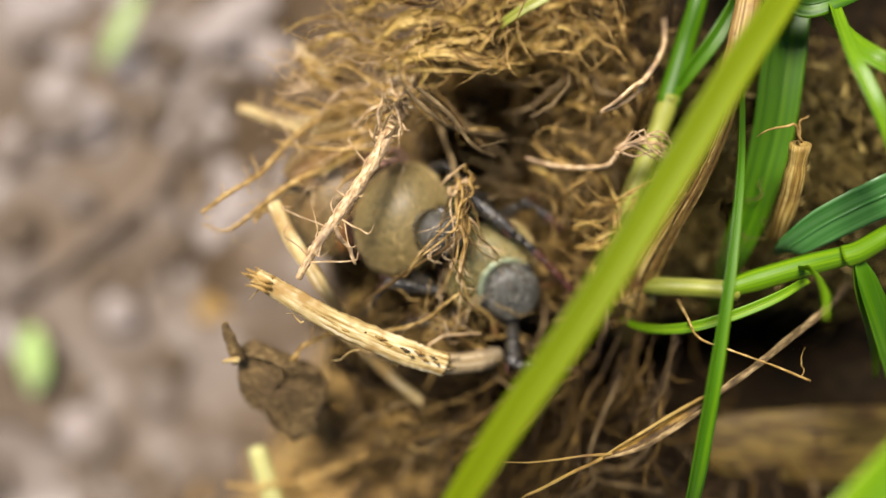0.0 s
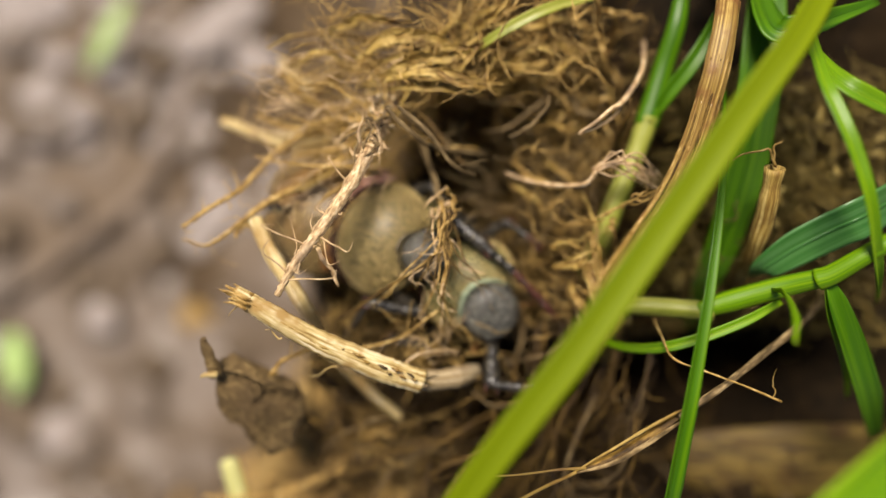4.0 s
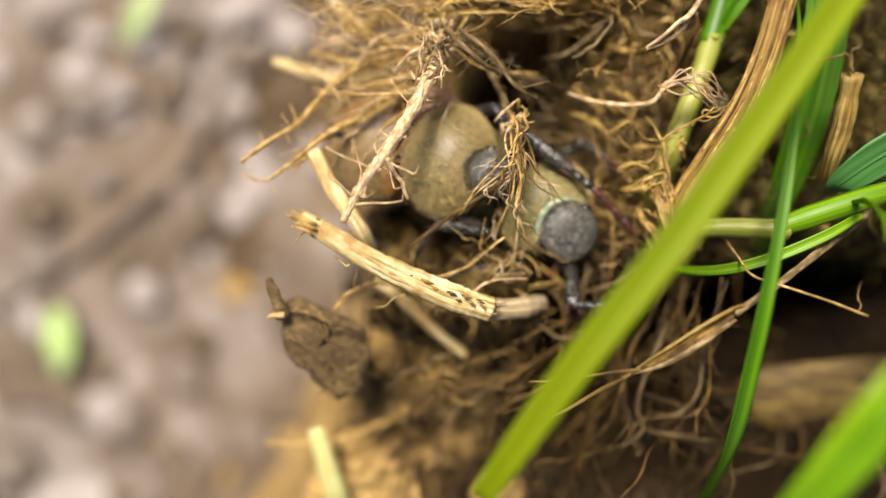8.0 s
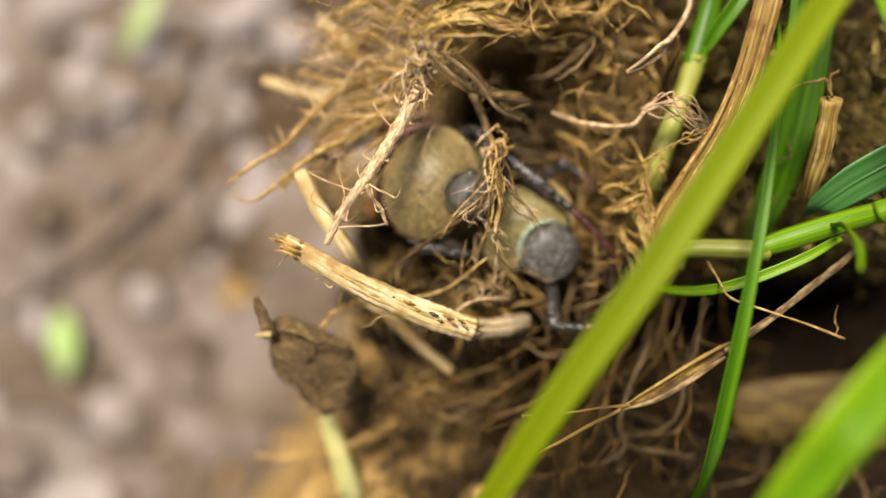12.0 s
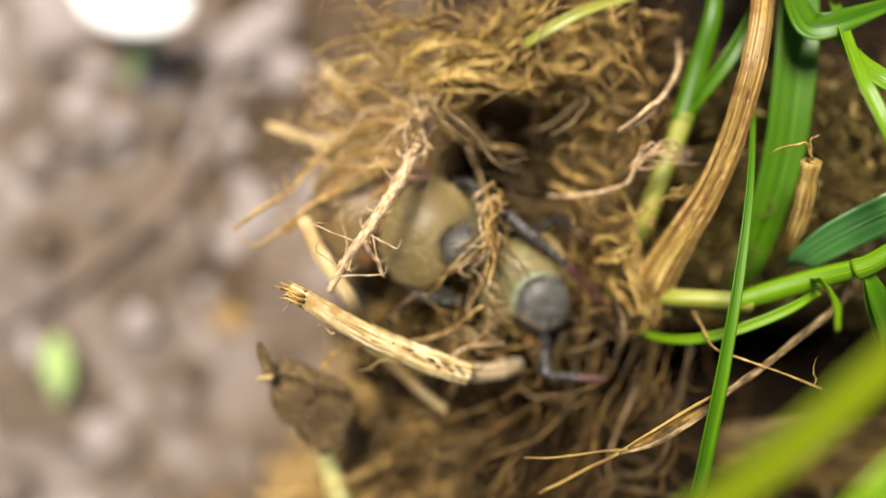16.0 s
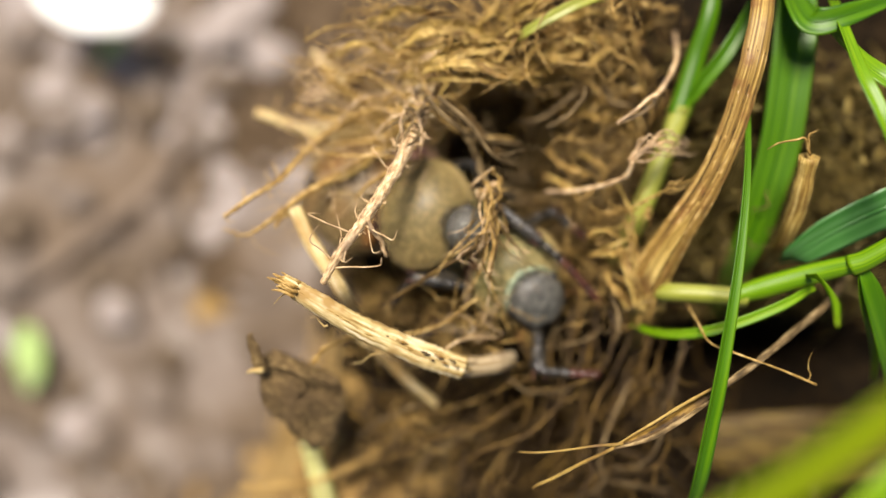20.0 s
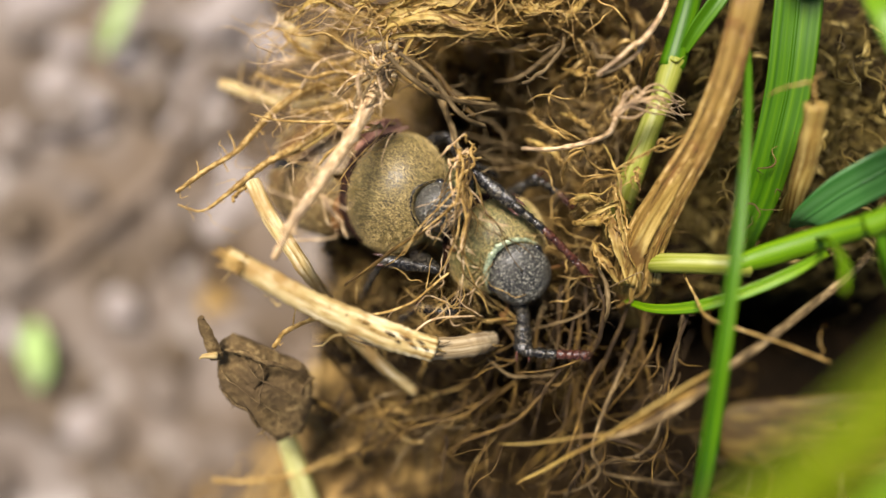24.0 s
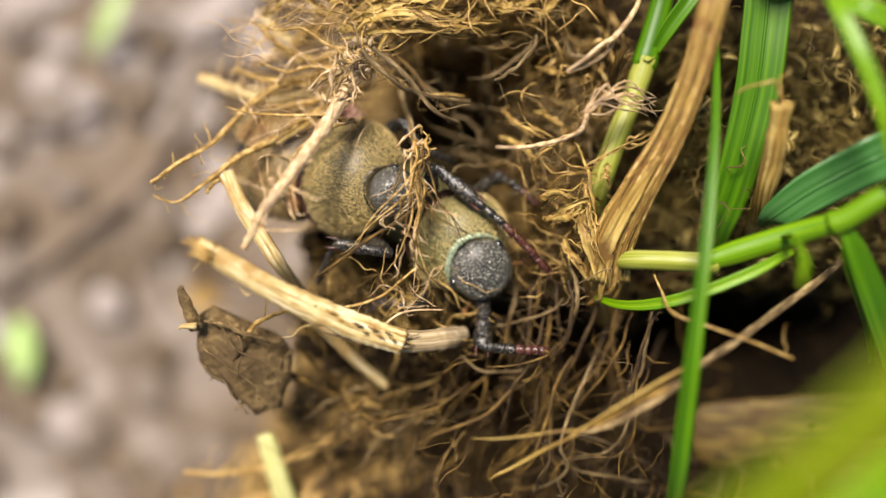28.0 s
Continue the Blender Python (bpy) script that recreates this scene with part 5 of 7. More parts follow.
root([(20.81, -3.43, 48.90), (18.93, -2.67, 48.80), (16.74, -1.91, 48.60), (15.17, -1.36, 48.20), (15.05, -0.42, 46.50), (15.21, 0.67, 44.00), (16.62, 1.48, 38.00)], [0.07, 0.055, 0.055, 0.06, 0.06, 0.06, 0.06], GOLD_ROOT, "thin straight golden twig sticking out of the grass", 41, hairs_n=0, wobble=0.05)
root([(20.29, -1.80, 49.20), (20.31, -2.52, 49.00), (20.30, -3.26, 48.90)], [0.012, 0.025, 0.028], GOLD_ROOT, "tiny golden twig tip sticking up", 42, hairs_n=0)
dead_leaf = thing("dead_leaf", (27.84, -10.07, 34.00), "flat yellow-brown dead grass leaf lying below the stems", "leaf")
part("blade", blade([(19.40, -9.81, 35.40), (19.49, -9.74, 36.20), (20.60, -9.74, 36.60), (23.66, -9.78, 37.20), (27.37, -9.52, 37.80), (31.83, -9.41, 37.60), (35.15, -9.52, 37.00)], [0.8, 2.6, 4.0, 4.9, 5.2, 5.0, 4.0], fold=-0.06, thick=0.4, across=19, n=44, ragged=0.03, ribs=0.02, seed=33), DEAD, dead_leaf)
for k in range(7):
    part("vein", tube([tuple(np.array((20.19, -9.72, 36.70)) + np.array((0.4 * abs(k - 3), 0.5 * (k - 3), 0.05))), tuple(np.array((25.97, -9.61, 37.70)) + np.array((0, 0.62 * (k - 3), 0.05))), tuple(np.array((33.42, -9.45, 37.40)) + np.array((0, 0.66 * (k - 3), 0.1)))], [0.03, 0.06, 0.05], sides=6, n=20, wobble=0.05, seed=k), DEAD, dead_leaf)

wisp = thing("root_wisp", (15.96, 10.18, 42.00), "pale twisted root wisp on the green stem", "roots")
part("strand", tube([(6.59, 7.25, 43.70), (8.23, 7.18, 44.40), (9.80, 7.43, 45.40), (10.88, 7.86, 46.20), (11.08, 8.55, 46.80)], [0.09, 0.12, 0.14, 0.15, 0.13], n=30, lump=0.2, seed=40), PALE_ROOT, wisp)
for k in range(13):
    part("rootlet", tube([(11.02, 8.59, 46.60), (Vector((11.78, 9.28, 46.80)) + Vector((rnd.uniform(-0.3, 0.3), rnd.uniform(-0.7, 0.8), rnd.uniform(-0.3, 0.4)))), (Vector((13.09, 9.67, 46.60)) + Vector((0, rnd.uniform(-0.7, 0.5), rnd.uniform(-0.4, 0.3)))), (Vector((14.67, 9.59, 45.20)) + Vector((rnd.uniform(-0.8, 0.6), rnd.uniform(-0.8, 0.4), rnd.uniform(-1, 0.3))))], [0.06, 0.055, 0.05, 0.02], n=22, sides=6, wobble=0.16, seed=200 + k), PALE_ROOT, wisp)
loop = thing("root_wisp", (14.31, 14.01, 42.00), "pale forked rootlet loop", "roots")
part("strand", tube([(10.09, 10.62, 47.20), (10.83, 11.22, 47.30), (11.73, 11.99, 47.20), (12.58, 12.55, 46.80), (13.97, 14.70, 45.00), (14.88, 17.20, 42.00)], [0.08, 0.1, 0.12, 0.16, 0.14, 0.12], n=26, wobble=0.05, seed=1), PALE_ROOT, loop)
part("strand", tube([(10.09, 10.62, 47.20), (11.18, 11.05, 46.80), (12.05, 11.77, 46.60), (12.61, 12.61, 46.60)], [0.08, 0.09, 0.1, 0.12], n=16, wobble=0.05, seed=2), PALE_ROOT, loop)
part("strand", tube([(12.84, 12.78, 46.60), (13.02, 11.77, 46.00), (12.96, 10.71, 44.00), (13.26, 10.48, 42.00)], [0.14, 0.16, 0.2, 0.2], n=16, lump=0.2, wobble=0.1, seed=3), BROWN_ROOT, loop)

# ---- roots through the clod ----
LOWER = [
    ([(7.54, -2.11, 42.50), (6.96, -4.75, 42.00), (5.03, -6.93, 41.00), (2.95, -9.43, 39.00), (0.32, -11.41, 37.00)], 0.13), ([(8.83, -1.48, 42.00), (8.55, -4.07, 42.00), (7.34, -6.54, 41.00), (6.06, -9.35, 39.00), (5.03, -11.99, 37.00)], 0.14),
    ([(9.65, -1.55, 43.00), (9.65, -4.62, 42.50), (9.65, -7.47, 41.00), (8.66, -10.65, 39.00), (7.98, -15.10, 36.00)], 0.22), ([(10.62, -0.04, 44.50), (10.87, -1.26, 44.40), (10.62, -3.19, 43.60), (10.01, -4.68, 42.00)], 0.16),
    ([(10.09, -6.71, 41.50), (9.89, -9.57, 41.80), (10.48, -10.91, 41.60), (9.90, -12.41, 41.00), (8.95, -14.06, 38.00)], 0.15), ([(14.97, -1.55, 45.40), (14.59, -2.92, 45.20), (14.22, -5.83, 44.00), (14.32, -8.43, 42.00), (13.62, -10.32, 41.00), (12.26, -11.06, 39.00)], 0.15),
    ([(14.13, -2.10, 41.00), (12.87, -4.76, 41.00), (11.06, -6.96, 40.00), (9.16, -9.60, 39.00), (6.47, -12.67, 37.00)], 0.16), ([(13.49, -2.87, 40.00), (12.05, -6.60, 40.00), (11.54, -9.19, 39.00), (12.01, -13.21, 37.00)], 0.18),
    ([(6.96, -5.64, 42.50), (8.54, -5.49, 42.80), (9.96, -4.59, 42.60), (10.89, -3.16, 41.00)], 0.1), ([(12.00, -10.70, 41.00), (14.47, -11.90, 40.00), (17.37, -12.79, 39.00), (20.90, -12.51, 36.00)], 0.15),
    ([(14.56, -8.00, 41.00), (16.32, -8.74, 40.40), (18.84, -8.71, 39.50)], 0.13), ([(20.64, -10.56, 38.00), (22.72, -12.23, 38.00), (25.90, -14.52, 36.00)], 0.15), ([(0.94, -7.22, 40.00), (2.25, -8.76, 39.00), (1.35, -12.54, 38.00), (0.82, -14.97, 36.00)], 0.12),
    ([(5.49, -3.82, 42.00), (3.99, -6.80, 40.00), (0.86, -8.97, 39.00), (-2.78, -10.89, 38.00)], 0.13), ([(14.16, -3.76, 38.00), (14.56, -7.43, 37.00), (15.88, -11.21, 36.00)], 0.2), ([(17.66, -3.44, 37.00), (15.75, -5.82, 38.00), (13.38, -8.67, 38.00)], 0.14),
    ([(18.06, -0.20, 38.00), (19.16, -4.60, 36.00), (22.15, -5.77, 35.00)], 0.12), ([(6.93, -2.25, 41.00), (7.79, -4.22, 41.00), (7.57, -7.24, 39.00)], 0.16), ([(8.41, -2.22, 41.00), (8.90, -3.48, 41.40), (8.18, -5.35, 40.00)], 0.14),
]
# Every second root takes the darker copy, which paints the clod's shade.
for k, (pts, rad) in enumerate(LOWER):
    root(pts, [rad * 0.6, rad * 0.75, rad * 0.75, rad * 0.6], (BROWN_ROOT, SHADED_ROOT, BROWN_ROOT, SHADED_ROOT)[k % 4], ("brown", "dark brown", "brown", "dark brown")[k % 4] + " grass root hanging down the clod's side", 70 + k, hairs_n=2 + k % 3, wobble=0.14, lump=0.14)
UPPER = [
    ([(5.08, 11.31, 42.00), (6.18, 11.47, 42.40), (7.59, 12.21, 42.60), (8.76, 13.62, 42.00), (9.49, 15.96, 40.00)], 0.12, 2), ([(-0.88, 12.91, 43.50), (0.98, 11.61, 43.40), (2.21, 10.98, 42.60), (4.13, 10.30, 41.00), (5.86, 10.31, 39.00)], 0.22, 2),
    ([(0.39, 12.76, 43.80), (1.94, 11.47, 44.00), (2.86, 10.24, 44.00), (3.93, 9.12, 44.20)], 0.14, 1), ([(-0.47, 11.66, 44.60), (1.03, 10.52, 44.20), (2.86, 10.18, 44.00), (4.73, 10.16, 43.00)], 0.08, 0),
    ([(-2.19, 13.93, 43.00), (-0.26, 14.11, 43.40), (0.96, 14.84, 43.00), (2.20, 15.76, 42.00)], 0.25, 0), ([(-5.29, 14.41, 40.00), (-3.25, 15.74, 40.00), (-1.23, 15.89, 40.00), (-0.02, 16.64, 38.00)], 0.22, 0), ([(8.60, 14.10, 42.00), (8.99, 15.38, 42.00), (9.00, 17.64, 40.00)], 0.1, 0),
    ([(8.79, 5.38, 43.00), (8.91, 6.46, 44.60), (9.54, 7.19, 44.80), (9.72, 6.65, 44.20)], 0.07, 0), ([(9.73, 5.37, 43.00), (10.51, 5.75, 44.00), (12.22, 5.99, 43.00)], 0.08, 0), ([(6.32, 13.31, 40.00), (6.21, 11.84, 39.00), (7.03, 10.11, 37.00)], 0.2, 1), ([(11.76, 10.37, 43.00), (11.80, 10.87, 43.60), (11.44, 11.17, 44.40)], 0.12, 0),
    ([(10.44, 13.32, 42.50), (10.98, 12.56, 43.00), (11.76, 12.31, 43.00)], 0.14, 2), ([(7.00, 9.63, 42.00), (7.90, 8.73, 42.60), (8.76, 8.18, 42.00)], 0.13, 0), ([(5.44, 6.52, 41.00), (7.40, 6.84, 41.00), (8.15, 7.61, 40.00)], 0.12, 1), ([(-2.07, 10.58, 44.00), (-3.47, 11.10, 43.00), (-5.01, 10.92, 41.50)], 0.12, 0),
    ([(-5.10, 12.50, 41.00), (-3.30, 12.59, 42.00), (-1.68, 13.22, 42.00)], 0.15, 0), ([(-7.32, 14.77, 40.00), (-5.84, 13.27, 40.60), (-3.78, 12.49, 41.00)], 0.14, 0), ([(-8.76, 12.20, 41.00), (-6.87, 11.32, 42.00), (-4.27, 11.31, 42.00)], 0.13, 0), ([(-6.22, 9.70, 42.00), (-3.85, 9.91, 42.60), (-1.57, 10.77, 43.00)], 0.15, 0),
]
for k, (pts, rad, c) in enumerate(UPPER):
    root(pts, [rad * 0.7, rad, rad, rad * 0.8], (GOLD_ROOT, BROWN_ROOT, GREY_ROOT)[c], ("golden", "brown", "grey-brown")[c] + " rootlet tangled in the clod's top", 110 + k, hairs_n=3, wobble=0.1, lump=0.15)

# dry flakes at the top of the clod
for k, (pts, w) in enumerate((
    ([(-2.13, 13.23, 43.50), (0.48, 13.97, 45.00), (2.89, 13.84, 45.40), (4.98, 13.69, 45.00), (6.90, 14.43, 43.40)], [0.4, 1.4, 1.7, 1.2, 0.3]), ([(-0.21, 15.18, 44.00), (2.29, 15.03, 45.40), (4.66, 14.59, 45.80), (5.88, 15.72, 45.00)], [0.8, 1.6, 1.6, 0.6]),
    ([(-0.00, 13.72, 43.00), (1.95, 14.02, 44.60), (4.28, 13.88, 44.60), (6.16, 14.22, 43.00)], [0.3, 1.1, 0.9, 0.3]), ([(-2.43, 15.36, 43.00), (-0.40, 15.89, 44.80), (1.58, 15.68, 44.80), (3.01, 14.68, 43.60)], [0.5, 1.3, 1.1, 0.3]),
    ([(3.02, 16.53, 43.00), (4.81, 16.97, 45.20), (5.98, 17.74, 46.00), (7.24, 19.71, 46.00)], [0.6, 1.2, 1.1, 0.5]), ([(3.74, 15.18, 43.00), (4.36, 16.03, 45.00), (4.59, 17.50, 45.60)], [0.3, 0.8, 0.4]), ([(9.42, 3.34, 43.00), (10.31, 3.87, 45.20), (11.42, 4.43, 45.60), (12.63, 4.37, 44.00)], [0.3, 0.9, 1.0, 0.3]),
    ([(9.11, 4.12, 43.00), (10.02, 4.61, 45.20), (11.31, 4.79, 44.60)], [0.2, 0.6, 0.3]), ([(11.14, 7.56, 43.00), (11.27, 6.13, 44.80), (11.79, 4.01, 45.20), (11.72, 1.93, 44.00)], [0.3, 0.8, 0.8, 0.4]), ([(-4.77, 18.94, 40.00), (-2.85, 17.69, 42.00), (-1.11, 17.39, 42.00)], [0.4, 1.0, 0.4]),
    ([(12.62, 14.33, 41.00), (13.01, 12.24, 43.00), (13.16, 10.36, 43.00)], [0.4, 0.7, 0.3]), ([(8.60, 15.38, 42.00), (9.37, 14.34, 43.40), (10.36, 15.07, 43.00)], [0.4, 0.9, 0.4]),
)):
    flake = thing("dry_flake", pts[0], "crinkled yellow-brown strips of dead grass leaf on the clod", "dead leaf", "dead grass flakes")
    rf = random.Random(60 + k)
    strips = 3 if max(w) > 1.0 else 1
    for q in range(strips):
        shift = np.array((rf.uniform(-0.25, 0.25), (q - (strips - 1) / 2) * 0.5 * max(w), rf.uniform(-0.4, 0.3)))
        swing = rf.gauss(0, 0.3)
        centre = spline(pts, 3)[1]
        turned = [centre + np.array(((p - centre)[0] * math.cos(swing) - (p - centre)[1] * math.sin(swing), (p - centre)[0] * math.sin(swing) + (p - centre)[1] * math.cos(swing), (p - centre)[2])) for p in spline(pts, 6)]
        run = [p + shift * (0.3 + 0.7 * math.sin(math.pi * i / 5)) + np.array((rf.gauss(0, 0.08), rf.gauss(0, 0.12), rf.gauss(0, 0.12))) for i, p in enumerate(turned)]
        part("strip", crinkled(blade(run, [0.32 * v * rf.uniform(0.5, 1.2) for v in w], fold=rf.uniform(0.3, 0.8), thick=0.05, n=36, across=7, ribs=0.012, ragged=0.45, twist=rf.uniform(-1.4, 1.4), seed=q), 0.2, 0.8, k * 5 + q), DRY_LEAF, flake)


SCRAPS = (
    ([(-0.46, 14.23, 45.5), (1.65, 14.86, 45.8), (5.06, 15.23, 45.3)], 1.5), ([(1.31, 14.47, 45.0), (3.13, 13.79, 45.6), (4.71, 13.54, 45.6), (6.85, 13.87, 44.6)], 0.9), ([(-2.38, 13.52, 43.8), (-0.54, 14.11, 44.8), (1.44, 15.0, 45.2), (3.42, 16.03, 44.5)], 1.0),
    ([(5.55, 15.24, 43.5), (7.38, 14.76, 44.4), (8.9, 15.35, 44.0)], 0.9), ([(8.6, 14.28, 43.6), (9.81, 15.18, 44.4), (11.02, 16.08, 44.0)], 0.7), ([(-4.09, 16.76, 44.0), (-1.83, 17.29, 45.0), (0.77, 17.02, 44.6)], 1.1), ([(-2.45, 15.01, 44.6), (-0.51, 15.86, 45.2), (1.75, 16.23, 45.4), (4.05, 15.3, 44.6)], 1.3),
    ([(-1.12, 13.47, 44.8), (1.44, 14.0, 46.0), (4.03, 13.25, 46.0), (5.96, 13.61, 45.0)], 0.7), ([(6.08, 14.82, 43.6), (7.71, 15.83, 44.6), (9.37, 15.54, 44.2)], 0.8), ([(8.79, 16.65, 43.4), (10.48, 15.69, 44.4), (12.48, 16.06, 44.0)], 0.8), ([(-6.45, 14.69, 43.0), (-4.48, 15.39, 44.2), (-2.82, 14.76, 43.8)], 0.7),
    ([(7.36, 17.14, 43.6), (9.34, 17.51, 44.6), (11.32, 17.39, 44.0)], 0.9), ([(1.46, 15.71, 44.0), (3.08, 17.05, 45.0), (3.39, 18.37, 44.8)], 0.8), ([(8.96, 4.33, 45.0), (9.85, 4.63, 45.8), (10.96, 4.27, 45.3)], 0.6), ([(9.26, 3.2, 45.0), (10.29, 3.29, 45.9), (11.08, 3.8, 45.3)], 0.7), ([(11.08, 5.94, 46.2), (12.96, 6.93, 46.3), (14.84, 7.92, 46.6)], 0.35),
    ([(12.35, 6.15, 45.6), (12.53, 4.96, 45.4)], 0.3), ([(10.29, 2.26, 44.2), (10.9, 1.05, 44.9), (11.8, -0.01, 44.4)], 0.9), ([(10.99, 4.18, 44.8), (11.26, 2.56, 45.4), (12.01, 0.17, 44.8)], 1.0), ([(11.4, 5.26, 44.8), (11.7, 3.16, 45.4), (12.6, 0.47, 45.0)], 0.8), ([(9.0, 12.0, 42.6), (10.2, 11.4, 43.6), (11.4, 11.9, 43.0)], 0.6), ([(7.0, 8.2, 41.8), (8.2, 7.4, 43.0), (9.0, 6.2, 42.6)], 0.6), ([(8.8, 9.6, 42.2), (9.8, 9.0, 43.2), (10.6, 8.4, 42.8)], 0.5),
)
for k, (pts, w) in enumerate(SCRAPS):
    flake = thing("dry_flake", pts[0], "torn papery golden scrap of dead grass leaf on the clod", "dead leaf", "dead grass flakes")
    rf = random.Random(610 + k)
    run = spline(pts, 6)
    part("sheet", crinkled(blade(run, [0.12 * w, 0.6 * w, 0.72 * w, 0.5 * w, 0.15 * w], up=(rf.uniform(-0.7, 0.7), rf.uniform(-0.7, 0.7), 1), fold=rf.uniform(-0.3, 0.6), thick=0.05, n=40, across=11, ribs=0.01, ragged=0.5, twist=rf.uniform(-1.0, 1.0), seed=k), 0.22, 0.8, 30 + k), DRY_LEAF, flake)
    for q in range(7):
        j = rf.randrange(0, 4)
        a, d = run[j], run[j + 1] - run[j]
        o = np.array((rf.gauss(0, 0.3), rf.gauss(0, 0.3), rf.uniform(0, 0.4))) * max(0.5, w)
        part("torn_fibre", tube([a + o * 0.4, a + d * 0.6 + o, a + d * rf.uniform(1.0, 1.8) + o * rf.uniform(0.5, 2.2)], [0.05, 0.045, 0.012], sides=5, n=14, wobble=0.14, seed=620 + 5 * k + q), (GOLD_ROOT, DRY_LEAF)[q % 2], flake)
grass(blade_of([(4.2, 15.4, 45.0), (5.2, 16.0, 45.8), (6.6, 16.8, 46.2), (8.4, 17.7, 46.2), (11.2, 18.9, 45.0)], [0.3, 0.5, 0.62, 0.62, 0.5], fold=0.4, n=40, seed=71), YELLOW_STALK, "yellowing grass blade over the clod's upper edge", "grass", "grass blades")

MORE_LOWER = (
    ([(8.5, -3.27, 44.5), (9.41, -4.12, 44.5), (6.23, -4.75, 44.5)], 0.09), ([(9.58, -1.82, 43.0), (8.81, -4.34, 43.2), (7.72, -6.24, 43.0), (7.1, -8.77, 42.0)], 0.12), ([(11.15, -4.32, 43.0), (9.6, -7.48, 43.2), (8.83, -10.01, 43.0), (8.05, -11.91, 41.5)], 0.13), ([(15.36, -1.74, 43.5), (14.76, -4.22, 43.8), (14.15, -6.08, 43.5)], 0.14),
    ([(14.25, -1.95, 43.0), (13.33, -4.3, 43.2), (11.16, -7.46, 42.6)], 0.09), ([(9.39, -3.19, 42.0), (9.4, -5.77, 42.2), (8.92, -8.35, 42.0)], 0.1), ([(8.03, -5.92, 43.0), (6.15, -7.52, 43.2), (4.26, -8.48, 43.0), (2.37, -9.46, 42.4)], 0.15), ([(12.4, -4.31, 43.0), (11.16, -6.21, 43.2), (10.54, -9.04, 43.2), (10.86, -10.61, 43.0), (8.99, -11.9, 42.0)], 0.15),
    ([(4.9, -6.36, 42.5), (2.66, -7.5, 42.7), (0.42, -8.33, 42.5), (-1.51, -9.31, 42.0)], 0.12), ([(2.33, -8.74, 42.0), (2.17, -10.69, 42.0), (2.01, -12.63, 41.0)], 0.1), ([(14.64, -4.15, 44.0), (14.2, -7.83, 44.2), (13.45, -9.37, 44.0), (11.32, -9.55, 43.4)], 0.11), ([(11.33, -10.57, 42.0), (13.24, -11.19, 42.0), (15.78, -11.47, 41.0)], 0.13),
)
# Shade under the overhang is put into the browner and darker materials.
for k, (pts, rad) in enumerate(MORE_LOWER):
    root(pts, [rad * 0.6, rad * 0.75, rad * 0.65, rad * 0.35], (BROWN_ROOT, SHADED_ROOT, BROWN_ROOT, GREY_ROOT)[k % 4], ("brown", "dark brown", "brown", "grey-brown")[k % 4] + " wiry root hanging down the clod's lower side", 840 + k, hairs_n=4, wobble=0.16, lump=0.2)


def surface(x, y):
    return clod_height(x, y)


def fibre_mass(name, count, area, heading, spreadout, length, radius, material, label, seed, lift=(0.1, 1.6), curl=0.5):
    """Fine fibres that ride over the clod's surface in a tangle."""
    s = Shape()
    r = random.Random(seed)
    x0, x1, y0, y1 = area
    for _ in range(count):
        x, y = r.uniform(x0, x1), r.uniform(y0, y1)
        if ((x - 3.2) / 4.6) ** 2 + ((y - 10.2) / 2.9) ** 2 < 1 and r.random() < 0.8:
            continue
        a = math.atan2(heading[1], heading[0]) + r.gauss(0, spreadout)
        l = r.uniform(*length)
        up = r.uniform(*lift)
        pts, k = [], 6
        turn = r.gauss(0, curl)
        for i in range(k):
            h = surface(x, y) + up * math.sin(math.pi * (i + 0.3) / k) + r.uniform(-0.15, 0.15)
            if pts:
                h = max(h, pts[-1][2] - 1.6)
            pts.append((x, y, h))
            x += l / k * math.cos(a)
            y += l / k * math.sin(a)
            a += turn / k + r.gauss(0, 0.3)
        rad = radius[0] + (radius[1] - radius[0]) * r.random() ** 2.2 * 1.25
        tube(pts, [rad * 0.6, rad, rad * 0.3], sides=4, n=11, shape=s)
    solo(name, s, material, label, "roots", kind="stuff", origin=(0, 0, 36))


fibre_mass("fine_roots", 300, (-10, 14, 6, 17), (-0.9, 0.3), 0.9, (2, 6), (0.04, 0.14), GREY_ROOT, "tangle of dusty grey-brown grass roots on the clod's top", 311, lift=(0.3, 3.4))
fibre_mass("fine_roots", 400, (-10, 14, 6, 17), (-0.9, 0.3), 0.7, (2, 7), (0.03, 0.10), GOLD_ROOT, "tangle of fine golden grass roots on the clod's top", 301, lift=(0.3, 3.2))
fibre_mass("fine_roots", 90, (5, 16, -2, 14), (-0.3, 0.9), 1.1, (1.5, 5), (0.03, 0.08), GOLD_ROOT, "loose pale golden fibres beside the stems", 312, lift=(1.5, 4.5))
fibre_mass("fine_roots", 380, (4, 16, -2, 14), (-0.3, 0.9), 1.0, (1.5, 5), (0.03, 0.10), BROWN_ROOT, "tangle of fine brown roots beside the stems", 302, lift=(0.3, 3.0))
fibre_mass("fine_roots", 230, (-4, 16, -16, -3), (-0.55, -0.85), 0.45, (3, 9), (0.04, 0.11), SHADED_ROOT, "tangle of brown roots on the clod's lower side, coloured dark for shade", 303, lift=(0.4, 3.4))
fibre_mass("fine_roots", 150, (-8, 24, -16, -2), (-0.8, -0.6), 0.7, (3, 8), (0.03, 0.08), SHADED_ROOT, "tangle of roots deep in the clod, coloured dark for shade", 304, lift=(0.2, 2.2))
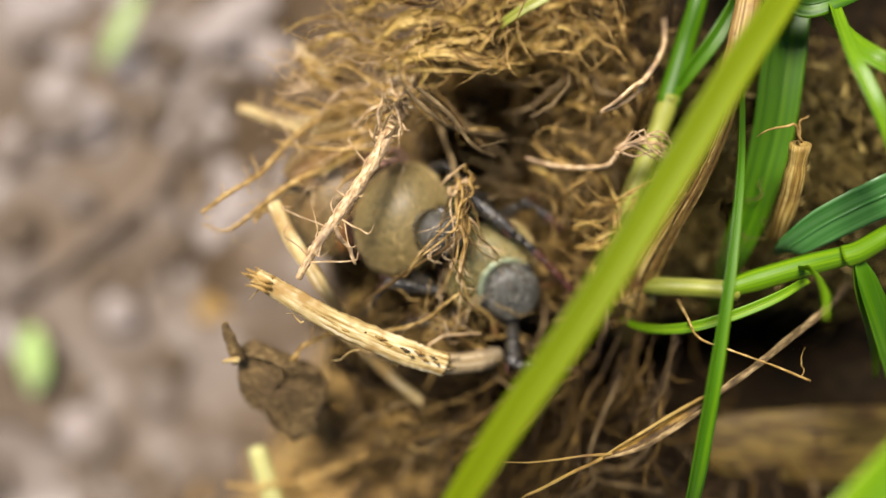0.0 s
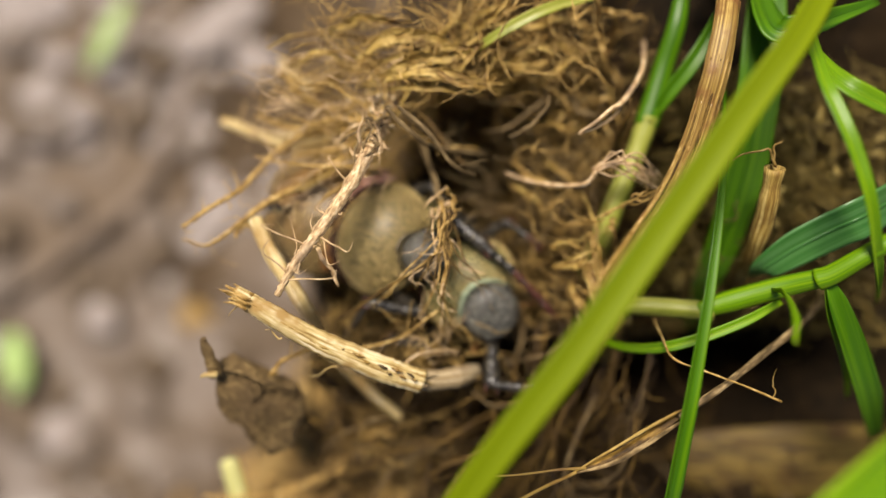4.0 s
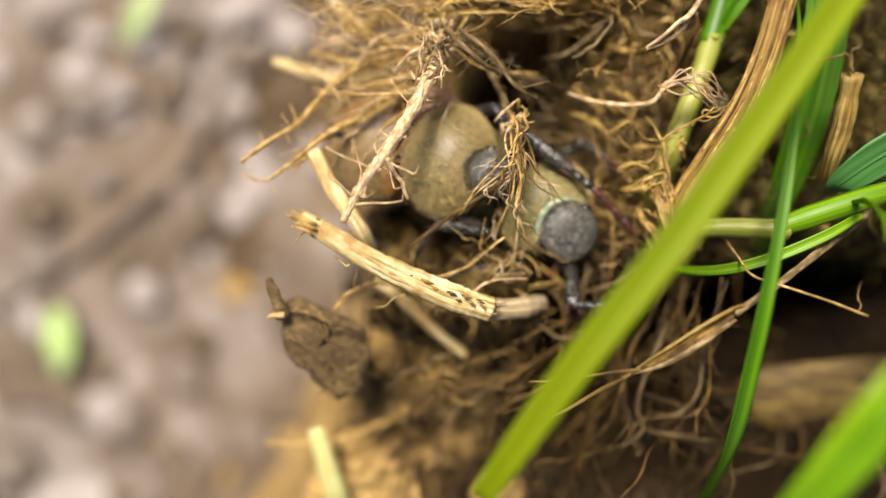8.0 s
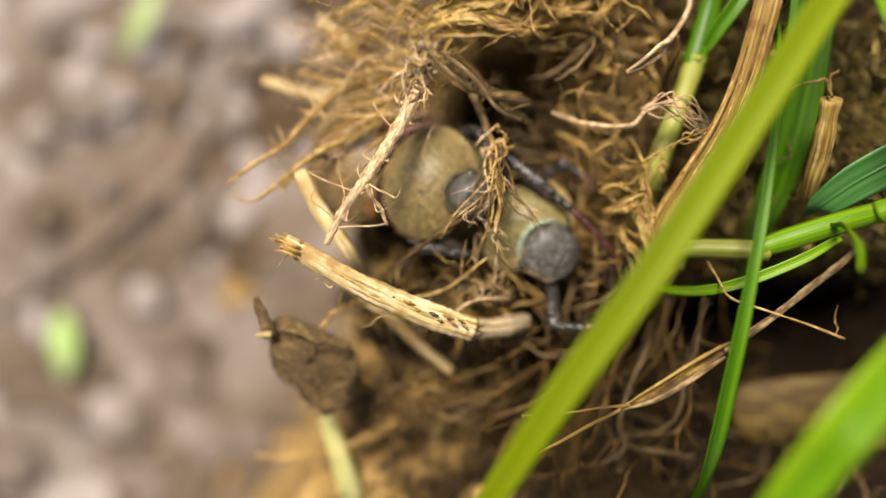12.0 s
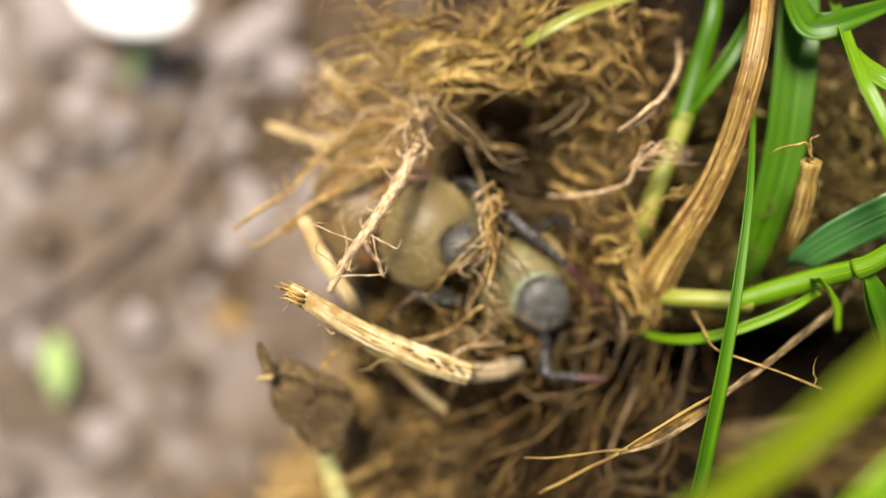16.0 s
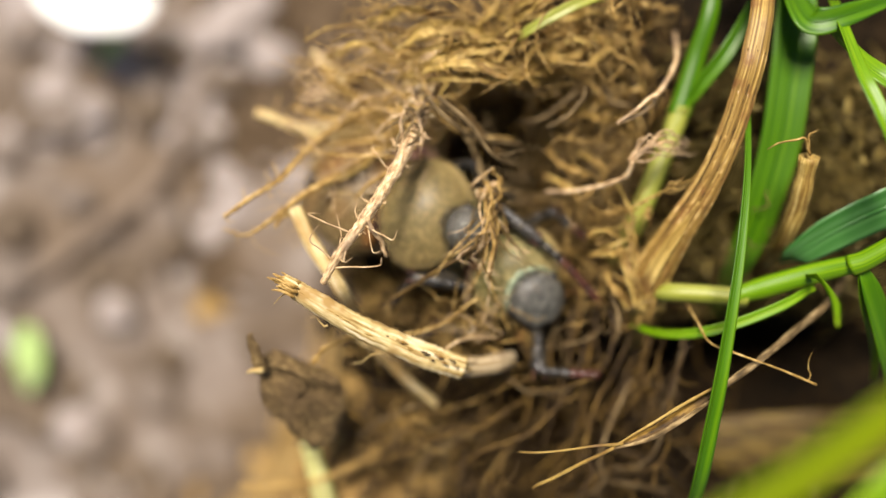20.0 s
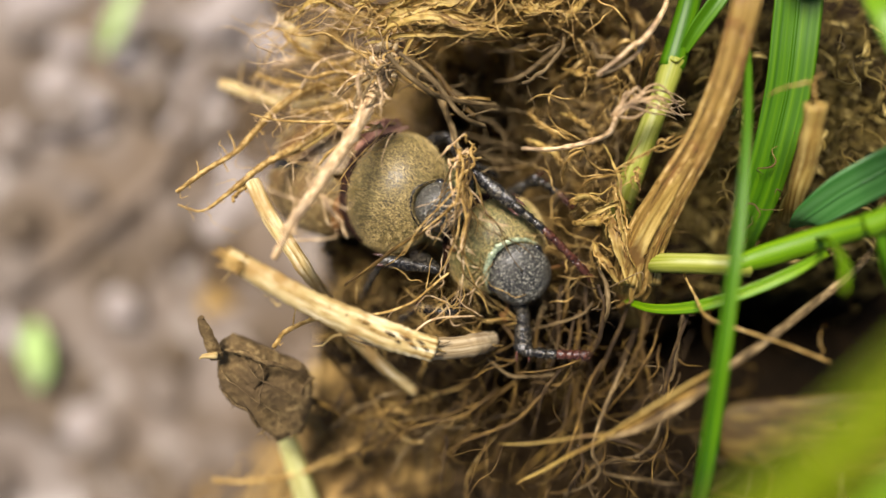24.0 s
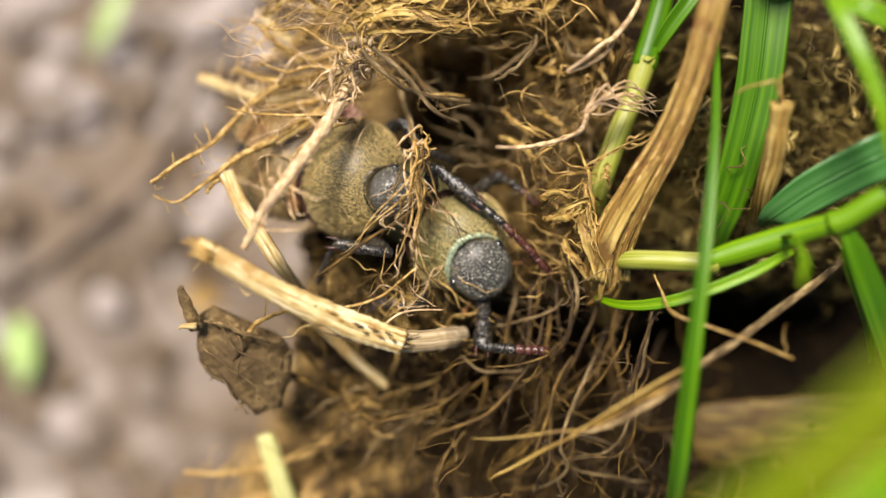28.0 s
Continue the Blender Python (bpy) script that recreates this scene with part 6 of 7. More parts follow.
fibre_mass("fine_roots", 700, (15, 34, -2, 16), (0.3, 0.9), 1.4, (1, 4), (0.03, 0.10), LITTER, "brown dry litter of fibres between the grass", 305, lift=(0.3, 2.5), curl=1.5)
fibre_mass("fine_roots", 420, (17, 30, 2, 16), (0.7, 0.7), 2.0, (1.0, 3.0), (0.03, 0.09), LITTER, "curled olive-brown moss strands between the stems", 308, lift=(1.0, 4.0), curl=4.5)
fibre_mass("fine_roots", 300, (-3, 10, -2, 12), (0.8, -0.5), 0.9, (1.5, 5), (0.03, 0.08), SHADED_ROOT, "fine roots in the hollow round the beetles, coloured dark for shade", 306, lift=(0.2, 1.8))
fibre_mass("fine_roots", 200, (-7, 5, -3.5, 3.0), (0.7, -0.4), 0.8, (1.5, 5), (0.03, 0.09), GOLD_ROOT, "golden fine roots under the straw by the beetles", 309, lift=(1.0, 4.0))
fibre_mass("fine_roots", 280, (-11, 2, 8, 18), (-0.7, 0.5), 0.8, (2, 6), (0.03, 0.1), GOLD_ROOT, "haze of fine golden rootlets at the clod's upper edge", 313, lift=(1.5, 5.5))
fibre_mass("fine_roots", 170, (-9, 4, 9, 17), (-0.4, 0.9), 1.6, (1.5, 4), (0.025, 0.07), PALE_ROOT, "pale curled rootlets matted at the clod's top", 314, lift=(2.0, 6.0), curl=2.5)
fibre_mass("fine_roots", 160, (-1, 15, -15, -3), (-0.5, -0.85), 0.7, (2, 6), (0.02, 0.05), SHADED_ROOT, "hair-thin rootlets hanging down the clod's side, coloured dark for shade", 315, lift=(1.5, 5.0), curl=1.2)
fibre_mass("fine_roots", 150, (5, 15, -3, 12), (-0.3, 0.9), 1.2, (1.5, 4), (0.025, 0.06), GREY_ROOT, "dusty fine rootlets between beetles and stems", 316, lift=(1.5, 4.5), curl=1.5)
fibre_mass("fine_roots", 330, (-12, -3, 4, 16), (-0.9, -0.1), 0.7, (2, 6), (0.03, 0.08), GOLD_ROOT, "fringe of golden roots along the clod's edge", 307, lift=(1.0, 4.5))

fibre_mass("fine_roots", 380, (-10, 16, 4, 18), (-0.6, 0.6), 1.3, (1.5, 4.5), (0.012, 0.035), GOLD_ROOT, "hair-thin golden rootlets over the clod's top", 317, lift=(1.5, 6.5), curl=1.6)
fibre_mass("fine_roots", 380, (-4, 18, -16, 2), (-0.5, -0.8), 0.8, (1.5, 5), (0.012, 0.035), BROWN_ROOT, "hair-thin brown rootlets on the clod's lower side", 318, lift=(1.5, 6.0), curl=1.4)
fibre_mass("fine_roots", 240, (-2, 14, 13, 21), (-0.8, 0.3), 1.0, (2, 5), (0.05, 0.16), GOLD_ROOT, "thick golden mat of dead grass roots at the clod's upper edge", 319, lift=(3.0, 7.5), curl=1.2)
fibre_mass("fine_roots", 260, (6, 14, -1, 8), (-0.2, 0.9), 0.9, (1.5, 4), (0.02, 0.06), BROWN_ROOT, "brown shredded fibres round the dry stem's base", 320, lift=(2.0, 6.5), curl=1.0)


def tangle(count, box, heading, spreadout, length, radius, material, label, seed, curl=0.35):
    """Fine crooked fibres caught loosely in the space of a box, over hollows as well."""
    s, r = Shape(), random.Random(seed)
    for _ in range(count):
        p = np.array([r.uniform(a, b) for a, b in box])
        a = math.atan2(heading[1], heading[0]) + r.gauss(0, spreadout)
        l, climb, pts = r.uniform(*length), r.gauss(0, 0.35), []
        for _ in range(7):
            pts.append(tuple(p))
            p = p + np.array((math.cos(a), math.sin(a), climb)) * l / 7
            a += r.gauss(0, curl)
            climb = 0.7 * climb + r.gauss(0, 0.22)
        rad = radius[0] + (radius[1] - radius[0]) * r.random() ** 2.0
        tube(pts, [rad * 0.5, rad, rad * 0.8, rad * 0.2], sides=4, n=13, lump=0.15, seed=r.randrange(9999), shape=s)
    solo("fine_roots", s, material, label, "roots", kind="stuff", origin=(0, 0, 36))


tangle(90, ((4.5, 12.0), (4.5, 11.0), (38.0, 42.5)), (-0.6, 0.7), 1.4, (1.5, 4.5), (0.015, 0.06), GREY_ROOT, "dusty grey rootlets hanging across the dark hollow", 410)
tangle(110, ((8.0, 13.5), (-1.0, 10.0), (41.0, 45.0)), (-0.4, 0.9), 1.0, (1.2, 3.6), (0.015, 0.06), GOLD_ROOT, "golden rootlets tangled beside the dry stem", 411)
tangle(210, ((-5.0, 12.0), (12.5, 18.5), (43.5, 47.0)), (-0.9, 0.3), 0.9, (1.5, 4.5), (0.012, 0.055), GOLD_ROOT, "fine golden fibres over the dead grass at the clod's top", 412)
tangle(90, ((-8.0, 0.0), (6.5, 15.0), (41.0, 45.5)), (-0.9, -0.1), 0.7, (1.5, 4.5), (0.012, 0.05), PALE_ROOT, "pale fine rootlets fraying out over the clod's edge", 413)
tangle(300, ((16.5, 28.0), (1.5, 15.5), (40.0, 44.6)), (0.5, 0.8), 2.0, (1.0, 3.2), (0.02, 0.07), LITTER, "curled pale moss and dry strands between the grass", 414, curl=0.75)
tangle(60, ((-4.0, 6.5), (-3.2, 1.5), (40.5, 44.3)), (0.8, -0.5), 0.9, (1.2, 4.0), (0.012, 0.05), GOLD_ROOT, "fine golden rootlets round the beetles' legs", 415)
tangle(70, ((4.0, 16.0), (-12.0, -3.0), (40.5, 44.5)), (-0.5, -0.85), 0.5, (2.5, 6.0), (0.015, 0.06), BROWN_ROOT, "long thin brown rootlets hanging down the clod's side", 416)


def build_litter():
    """Curled dry scraps among the stems."""
    s = Shape()
    r = random.Random(88)
    for k in range(170):
        x, y = r.uniform(17, 30), r.uniform(1, 15)
        h = surface(x, y) + r.uniform(0.3, 6.6)
        l, a = r.uniform(0.5, 1.6), r.uniform(0, 6.28)
        d = np.array((math.cos(a), math.sin(a), r.uniform(-0.6, 0.6)))
        p = np.array((x, y, h))
        blade([p, p + d * l * 0.5 + np.array((r.uniform(-0.4, 0.4), r.uniform(-0.4, 0.4), 0.4)), p + d * l], [0.15, r.uniform(0.25, 0.7), 0.08], up=(r.uniform(-1, 1), r.uniform(-1, 1), 0.8), fold=r.uniform(0.2, 0.9), thick=0.06, n=8, across=4, ribs=0, twist=r.uniform(-2, 2), shape=s)
    solo("dry_litter", s, LITTER, "heap of curled dry plant scraps between the stems", "litter", kind="stuff", origin=(22, 8, 36))


build_litter()


def loose_roots(count, area, heading, spreadout, length, radius, materials, label, seed, lift):
    """Single roots that arch out of the clod."""
    r = random.Random(seed)
    for k in range(count):
        x, y = r.uniform(area[0], area[1]), r.uniform(area[2], area[3])
        a = math.atan2(heading[1], heading[0]) + r.gauss(0, spreadout)
        l, up, pts = r.uniform(*length), r.uniform(*lift), []
        base = surface(x, y)
        for i in range(6):
            pts.append((x, y, max(surface(x, y) - 0.3, base - 0.5 + up * math.sin(math.pi * (i + 0.2) / 6) - 0.25 * i)))
            x, y = x + l / 6 * math.cos(a), y + l / 6 * math.sin(a)
            a += r.gauss(0, 0.28)
        rad = r.uniform(*radius)
        t = thing("root", pts[0], label, "root", "roots")
        m = r.choice(materials)
        part("strand", tube(pts, [rad, rad, rad * 0.8, rad * 0.35], sides=7, n=26, wobble=0.12, lump=0.12, seed=seed + k), m, t)
        for _ in range(r.randrange(1, 4)):
            j = r.randrange(1, 5)
            p, d = np.array(pts[j]), np.array((r.uniform(-1, 1), r.uniform(-1, 1), r.uniform(-0.3, 0.6)))
            part("rootlet", tube([p, p + d * 0.5, p + d * 1.1 + np.array((0.2, 0.1, -0.1))], [rad * 0.5, rad * 0.4, 0.02], sides=5, n=8, wobble=0.1, seed=k), m, t)


for k, (pts, rad) in enumerate((
    ([(-6.64, 13.99, 43.00), (-5.57, 13.03, 42.60), (-4.30, 12.65, 41.60), (-2.55, 12.73, 40.00)], 0.15), ([(-8.06, 16.39, 38.00), (-7.09, 15.39, 38.00), (-5.31, 14.25, 38.00), (-3.18, 13.88, 38.00)], 0.26), ([(-4.08, 15.70, 41.00), (-2.41, 14.95, 41.00), (-0.86, 14.75, 40.00), (0.70, 15.26, 38.00)], 0.4),
    ([(-8.52, 13.35, 38.00), (-6.34, 13.83, 38.00), (-4.25, 14.07, 38.00), (-2.61, 14.12, 37.00)], 0.28), ([(-5.82, 14.08, 39.00), (-4.60, 14.76, 39.00), (-3.39, 15.55, 39.00), (-1.42, 15.98, 38.00)], 0.36), ([(-8.75, 11.16, 40.40), (-8.02, 10.62, 40.60), (-6.16, 10.41, 40.60), (-3.91, 11.05, 40.00)], 0.2), ([(-8.26, 12.87, 41.00), (-7.42, 13.73, 41.00), (-6.50, 13.62, 40.60), (-4.93, 12.74, 40.00)], 0.06),
    ([(-5.63, 9.30, 41.50), (-4.25, 9.28, 41.80), (-2.91, 9.53, 42.00), (-1.99, 10.09, 41.60)], 0.08), ([(-7.66, 9.71, 42.00), (-6.79, 10.00, 42.20), (-5.86, 10.68, 42.00)], 0.07), ([(0.11, 12.02, 46.40), (1.88, 10.51, 46.60), (3.33, 8.83, 46.20), (4.51, 8.42, 45.00)], 0.13), ([(-0.46, 11.83, 46.60), (0.98, 10.45, 46.20), (2.70, 9.93, 45.00), (5.16, 9.82, 43.00)], 0.16),
    ([(6.46, 10.67, 45.00), (7.32, 11.03, 45.40), (8.19, 11.87, 45.60), (8.69, 13.05, 45.00)], 0.12), ([(4.86, 13.29, 41.00), (6.16, 13.35, 41.40), (7.78, 13.82, 41.40)], 0.1),
)):
    root(pts, [rad * 0.8, rad, rad * 0.9, rad * 0.8], (GOLD_ROOT, STRAW, GOLD_ROOT, PALE_ROOT)[k % 4] if k < 9 else GREY_ROOT, "golden root stub sticking out of the clod's edge" if k < 9 else "dusty grey-brown root over the dark hollow", 160 + k, hairs_n=3, wobble=0.1, lump=0.12)
for k, (pts, rad) in enumerate((
    ([(10.71, 0.85, 44.40), (10.98, -0.21, 44.60), (11.06, -1.77, 44.20), (10.66, -3.53, 42.50)], 0.13), ([(9.01, -0.25, 41.60), (8.80, -1.36, 42.00), (8.40, -3.03, 41.60), (8.38, -4.57, 40.00)], 0.14), ([(9.46, 0.57, 41.80), (9.16, -1.02, 42.20), (8.77, -3.23, 41.80)], 0.1),
    ([(8.02, -0.13, 41.00), (7.76, -1.75, 41.40), (7.65, -3.82, 40.60)], 0.12), ([(10.21, -0.06, 42.00), (10.22, -1.64, 42.40), (10.61, -3.66, 41.60), (10.73, -5.89, 40.00)], 0.1), ([(10.12, -3.89, 41.40), (9.82, -5.90, 41.80), (10.07, -8.22, 41.00), (9.88, -10.54, 39.00)], 0.14), ([(10.45, -0.95, 43.00), (9.60, -1.88, 43.20), (8.56, -2.24, 42.80), (6.71, -2.60, 42.00)], 0.07),
    ([(12.82, -1.01, 42.00), (11.70, -3.59, 42.00), (10.81, -5.61, 41.60), (9.93, -7.70, 41.00)], 0.1), ([(14.00, -1.08, 41.00), (13.50, -3.66, 41.40), (14.19, -6.34, 41.00), (14.92, -7.87, 40.00)], 0.12), ([(14.23, -5.86, 43.50), (13.96, -8.06, 43.40), (13.12, -9.42, 43.00), (11.73, -9.97, 42.00), (10.60, -10.65, 41.00)], 0.1), ([(9.38, -8.58, 44.60), (9.72, -9.69, 44.40), (9.23, -10.74, 44.00), (9.01, -12.32, 42.00)], 0.1),
    ([(5.58, -2.35, 42.00), (6.37, -3.58, 42.40), (6.27, -6.30, 41.60), (5.37, -8.98, 40.00)], 0.12), ([(4.61, -4.24, 42.40), (6.21, -5.15, 42.60), (8.14, -5.17, 42.40), (9.59, -4.74, 41.00)], 0.08), ([(11.41, -8.75, 42.00), (13.65, -9.37, 42.00), (16.17, -10.91, 41.00), (18.07, -12.84, 39.00)], 0.12),
)):
    root(pts, [rad * 0.8, rad, rad * 0.85, rad * 0.6], (GREY_ROOT, SHADED_ROOT, BROWN_ROOT)[k % 3], "grey-brown root hanging in the shade below the beetle", 190 + k, hairs_n=3, wobble=0.12, lump=0.16)
loose_roots(40, (-8, 5, 9, 17), (-0.6, 0.4), 1.3, (2, 5), (0.05, 0.13), (GOLD_ROOT, PALE_ROOT, GOLD_ROOT, GREY_ROOT), "wiry golden rootlet in the mat at the clod's top", 1200, (2.0, 5.5))
loose_roots(34, (0, 15, -12, -3), (-0.6, -0.8), 0.45, (4, 10), (0.07, 0.16), (GOLD_ROOT, BROWN_ROOT, SHADED_ROOT, BROWN_ROOT), "wiry root arching down the clod's lower side", 900, (1.0, 4.5))
loose_roots(26, (-6, 14, 10, 16), (-0.9, -0.2), 0.8, (3, 7), (0.08, 0.2), (GOLD_ROOT, GOLD_ROOT, BROWN_ROOT), "golden root matted on the clod's upper side", 950, (1.5, 4.0))
loose_roots(26, (7, 14, -1, 10), (-0.2, 1.0), 0.8, (2, 5), (0.07, 0.18), (GOLD_ROOT, DRY_STEM, GOLD_ROOT), "golden fibre tangled by the stem base", 1000, (1.5, 4.0))
loose_roots(16, (15, 27, -12, -1), (-0.7, -0.5), 0.7, (4, 9), (0.06, 0.14), (BROWN_ROOT, GREY_ROOT), "dark wiry root in the shade below the stems", 1050, (2.0, 6.0))
loose_roots(18, (-8, -3, 5, 14), (-1.0, -0.1), 0.5, (3, 6), (0.06, 0.14), (GOLD_ROOT, PALE_ROOT), "pale root tip sticking out at the clod's edge", 1100, (1.0, 5.0))
# An added white sheet stands in for a bright blob of unknown source.
petal = solo("petal", blade([(-42.05, 31.20, 6.00), (-38.61, 28.61, 7.00), (-35.26, 27.22, 8.00), (-31.58, 27.33, 7.00), (-29.95, 29.47, 5.00)], [2.0, 5.0, 6.2, 5.0, 2.0], fold=0.2, thick=0.3, n=20), WHITE_BLOB, "added white sheet for a bright blob over the soil", "petal", origin=(-35.26, 27.22, 8.00))

# ---- what moves ----
def motions():
    walk(back_beetle, [
        (0, plan(-0.820, 5.130, 41.000, 0.00, 0.00, 0.00)),
        (1, plan(-0.790, 4.940, 41.000, 0.00, 0.00, 0.00)),
        (2, plan(-0.770, 5.050, 41.000, 0.00, 0.00, 0.00)),
        (3, plan(-0.300, 4.930, 41.000, 0.00, 0.00, 0.00)),
        (3.5, plan(-0.570, 4.840, 41.000, 0.00, 0.00, 0.00)),
        (5.5, plan(-0.640, 5.020, 41.000, 0.00, 0.00, 0.00)),
        (6, plan(-0.570, 5.050, 41.000, 0.00, 0.00, 0.00)),
        (8, plan(-0.400, 5.420, 41.000, 0.00, 0.00, 0.00)),
        (11, plan(-0.570, 5.200, 41.000, 0.00, 0.00, 0.00)),
        (12.5, plan(-0.670, 5.280, 41.000, 0.00, 0.00, 0.00)),
        (14.5, plan(-0.970, 5.280, 41.000, 0.00, 0.00, 0.00)),
        (15, plan(-0.810, 5.080, 41.000, 0.00, 0.00, 0.00)),
        (17, plan(-0.890, 5.100, 41.000, 0.00, 0.00, 0.00)),
        (19, plan(-1.060, 5.220, 41.000, 0.00, 0.00, 0.00)),
        (20, plan(-0.350, 5.700, 41.000, 0.00, 0.00, 0.00)),
        (21, plan(-0.490, 5.640, 41.000, 0.00, 0.00, 0.00)),
        (22, plan(0.030, 5.460, 41.000, 0.00, 0.00, 0.00)),
        (25, plan(-0.400, 5.260, 41.000, 0.00, 0.00, 0.00)),
        (26, plan(-0.410, 5.420, 41.000, 0.00, 0.00, 0.00)),
        (27, plan(-0.610, 5.730, 41.000, 0.00, 0.00, 0.00)),
        (28, plan(-1.300, 5.800, 41.000, 0.00, 0.00, 0.00)),
    ])
    walk(front_beetle, [
        (0, plan(4.290, 1.710, 41.000, 0.00, 0.00, 0.00)),
        (1, plan(4.430, 1.610, 41.000, 0.00, 0.00, 0.00)),
        (2, plan(4.440, 1.490, 41.000, 0.00, 0.00, 0.00)),
        (3, plan(4.890, 1.250, 41.000, 0.00, 0.00, 0.00)),
        (3.5, plan(4.360, 1.390, 41.000, 0.00, 0.00, 0.00)),
        (5.5, plan(4.570, 1.690, 41.000, 0.00, 0.00, 0.00)),
        (6, plan(4.760, 1.480, 41.000, 0.00, 0.00, 0.00)),
        (8, plan(5.100, 2.050, 41.000, 0.00, 0.00, 0.00)),
        (11, plan(4.940, 2.070, 41.000, 0.00, 0.00, 0.00)),
        (12.5, plan(4.990, 1.840, 41.000, 0.00, 0.00, 0.00)),
        (14.5, plan(4.770, 1.670, 41.000, 0.00, 0.00, 0.00)),
        (15, plan(4.910, 1.640, 41.000, 0.00, 0.00, 0.00)),
        (17, plan(5.030, 1.670, 41.000, 0.00, 0.00, 0.00)),
        (19, plan(5.000, 1.600, 41.000, 0.00, 0.00, 0.00)),
        (20, plan(4.970, 1.570, 41.000, 0.00, 0.00, 0.00)),
        (21, plan(4.270, 1.850, 41.000, 0.00, 0.00, 0.00)),
        (22, plan(4.430, 1.960, 41.000, 0.00, 0.00, 0.00)),
        (25, plan(5.280, 1.460, 41.000, 0.00, 0.00, 0.00)),
        (26, plan(5.460, 1.700, 41.000, 0.00, 0.00, 0.00)),
        (27, plan(5.790, 2.300, 41.000, 0.00, 0.00, 0.00)),
        (28, plan(4.520, 1.580, 41.000, 0.00, 0.00, 0.00)),
    ])
    walk(tuft, [
        (0, plan(3.140, 6.770, 45.000, 0.00, 0.00, 0.00)),
        (1, plan(3.260, 6.590, 45.000, 0.00, 0.00, 0.00)),
        (2, plan(3.250, 6.620, 45.000, 0.00, 0.00, 0.00)),
        (3, plan(3.700, 6.420, 45.000, 0.00, 0.00, 0.00)),
        (3.5, plan(3.320, 6.460, 45.000, 0.00, 0.00, 0.00)),
        (5.5, plan(3.340, 6.780, 45.000, 0.00, 0.00, 0.00)),
        (6, plan(3.410, 6.580, 45.000, 0.00, 0.00, 0.00)),
        (8, plan(3.740, 7.140, 45.000, 0.00, 0.00, 0.00)),
        (11, plan(3.640, 7.040, 45.000, 0.00, 0.00, 0.00)),
        (12.5, plan(3.540, 6.970, 45.000, 0.00, 0.00, 0.00)),
        (14.5, plan(3.300, 6.850, 45.000, 0.00, 0.00, 0.00)),
        (15, plan(3.450, 6.720, 45.000, 0.00, 0.00, 0.00)),
        (17, plan(3.490, 6.780, 45.000, 0.00, 0.00, 0.00)),
        (19, plan(3.410, 6.850, 45.000, 0.00, 0.00, 0.00)),
        (20, plan(3.680, 7.060, 45.000, 0.00, 0.00, 0.00)),
        (21, plan(3.260, 7.180, 45.000, 0.00, 0.00, 0.00)),
        (22, plan(3.630, 7.110, 45.000, 0.00, 0.00, 0.00)),
        (25, plan(3.830, 6.760, 45.000, 0.00, 0.00, 0.00)),
        (26, plan(3.850, 6.940, 45.000, 0.00, 0.00, 0.00)),
        (27, plan(3.960, 7.380, 45.000, 0.00, 0.00, 0.00)),
        (28, plan(2.950, 7.020, 45.000, 0.00, 0.00, 0.00)),
    ])
    walk(hook_root, [
        (0, plan(-3.960, 4.280, 48.800, 0.00, 0.00, 0.00)),
        (1, plan(-3.880, 4.010, 48.800, 0.00, 0.00, 0.00)),
        (2, plan(-3.890, 4.210, 48.800, 0.00, 0.00, 0.00)),
        (3, plan(-3.440, 4.050, 48.800, 0.00, 0.00, 0.00)),
        (3.5, plan(-3.670, 3.980, 48.800, 0.00, 0.00, 0.00)),
        (5.5, plan(-3.800, 4.310, 48.800, 0.00, 0.00, 0.00)),
        (6, plan(-3.830, 4.160, 48.800, 0.00, 0.00, 0.00)),
        (8, plan(-3.540, 4.680, 48.800, 0.00, 0.00, 0.00)),
        (11, plan(-3.610, 4.450, 48.800, 0.00, 0.00, 0.00)),
        (12.5, plan(-3.810, 4.540, 48.800, 0.00, 0.00, 0.00)),
        (14.5, plan(-4.100, 4.470, 48.800, 0.00, 0.00, 0.00)),
        (15, plan(-3.940, 4.250, 48.800, 0.00, 0.00, 0.00)),
        (17, plan(-3.980, 4.340, 48.800, 0.00, 0.00, 0.00)),
        (19, plan(-4.120, 4.530, 48.800, 0.00, 0.00, 0.00)),
        (20, plan(-3.520, 4.980, 48.800, 0.00, 0.00, 0.00)),
        (21, plan(-3.660, 4.960, 48.800, 0.00, 0.00, 0.00)),
        (22, plan(-3.100, 4.700, 48.800, 0.00, 0.00, 0.00)),
        (25, plan(-3.540, 4.510, 48.800, 0.00, 0.00, 0.00)),
        (26, plan(-3.640, 4.630, 48.800, 0.00, 0.00, 0.00)),
        (27, plan(-3.790, 4.910, 48.800, 0.00, 0.00, 0.00)),
        (28, plan(-4.510, 4.950, 48.800, 0.00, 0.00, 0.00)),
    ])
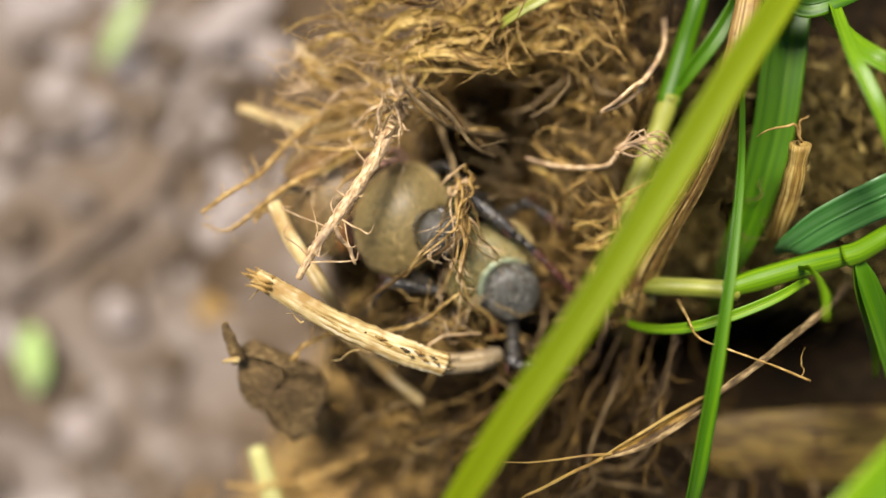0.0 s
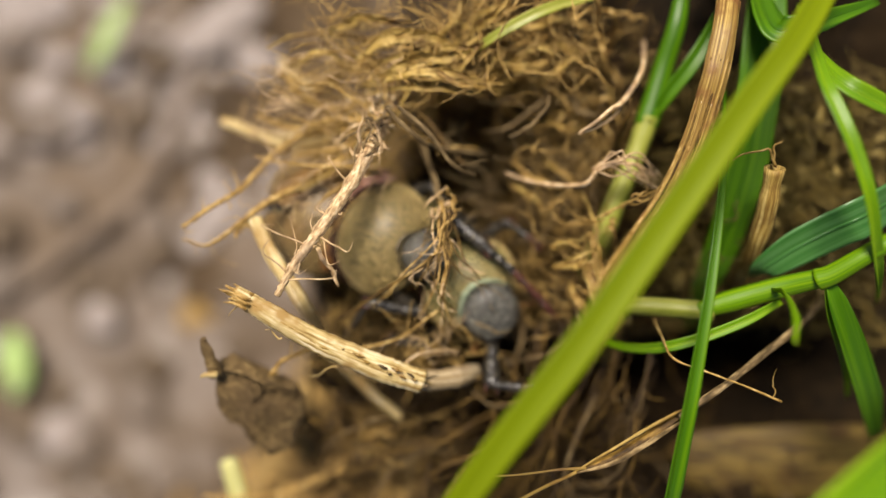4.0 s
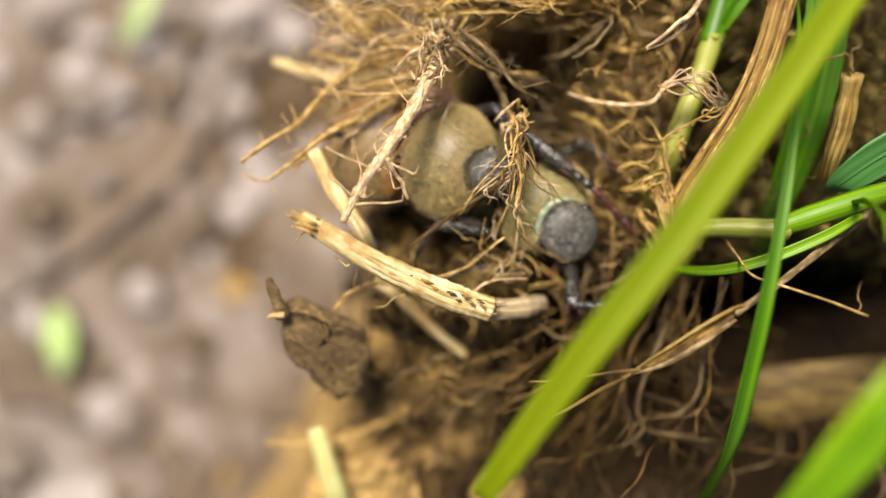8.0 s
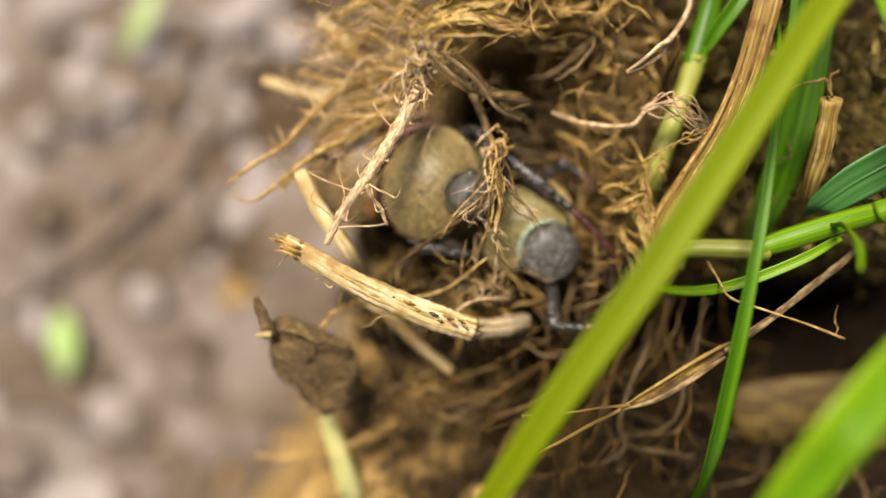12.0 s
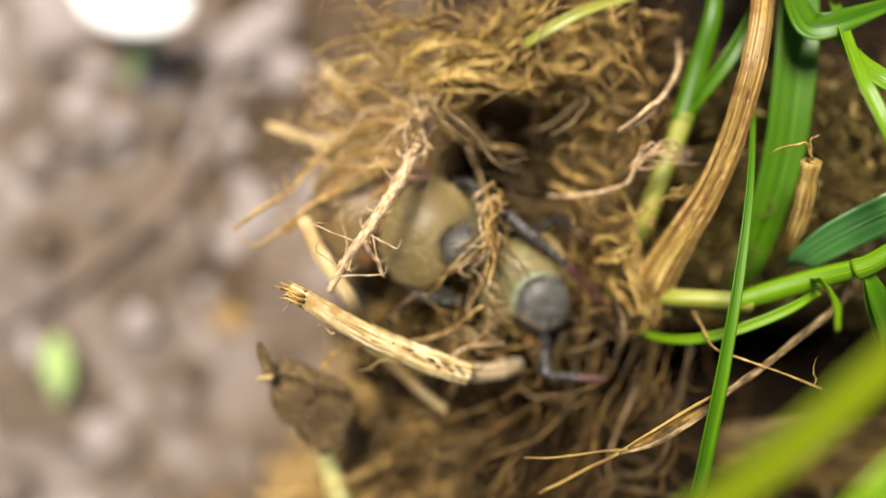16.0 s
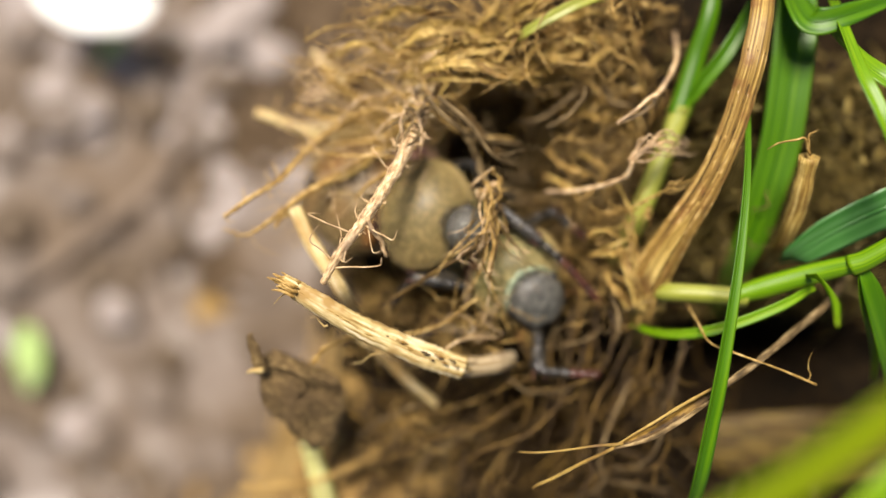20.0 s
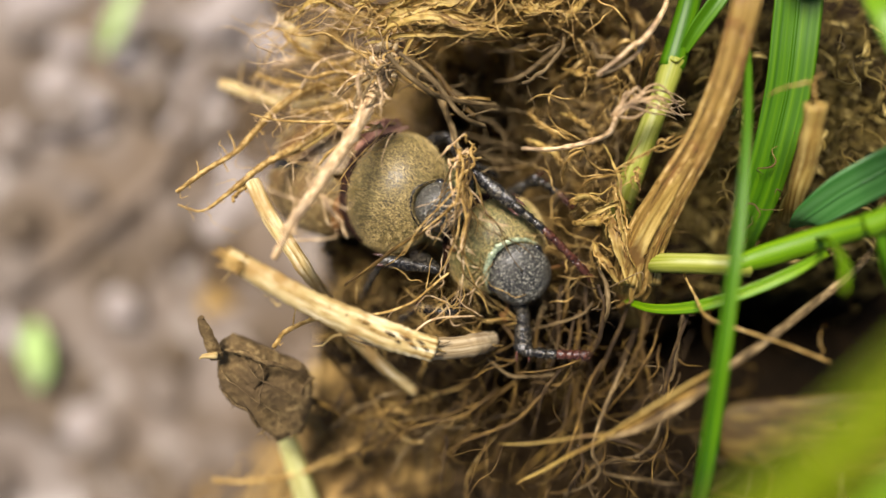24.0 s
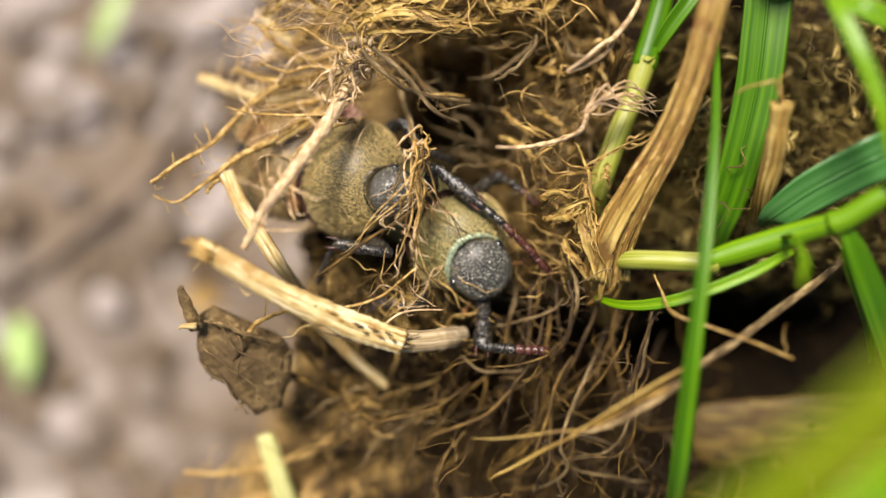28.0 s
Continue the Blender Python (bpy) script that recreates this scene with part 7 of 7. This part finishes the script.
    walk(near_blade, [
        (0, plan(7.810, 0.600, 56.000, 0.00, -0.00, 1.10)),
        (2, plan(8.370, 0.320, 56.000, 0.00, -0.00, 0.20)),
        (3, plan(7.970, 0.480, 56.000, 0.00, -0.00, 0.64)),
        (3.5, plan(8.540, 0.220, 56.000, 0.00, -0.00, -0.41)),
        (5.5, plan(8.950, 0.130, 56.000, 0.00, -0.00, -2.51)),
        (6, plan(8.960, -0.310, 56.000, 0.00, -0.00, 1.50)),
        (7, plan(9.260, 0.520, 56.000, 0.00, -0.00, -3.68)),
        (8, plan(8.870, 0.160, 56.000, 0.00, -0.00, -3.32)),
        (9, plan(8.410, 0.750, 56.000, 0.00, -0.00, -0.17)),
        (10, plan(9.060, -0.010, 56.000, 0.00, -0.00, -0.95)),
        (11, plan(8.850, 0.280, 56.000, 0.00, -0.00, 0.00)),
        (12, plan(9.060, 0.010, 56.000, 0.00, -0.00, -1.00)),
        (12.5, plan(10.920, -1.760, 56.000, 0.00, -0.00, -9.81)),
        (14.5, plan(10.080, -0.950, 59.000, 5.50, 8.37, -5.67)),
        (15, plan(11.780, -3.510, 62.000, 5.50, 8.37, -16.69)),
        (16, plan(11.410, -3.270, 65.000, 5.50, 8.37, -16.70)),
        (17, plan(11.250, -3.820, 65.000, 5.50, 8.37, -20.82)),
        (20, plan(11.150, -4.280, 65.000, 5.50, 8.37, -23.65)),
        (21, plan(12.790, -1.880, 68.000, 5.50, 8.37, -21.00)),
        (22, plan(10.850, -3.010, 69.000, 5.50, 8.37, -18.00)),
        (25, plan(10.650, -3.700, 69.000, 5.50, 8.37, -15.00)),
        (28, plan(12.320, -4.090, 69.000, 5.50, 8.37, -15.00)),
    ])
    walk(upright_blade, [
        (0, plan(15.600, -1.260, 49.500, 0.00, 0.00, -1.72)),
        (2, plan(15.650, -1.240, 49.500, 0.00, 0.00, -0.42)),
        (3, plan(15.830, -1.290, 49.500, 0.00, 0.00, -3.04)),
        (6, plan(15.570, -1.290, 49.500, 0.00, 0.00, -0.06)),
        (7, plan(14.970, -0.800, 49.500, 0.00, 0.00, -5.85)),
        (8, plan(15.380, -1.060, 49.500, 0.00, 0.00, -4.84)),
        (9, plan(15.240, -1.040, 49.500, 0.00, 0.00, -4.54)),
        (11, plan(15.370, -1.050, 49.500, 0.00, 0.00, -5.72)),
        (12, plan(15.390, -1.060, 49.500, 0.00, 0.00, -4.68)),
        (15, plan(15.510, -1.190, 49.500, 0.00, 0.00, -1.45)),
        (16, plan(15.150, -1.010, 49.500, 0.00, 0.00, -3.30)),
        (20, plan(15.260, -1.070, 49.500, 0.00, 0.00, -1.94)),
        (22, plan(15.480, -1.140, 49.500, 0.00, 0.00, -0.98)),
        (26, plan(15.530, -1.170, 49.500, 0.00, 0.00, -1.90)),
        (28, plan(15.830, -1.310, 49.500, 0.00, 0.00, 0.00)),
    ])
    walk(sheath, [
        (0, plan(28.060, 1.230, 38.000, 0.00, 0.00, 0.00)),
        (3, plan(28.060, 1.430, 38.000, 0.00, 0.00, 0.00)),
        (6, plan(27.860, 1.630, 38.000, 0.00, 0.00, 0.00)),
        (7, plan(26.960, 2.430, 38.000, 0.00, 0.00, 0.00)),
        (8, plan(26.760, 2.480, 38.000, 0.00, 0.00, 0.00)),
        (9, plan(26.660, 2.580, 38.000, 0.00, 0.00, 0.00)),
        (10, plan(26.910, 2.430, 38.000, 0.00, 0.00, 0.00)),
        (11, plan(27.010, 2.380, 38.000, 0.00, 0.00, 0.00)),
        (12, plan(27.360, 1.730, 38.000, 0.00, 0.00, 0.00)),
        (12.5, plan(27.760, 1.730, 38.000, 0.00, 0.00, 0.00)),
        (15, plan(27.860, 1.780, 38.000, 0.00, 0.00, 0.00)),
        (20, plan(27.840, 1.820, 38.000, 0.00, 0.00, 0.00)),
        (21, plan(28.110, 1.880, 38.000, 0.00, 0.00, 0.00)),
        (22, plan(28.140, 1.760, 38.000, 0.00, 0.00, 0.00)),
        (25, plan(28.090, 1.660, 38.000, 0.00, 0.00, 0.00)),
        (27, plan(28.300, 1.560, 38.000, 0.00, 0.00, 0.00)),
        (28, plan(28.480, 1.580, 38.000, 0.00, 0.00, 0.00)),
    ])
    walk(low_blade, [
        (0, plan(16.390, -9.200, 58.500, 0.00, 0.00, 0.22)),
        (2, plan(15.910, -8.880, 58.500, 0.00, 0.00, -4.12)),
        (5.5, plan(16.240, -8.860, 58.500, 0.00, 0.00, -2.46)),
        (8, plan(15.110, -7.820, 58.500, 0.00, 0.00, 0.19)),
        (11, plan(15.160, -7.700, 58.500, 0.00, 0.00, 0.00)),
        (12.5, plan(14.710, -7.500, 58.500, 0.00, 0.00, 3.17)),
        (15, plan(15.440, -7.090, 62.000, 0.00, 0.00, -1.57)),
        (17, plan(15.430, -6.790, 62.000, 0.00, 0.00, -3.24)),
        (20, plan(15.460, -6.930, 62.000, 0.00, 0.00, -2.32)),
        (22, plan(16.090, -7.490, 62.000, 0.00, 0.00, -4.67)),
        (25, plan(15.830, -7.240, 62.000, 0.00, 0.00, -6.63)),
        (28, plan(16.200, -8.230, 62.000, 0.00, 0.00, -5.15)),
    ])
    walk(bottom_straw, [
        (0, plan(-10.630, -9.940, 39.000, 0.00, 0.00, 0.00)),
        (2, plan(-11.040, -9.780, 39.000, 0.00, 0.00, 0.00)),
        (3, plan(-11.100, -9.980, 39.000, 0.00, 0.00, 0.00)),
        (5.5, plan(-10.850, -9.830, 39.000, 0.00, 0.00, 0.00)),
        (8, plan(-9.410, -11.480, 39.000, 0.00, 0.00, 0.00)),
        (11, plan(-8.990, -10.810, 39.000, 0.00, 0.00, 0.00)),
        (12.5, plan(-7.710, -9.550, 39.000, 0.00, 0.00, 0.00)),
        (14.5, plan(-7.920, -9.550, 39.000, 0.00, 0.00, 0.00)),
        (15, plan(-7.820, -9.330, 39.000, 0.00, 0.00, 0.00)),
        (17, plan(-8.230, -9.430, 39.000, 0.00, 0.00, 0.00)),
        (20, plan(-8.280, -9.260, 39.000, 0.00, 0.00, 0.00)),
        (22, plan(-8.020, -9.460, 39.000, 0.00, 0.00, 0.00)),
        (25, plan(-8.080, -9.510, 39.000, 0.00, 0.00, 0.00)),
        (28, plan(-7.590, -10.020, 39.000, 0.00, 0.00, 0.00)),
    ])
    walk(pod, [
        (0, plan(0.150, -8.910, 37.000, 0.00, 0.00, 0.00)),
        (1, plan(0.090, -8.820, 37.000, 0.00, 0.00, 0.00)),
        (2, plan(0.110, -8.930, 37.000, 0.00, 0.00, 0.00)),
        (3, plan(0.090, -8.870, 37.000, 0.00, 0.00, 0.00)),
        (8, plan(0.240, -9.250, 37.000, 0.00, 0.00, 0.00)),
        (10, plan(0.180, -9.190, 37.000, 0.00, 0.00, 0.00)),
        (12, plan(0.270, -9.270, 37.000, 0.00, 0.00, 0.00)),
        (15, plan(0.230, -9.360, 37.000, 0.00, 0.00, 0.00)),
        (17, plan(0.220, -9.350, 37.000, 0.00, 0.00, 0.00)),
        (19, plan(0.210, -9.470, 37.000, 0.00, 0.00, 0.00)),
        (20, plan(0.280, -9.360, 37.000, 0.00, 0.00, 0.00)),
        (21, plan(0.310, -9.300, 37.000, 0.00, 0.00, 0.00)),
        (22, plan(0.280, -9.230, 37.000, 0.00, 0.00, 0.00)),
        (24.5, plan(0.140, -9.380, 37.000, 0.00, 0.00, 0.00)),
        (26, plan(0.280, -9.200, 37.000, 0.00, 0.00, 0.00)),
        (27, plan(0.430, -8.740, 37.000, 0.00, 0.00, 0.00)),
        (28, plan(0.580, -8.340, 37.000, 0.00, 0.00, 0.00)),
    ])
    # Keys fit the added sheet to the bright blob at the view's edge.
    walk(petal, [
        (0, plan(-36.870, 56.210, 8.000, 0.00, 0.00, 0.00)),
        (14.8, plan(-37.040, 55.880, 8.000, 0.00, 0.00, 0.00)),
        (15.2, plan(-28.330, 35.680, 8.000, 0.00, 0.00, 0.00)),
        (15.5, plan(-29.800, 32.650, 8.000, 0.00, 0.00, 0.00)),
        (16, plan(-33.550, 29.390, 8.000, 0.00, 0.00, 0.00)),
        (16.3, plan(-32.660, 29.060, 8.000, 0.00, 0.00, 0.00)),
        (16.6, plan(-33.200, 30.440, 8.000, 0.00, 0.00, 0.00)),
        (17, plan(-33.770, 29.350, 8.000, 0.00, 0.00, 0.00)),
        (17.5, plan(-33.230, 31.760, 8.000, 0.00, 0.00, 0.00)),
        (18, plan(-33.080, 32.710, 8.000, 0.00, 0.00, 0.00)),
        (19.3, plan(-33.590, 32.710, 8.000, 0.00, 0.00, 0.00)),
        (19.6, plan(-33.750, 29.750, 8.000, 0.00, 0.00, 0.00)),
        (19.8, plan(-34.160, 30.790, 8.000, 0.00, 0.00, 0.00)),
        (19.9, plan(-34.350, 28.990, 8.000, 0.00, 0.00, 0.00)),
        (20, plan(-35.130, 27.590, 8.000, 0.00, 0.00, 0.00)),
        (20.1, plan(-35.230, 32.030, 8.000, 0.00, 0.00, 0.00)),
        (20.4, plan(-35.690, 35.880, 8.000, 0.00, 0.00, 0.00)),
        (21, plan(-41.590, 50.060, 8.000, 0.00, 0.00, 0.00)),
        (28, plan(-43.720, 56.850, 8.000, 0.00, 0.00, 0.00)),
    ])
    walk(wisp, [
        (0, plan(16.250, 8.790, 42.000, 0.00, 0.00, -15.69)),
        (1, plan(16.230, 9.050, 42.000, 0.00, 0.00, -13.13)),
        (2, plan(16.220, 9.050, 42.000, 0.00, 0.00, -12.86)),
        (3, plan(16.240, 8.910, 42.000, 0.00, 0.00, -14.51)),
        (6, plan(16.300, 8.360, 42.000, 0.00, 0.00, -21.03)),
        (7, plan(15.950, 8.140, 42.000, 0.00, 0.00, -21.53)),
        (8, plan(16.210, 8.290, 42.000, 0.00, 0.00, -21.45)),
        (9, plan(16.060, 8.070, 42.000, 0.00, 0.00, -23.31)),
        (10, plan(16.220, 8.300, 42.000, 0.00, 0.00, -21.27)),
        (11, plan(16.170, 8.210, 42.000, 0.00, 0.00, -22.15)),
        (12, plan(16.220, 8.190, 42.000, 0.00, 0.00, -22.60)),
        (15, plan(16.000, 10.080, 42.000, 0.00, 0.00, -1.25)),
        (16, plan(15.910, 10.190, 42.000, 0.00, 0.00, 0.24)),
        (17, plan(15.850, 10.420, 42.000, 0.00, 0.00, 2.93)),
        (18, plan(15.810, 10.510, 42.000, 0.00, 0.00, 4.04)),
        (19, plan(15.860, 10.290, 42.000, 0.00, 0.00, 1.51)),
        (20, plan(15.860, 10.460, 42.000, 0.00, 0.00, 3.33)),
        (21, plan(15.900, 10.320, 42.000, 0.00, 0.00, 1.84)),
        (22, plan(15.970, 10.150, 42.000, 0.00, 0.00, -0.36)),
        (25, plan(16.010, 10.020, 42.000, 0.00, 0.00, -1.92)),
        (26, plan(16.030, 10.160, 42.000, 0.00, 0.00, -0.56)),
        (27, plan(16.000, 10.230, 42.000, 0.00, 0.00, 0.35)),
        (28, plan(16.030, 10.160, 42.000, 0.00, 0.00, -0.24)),
    ])


motions()
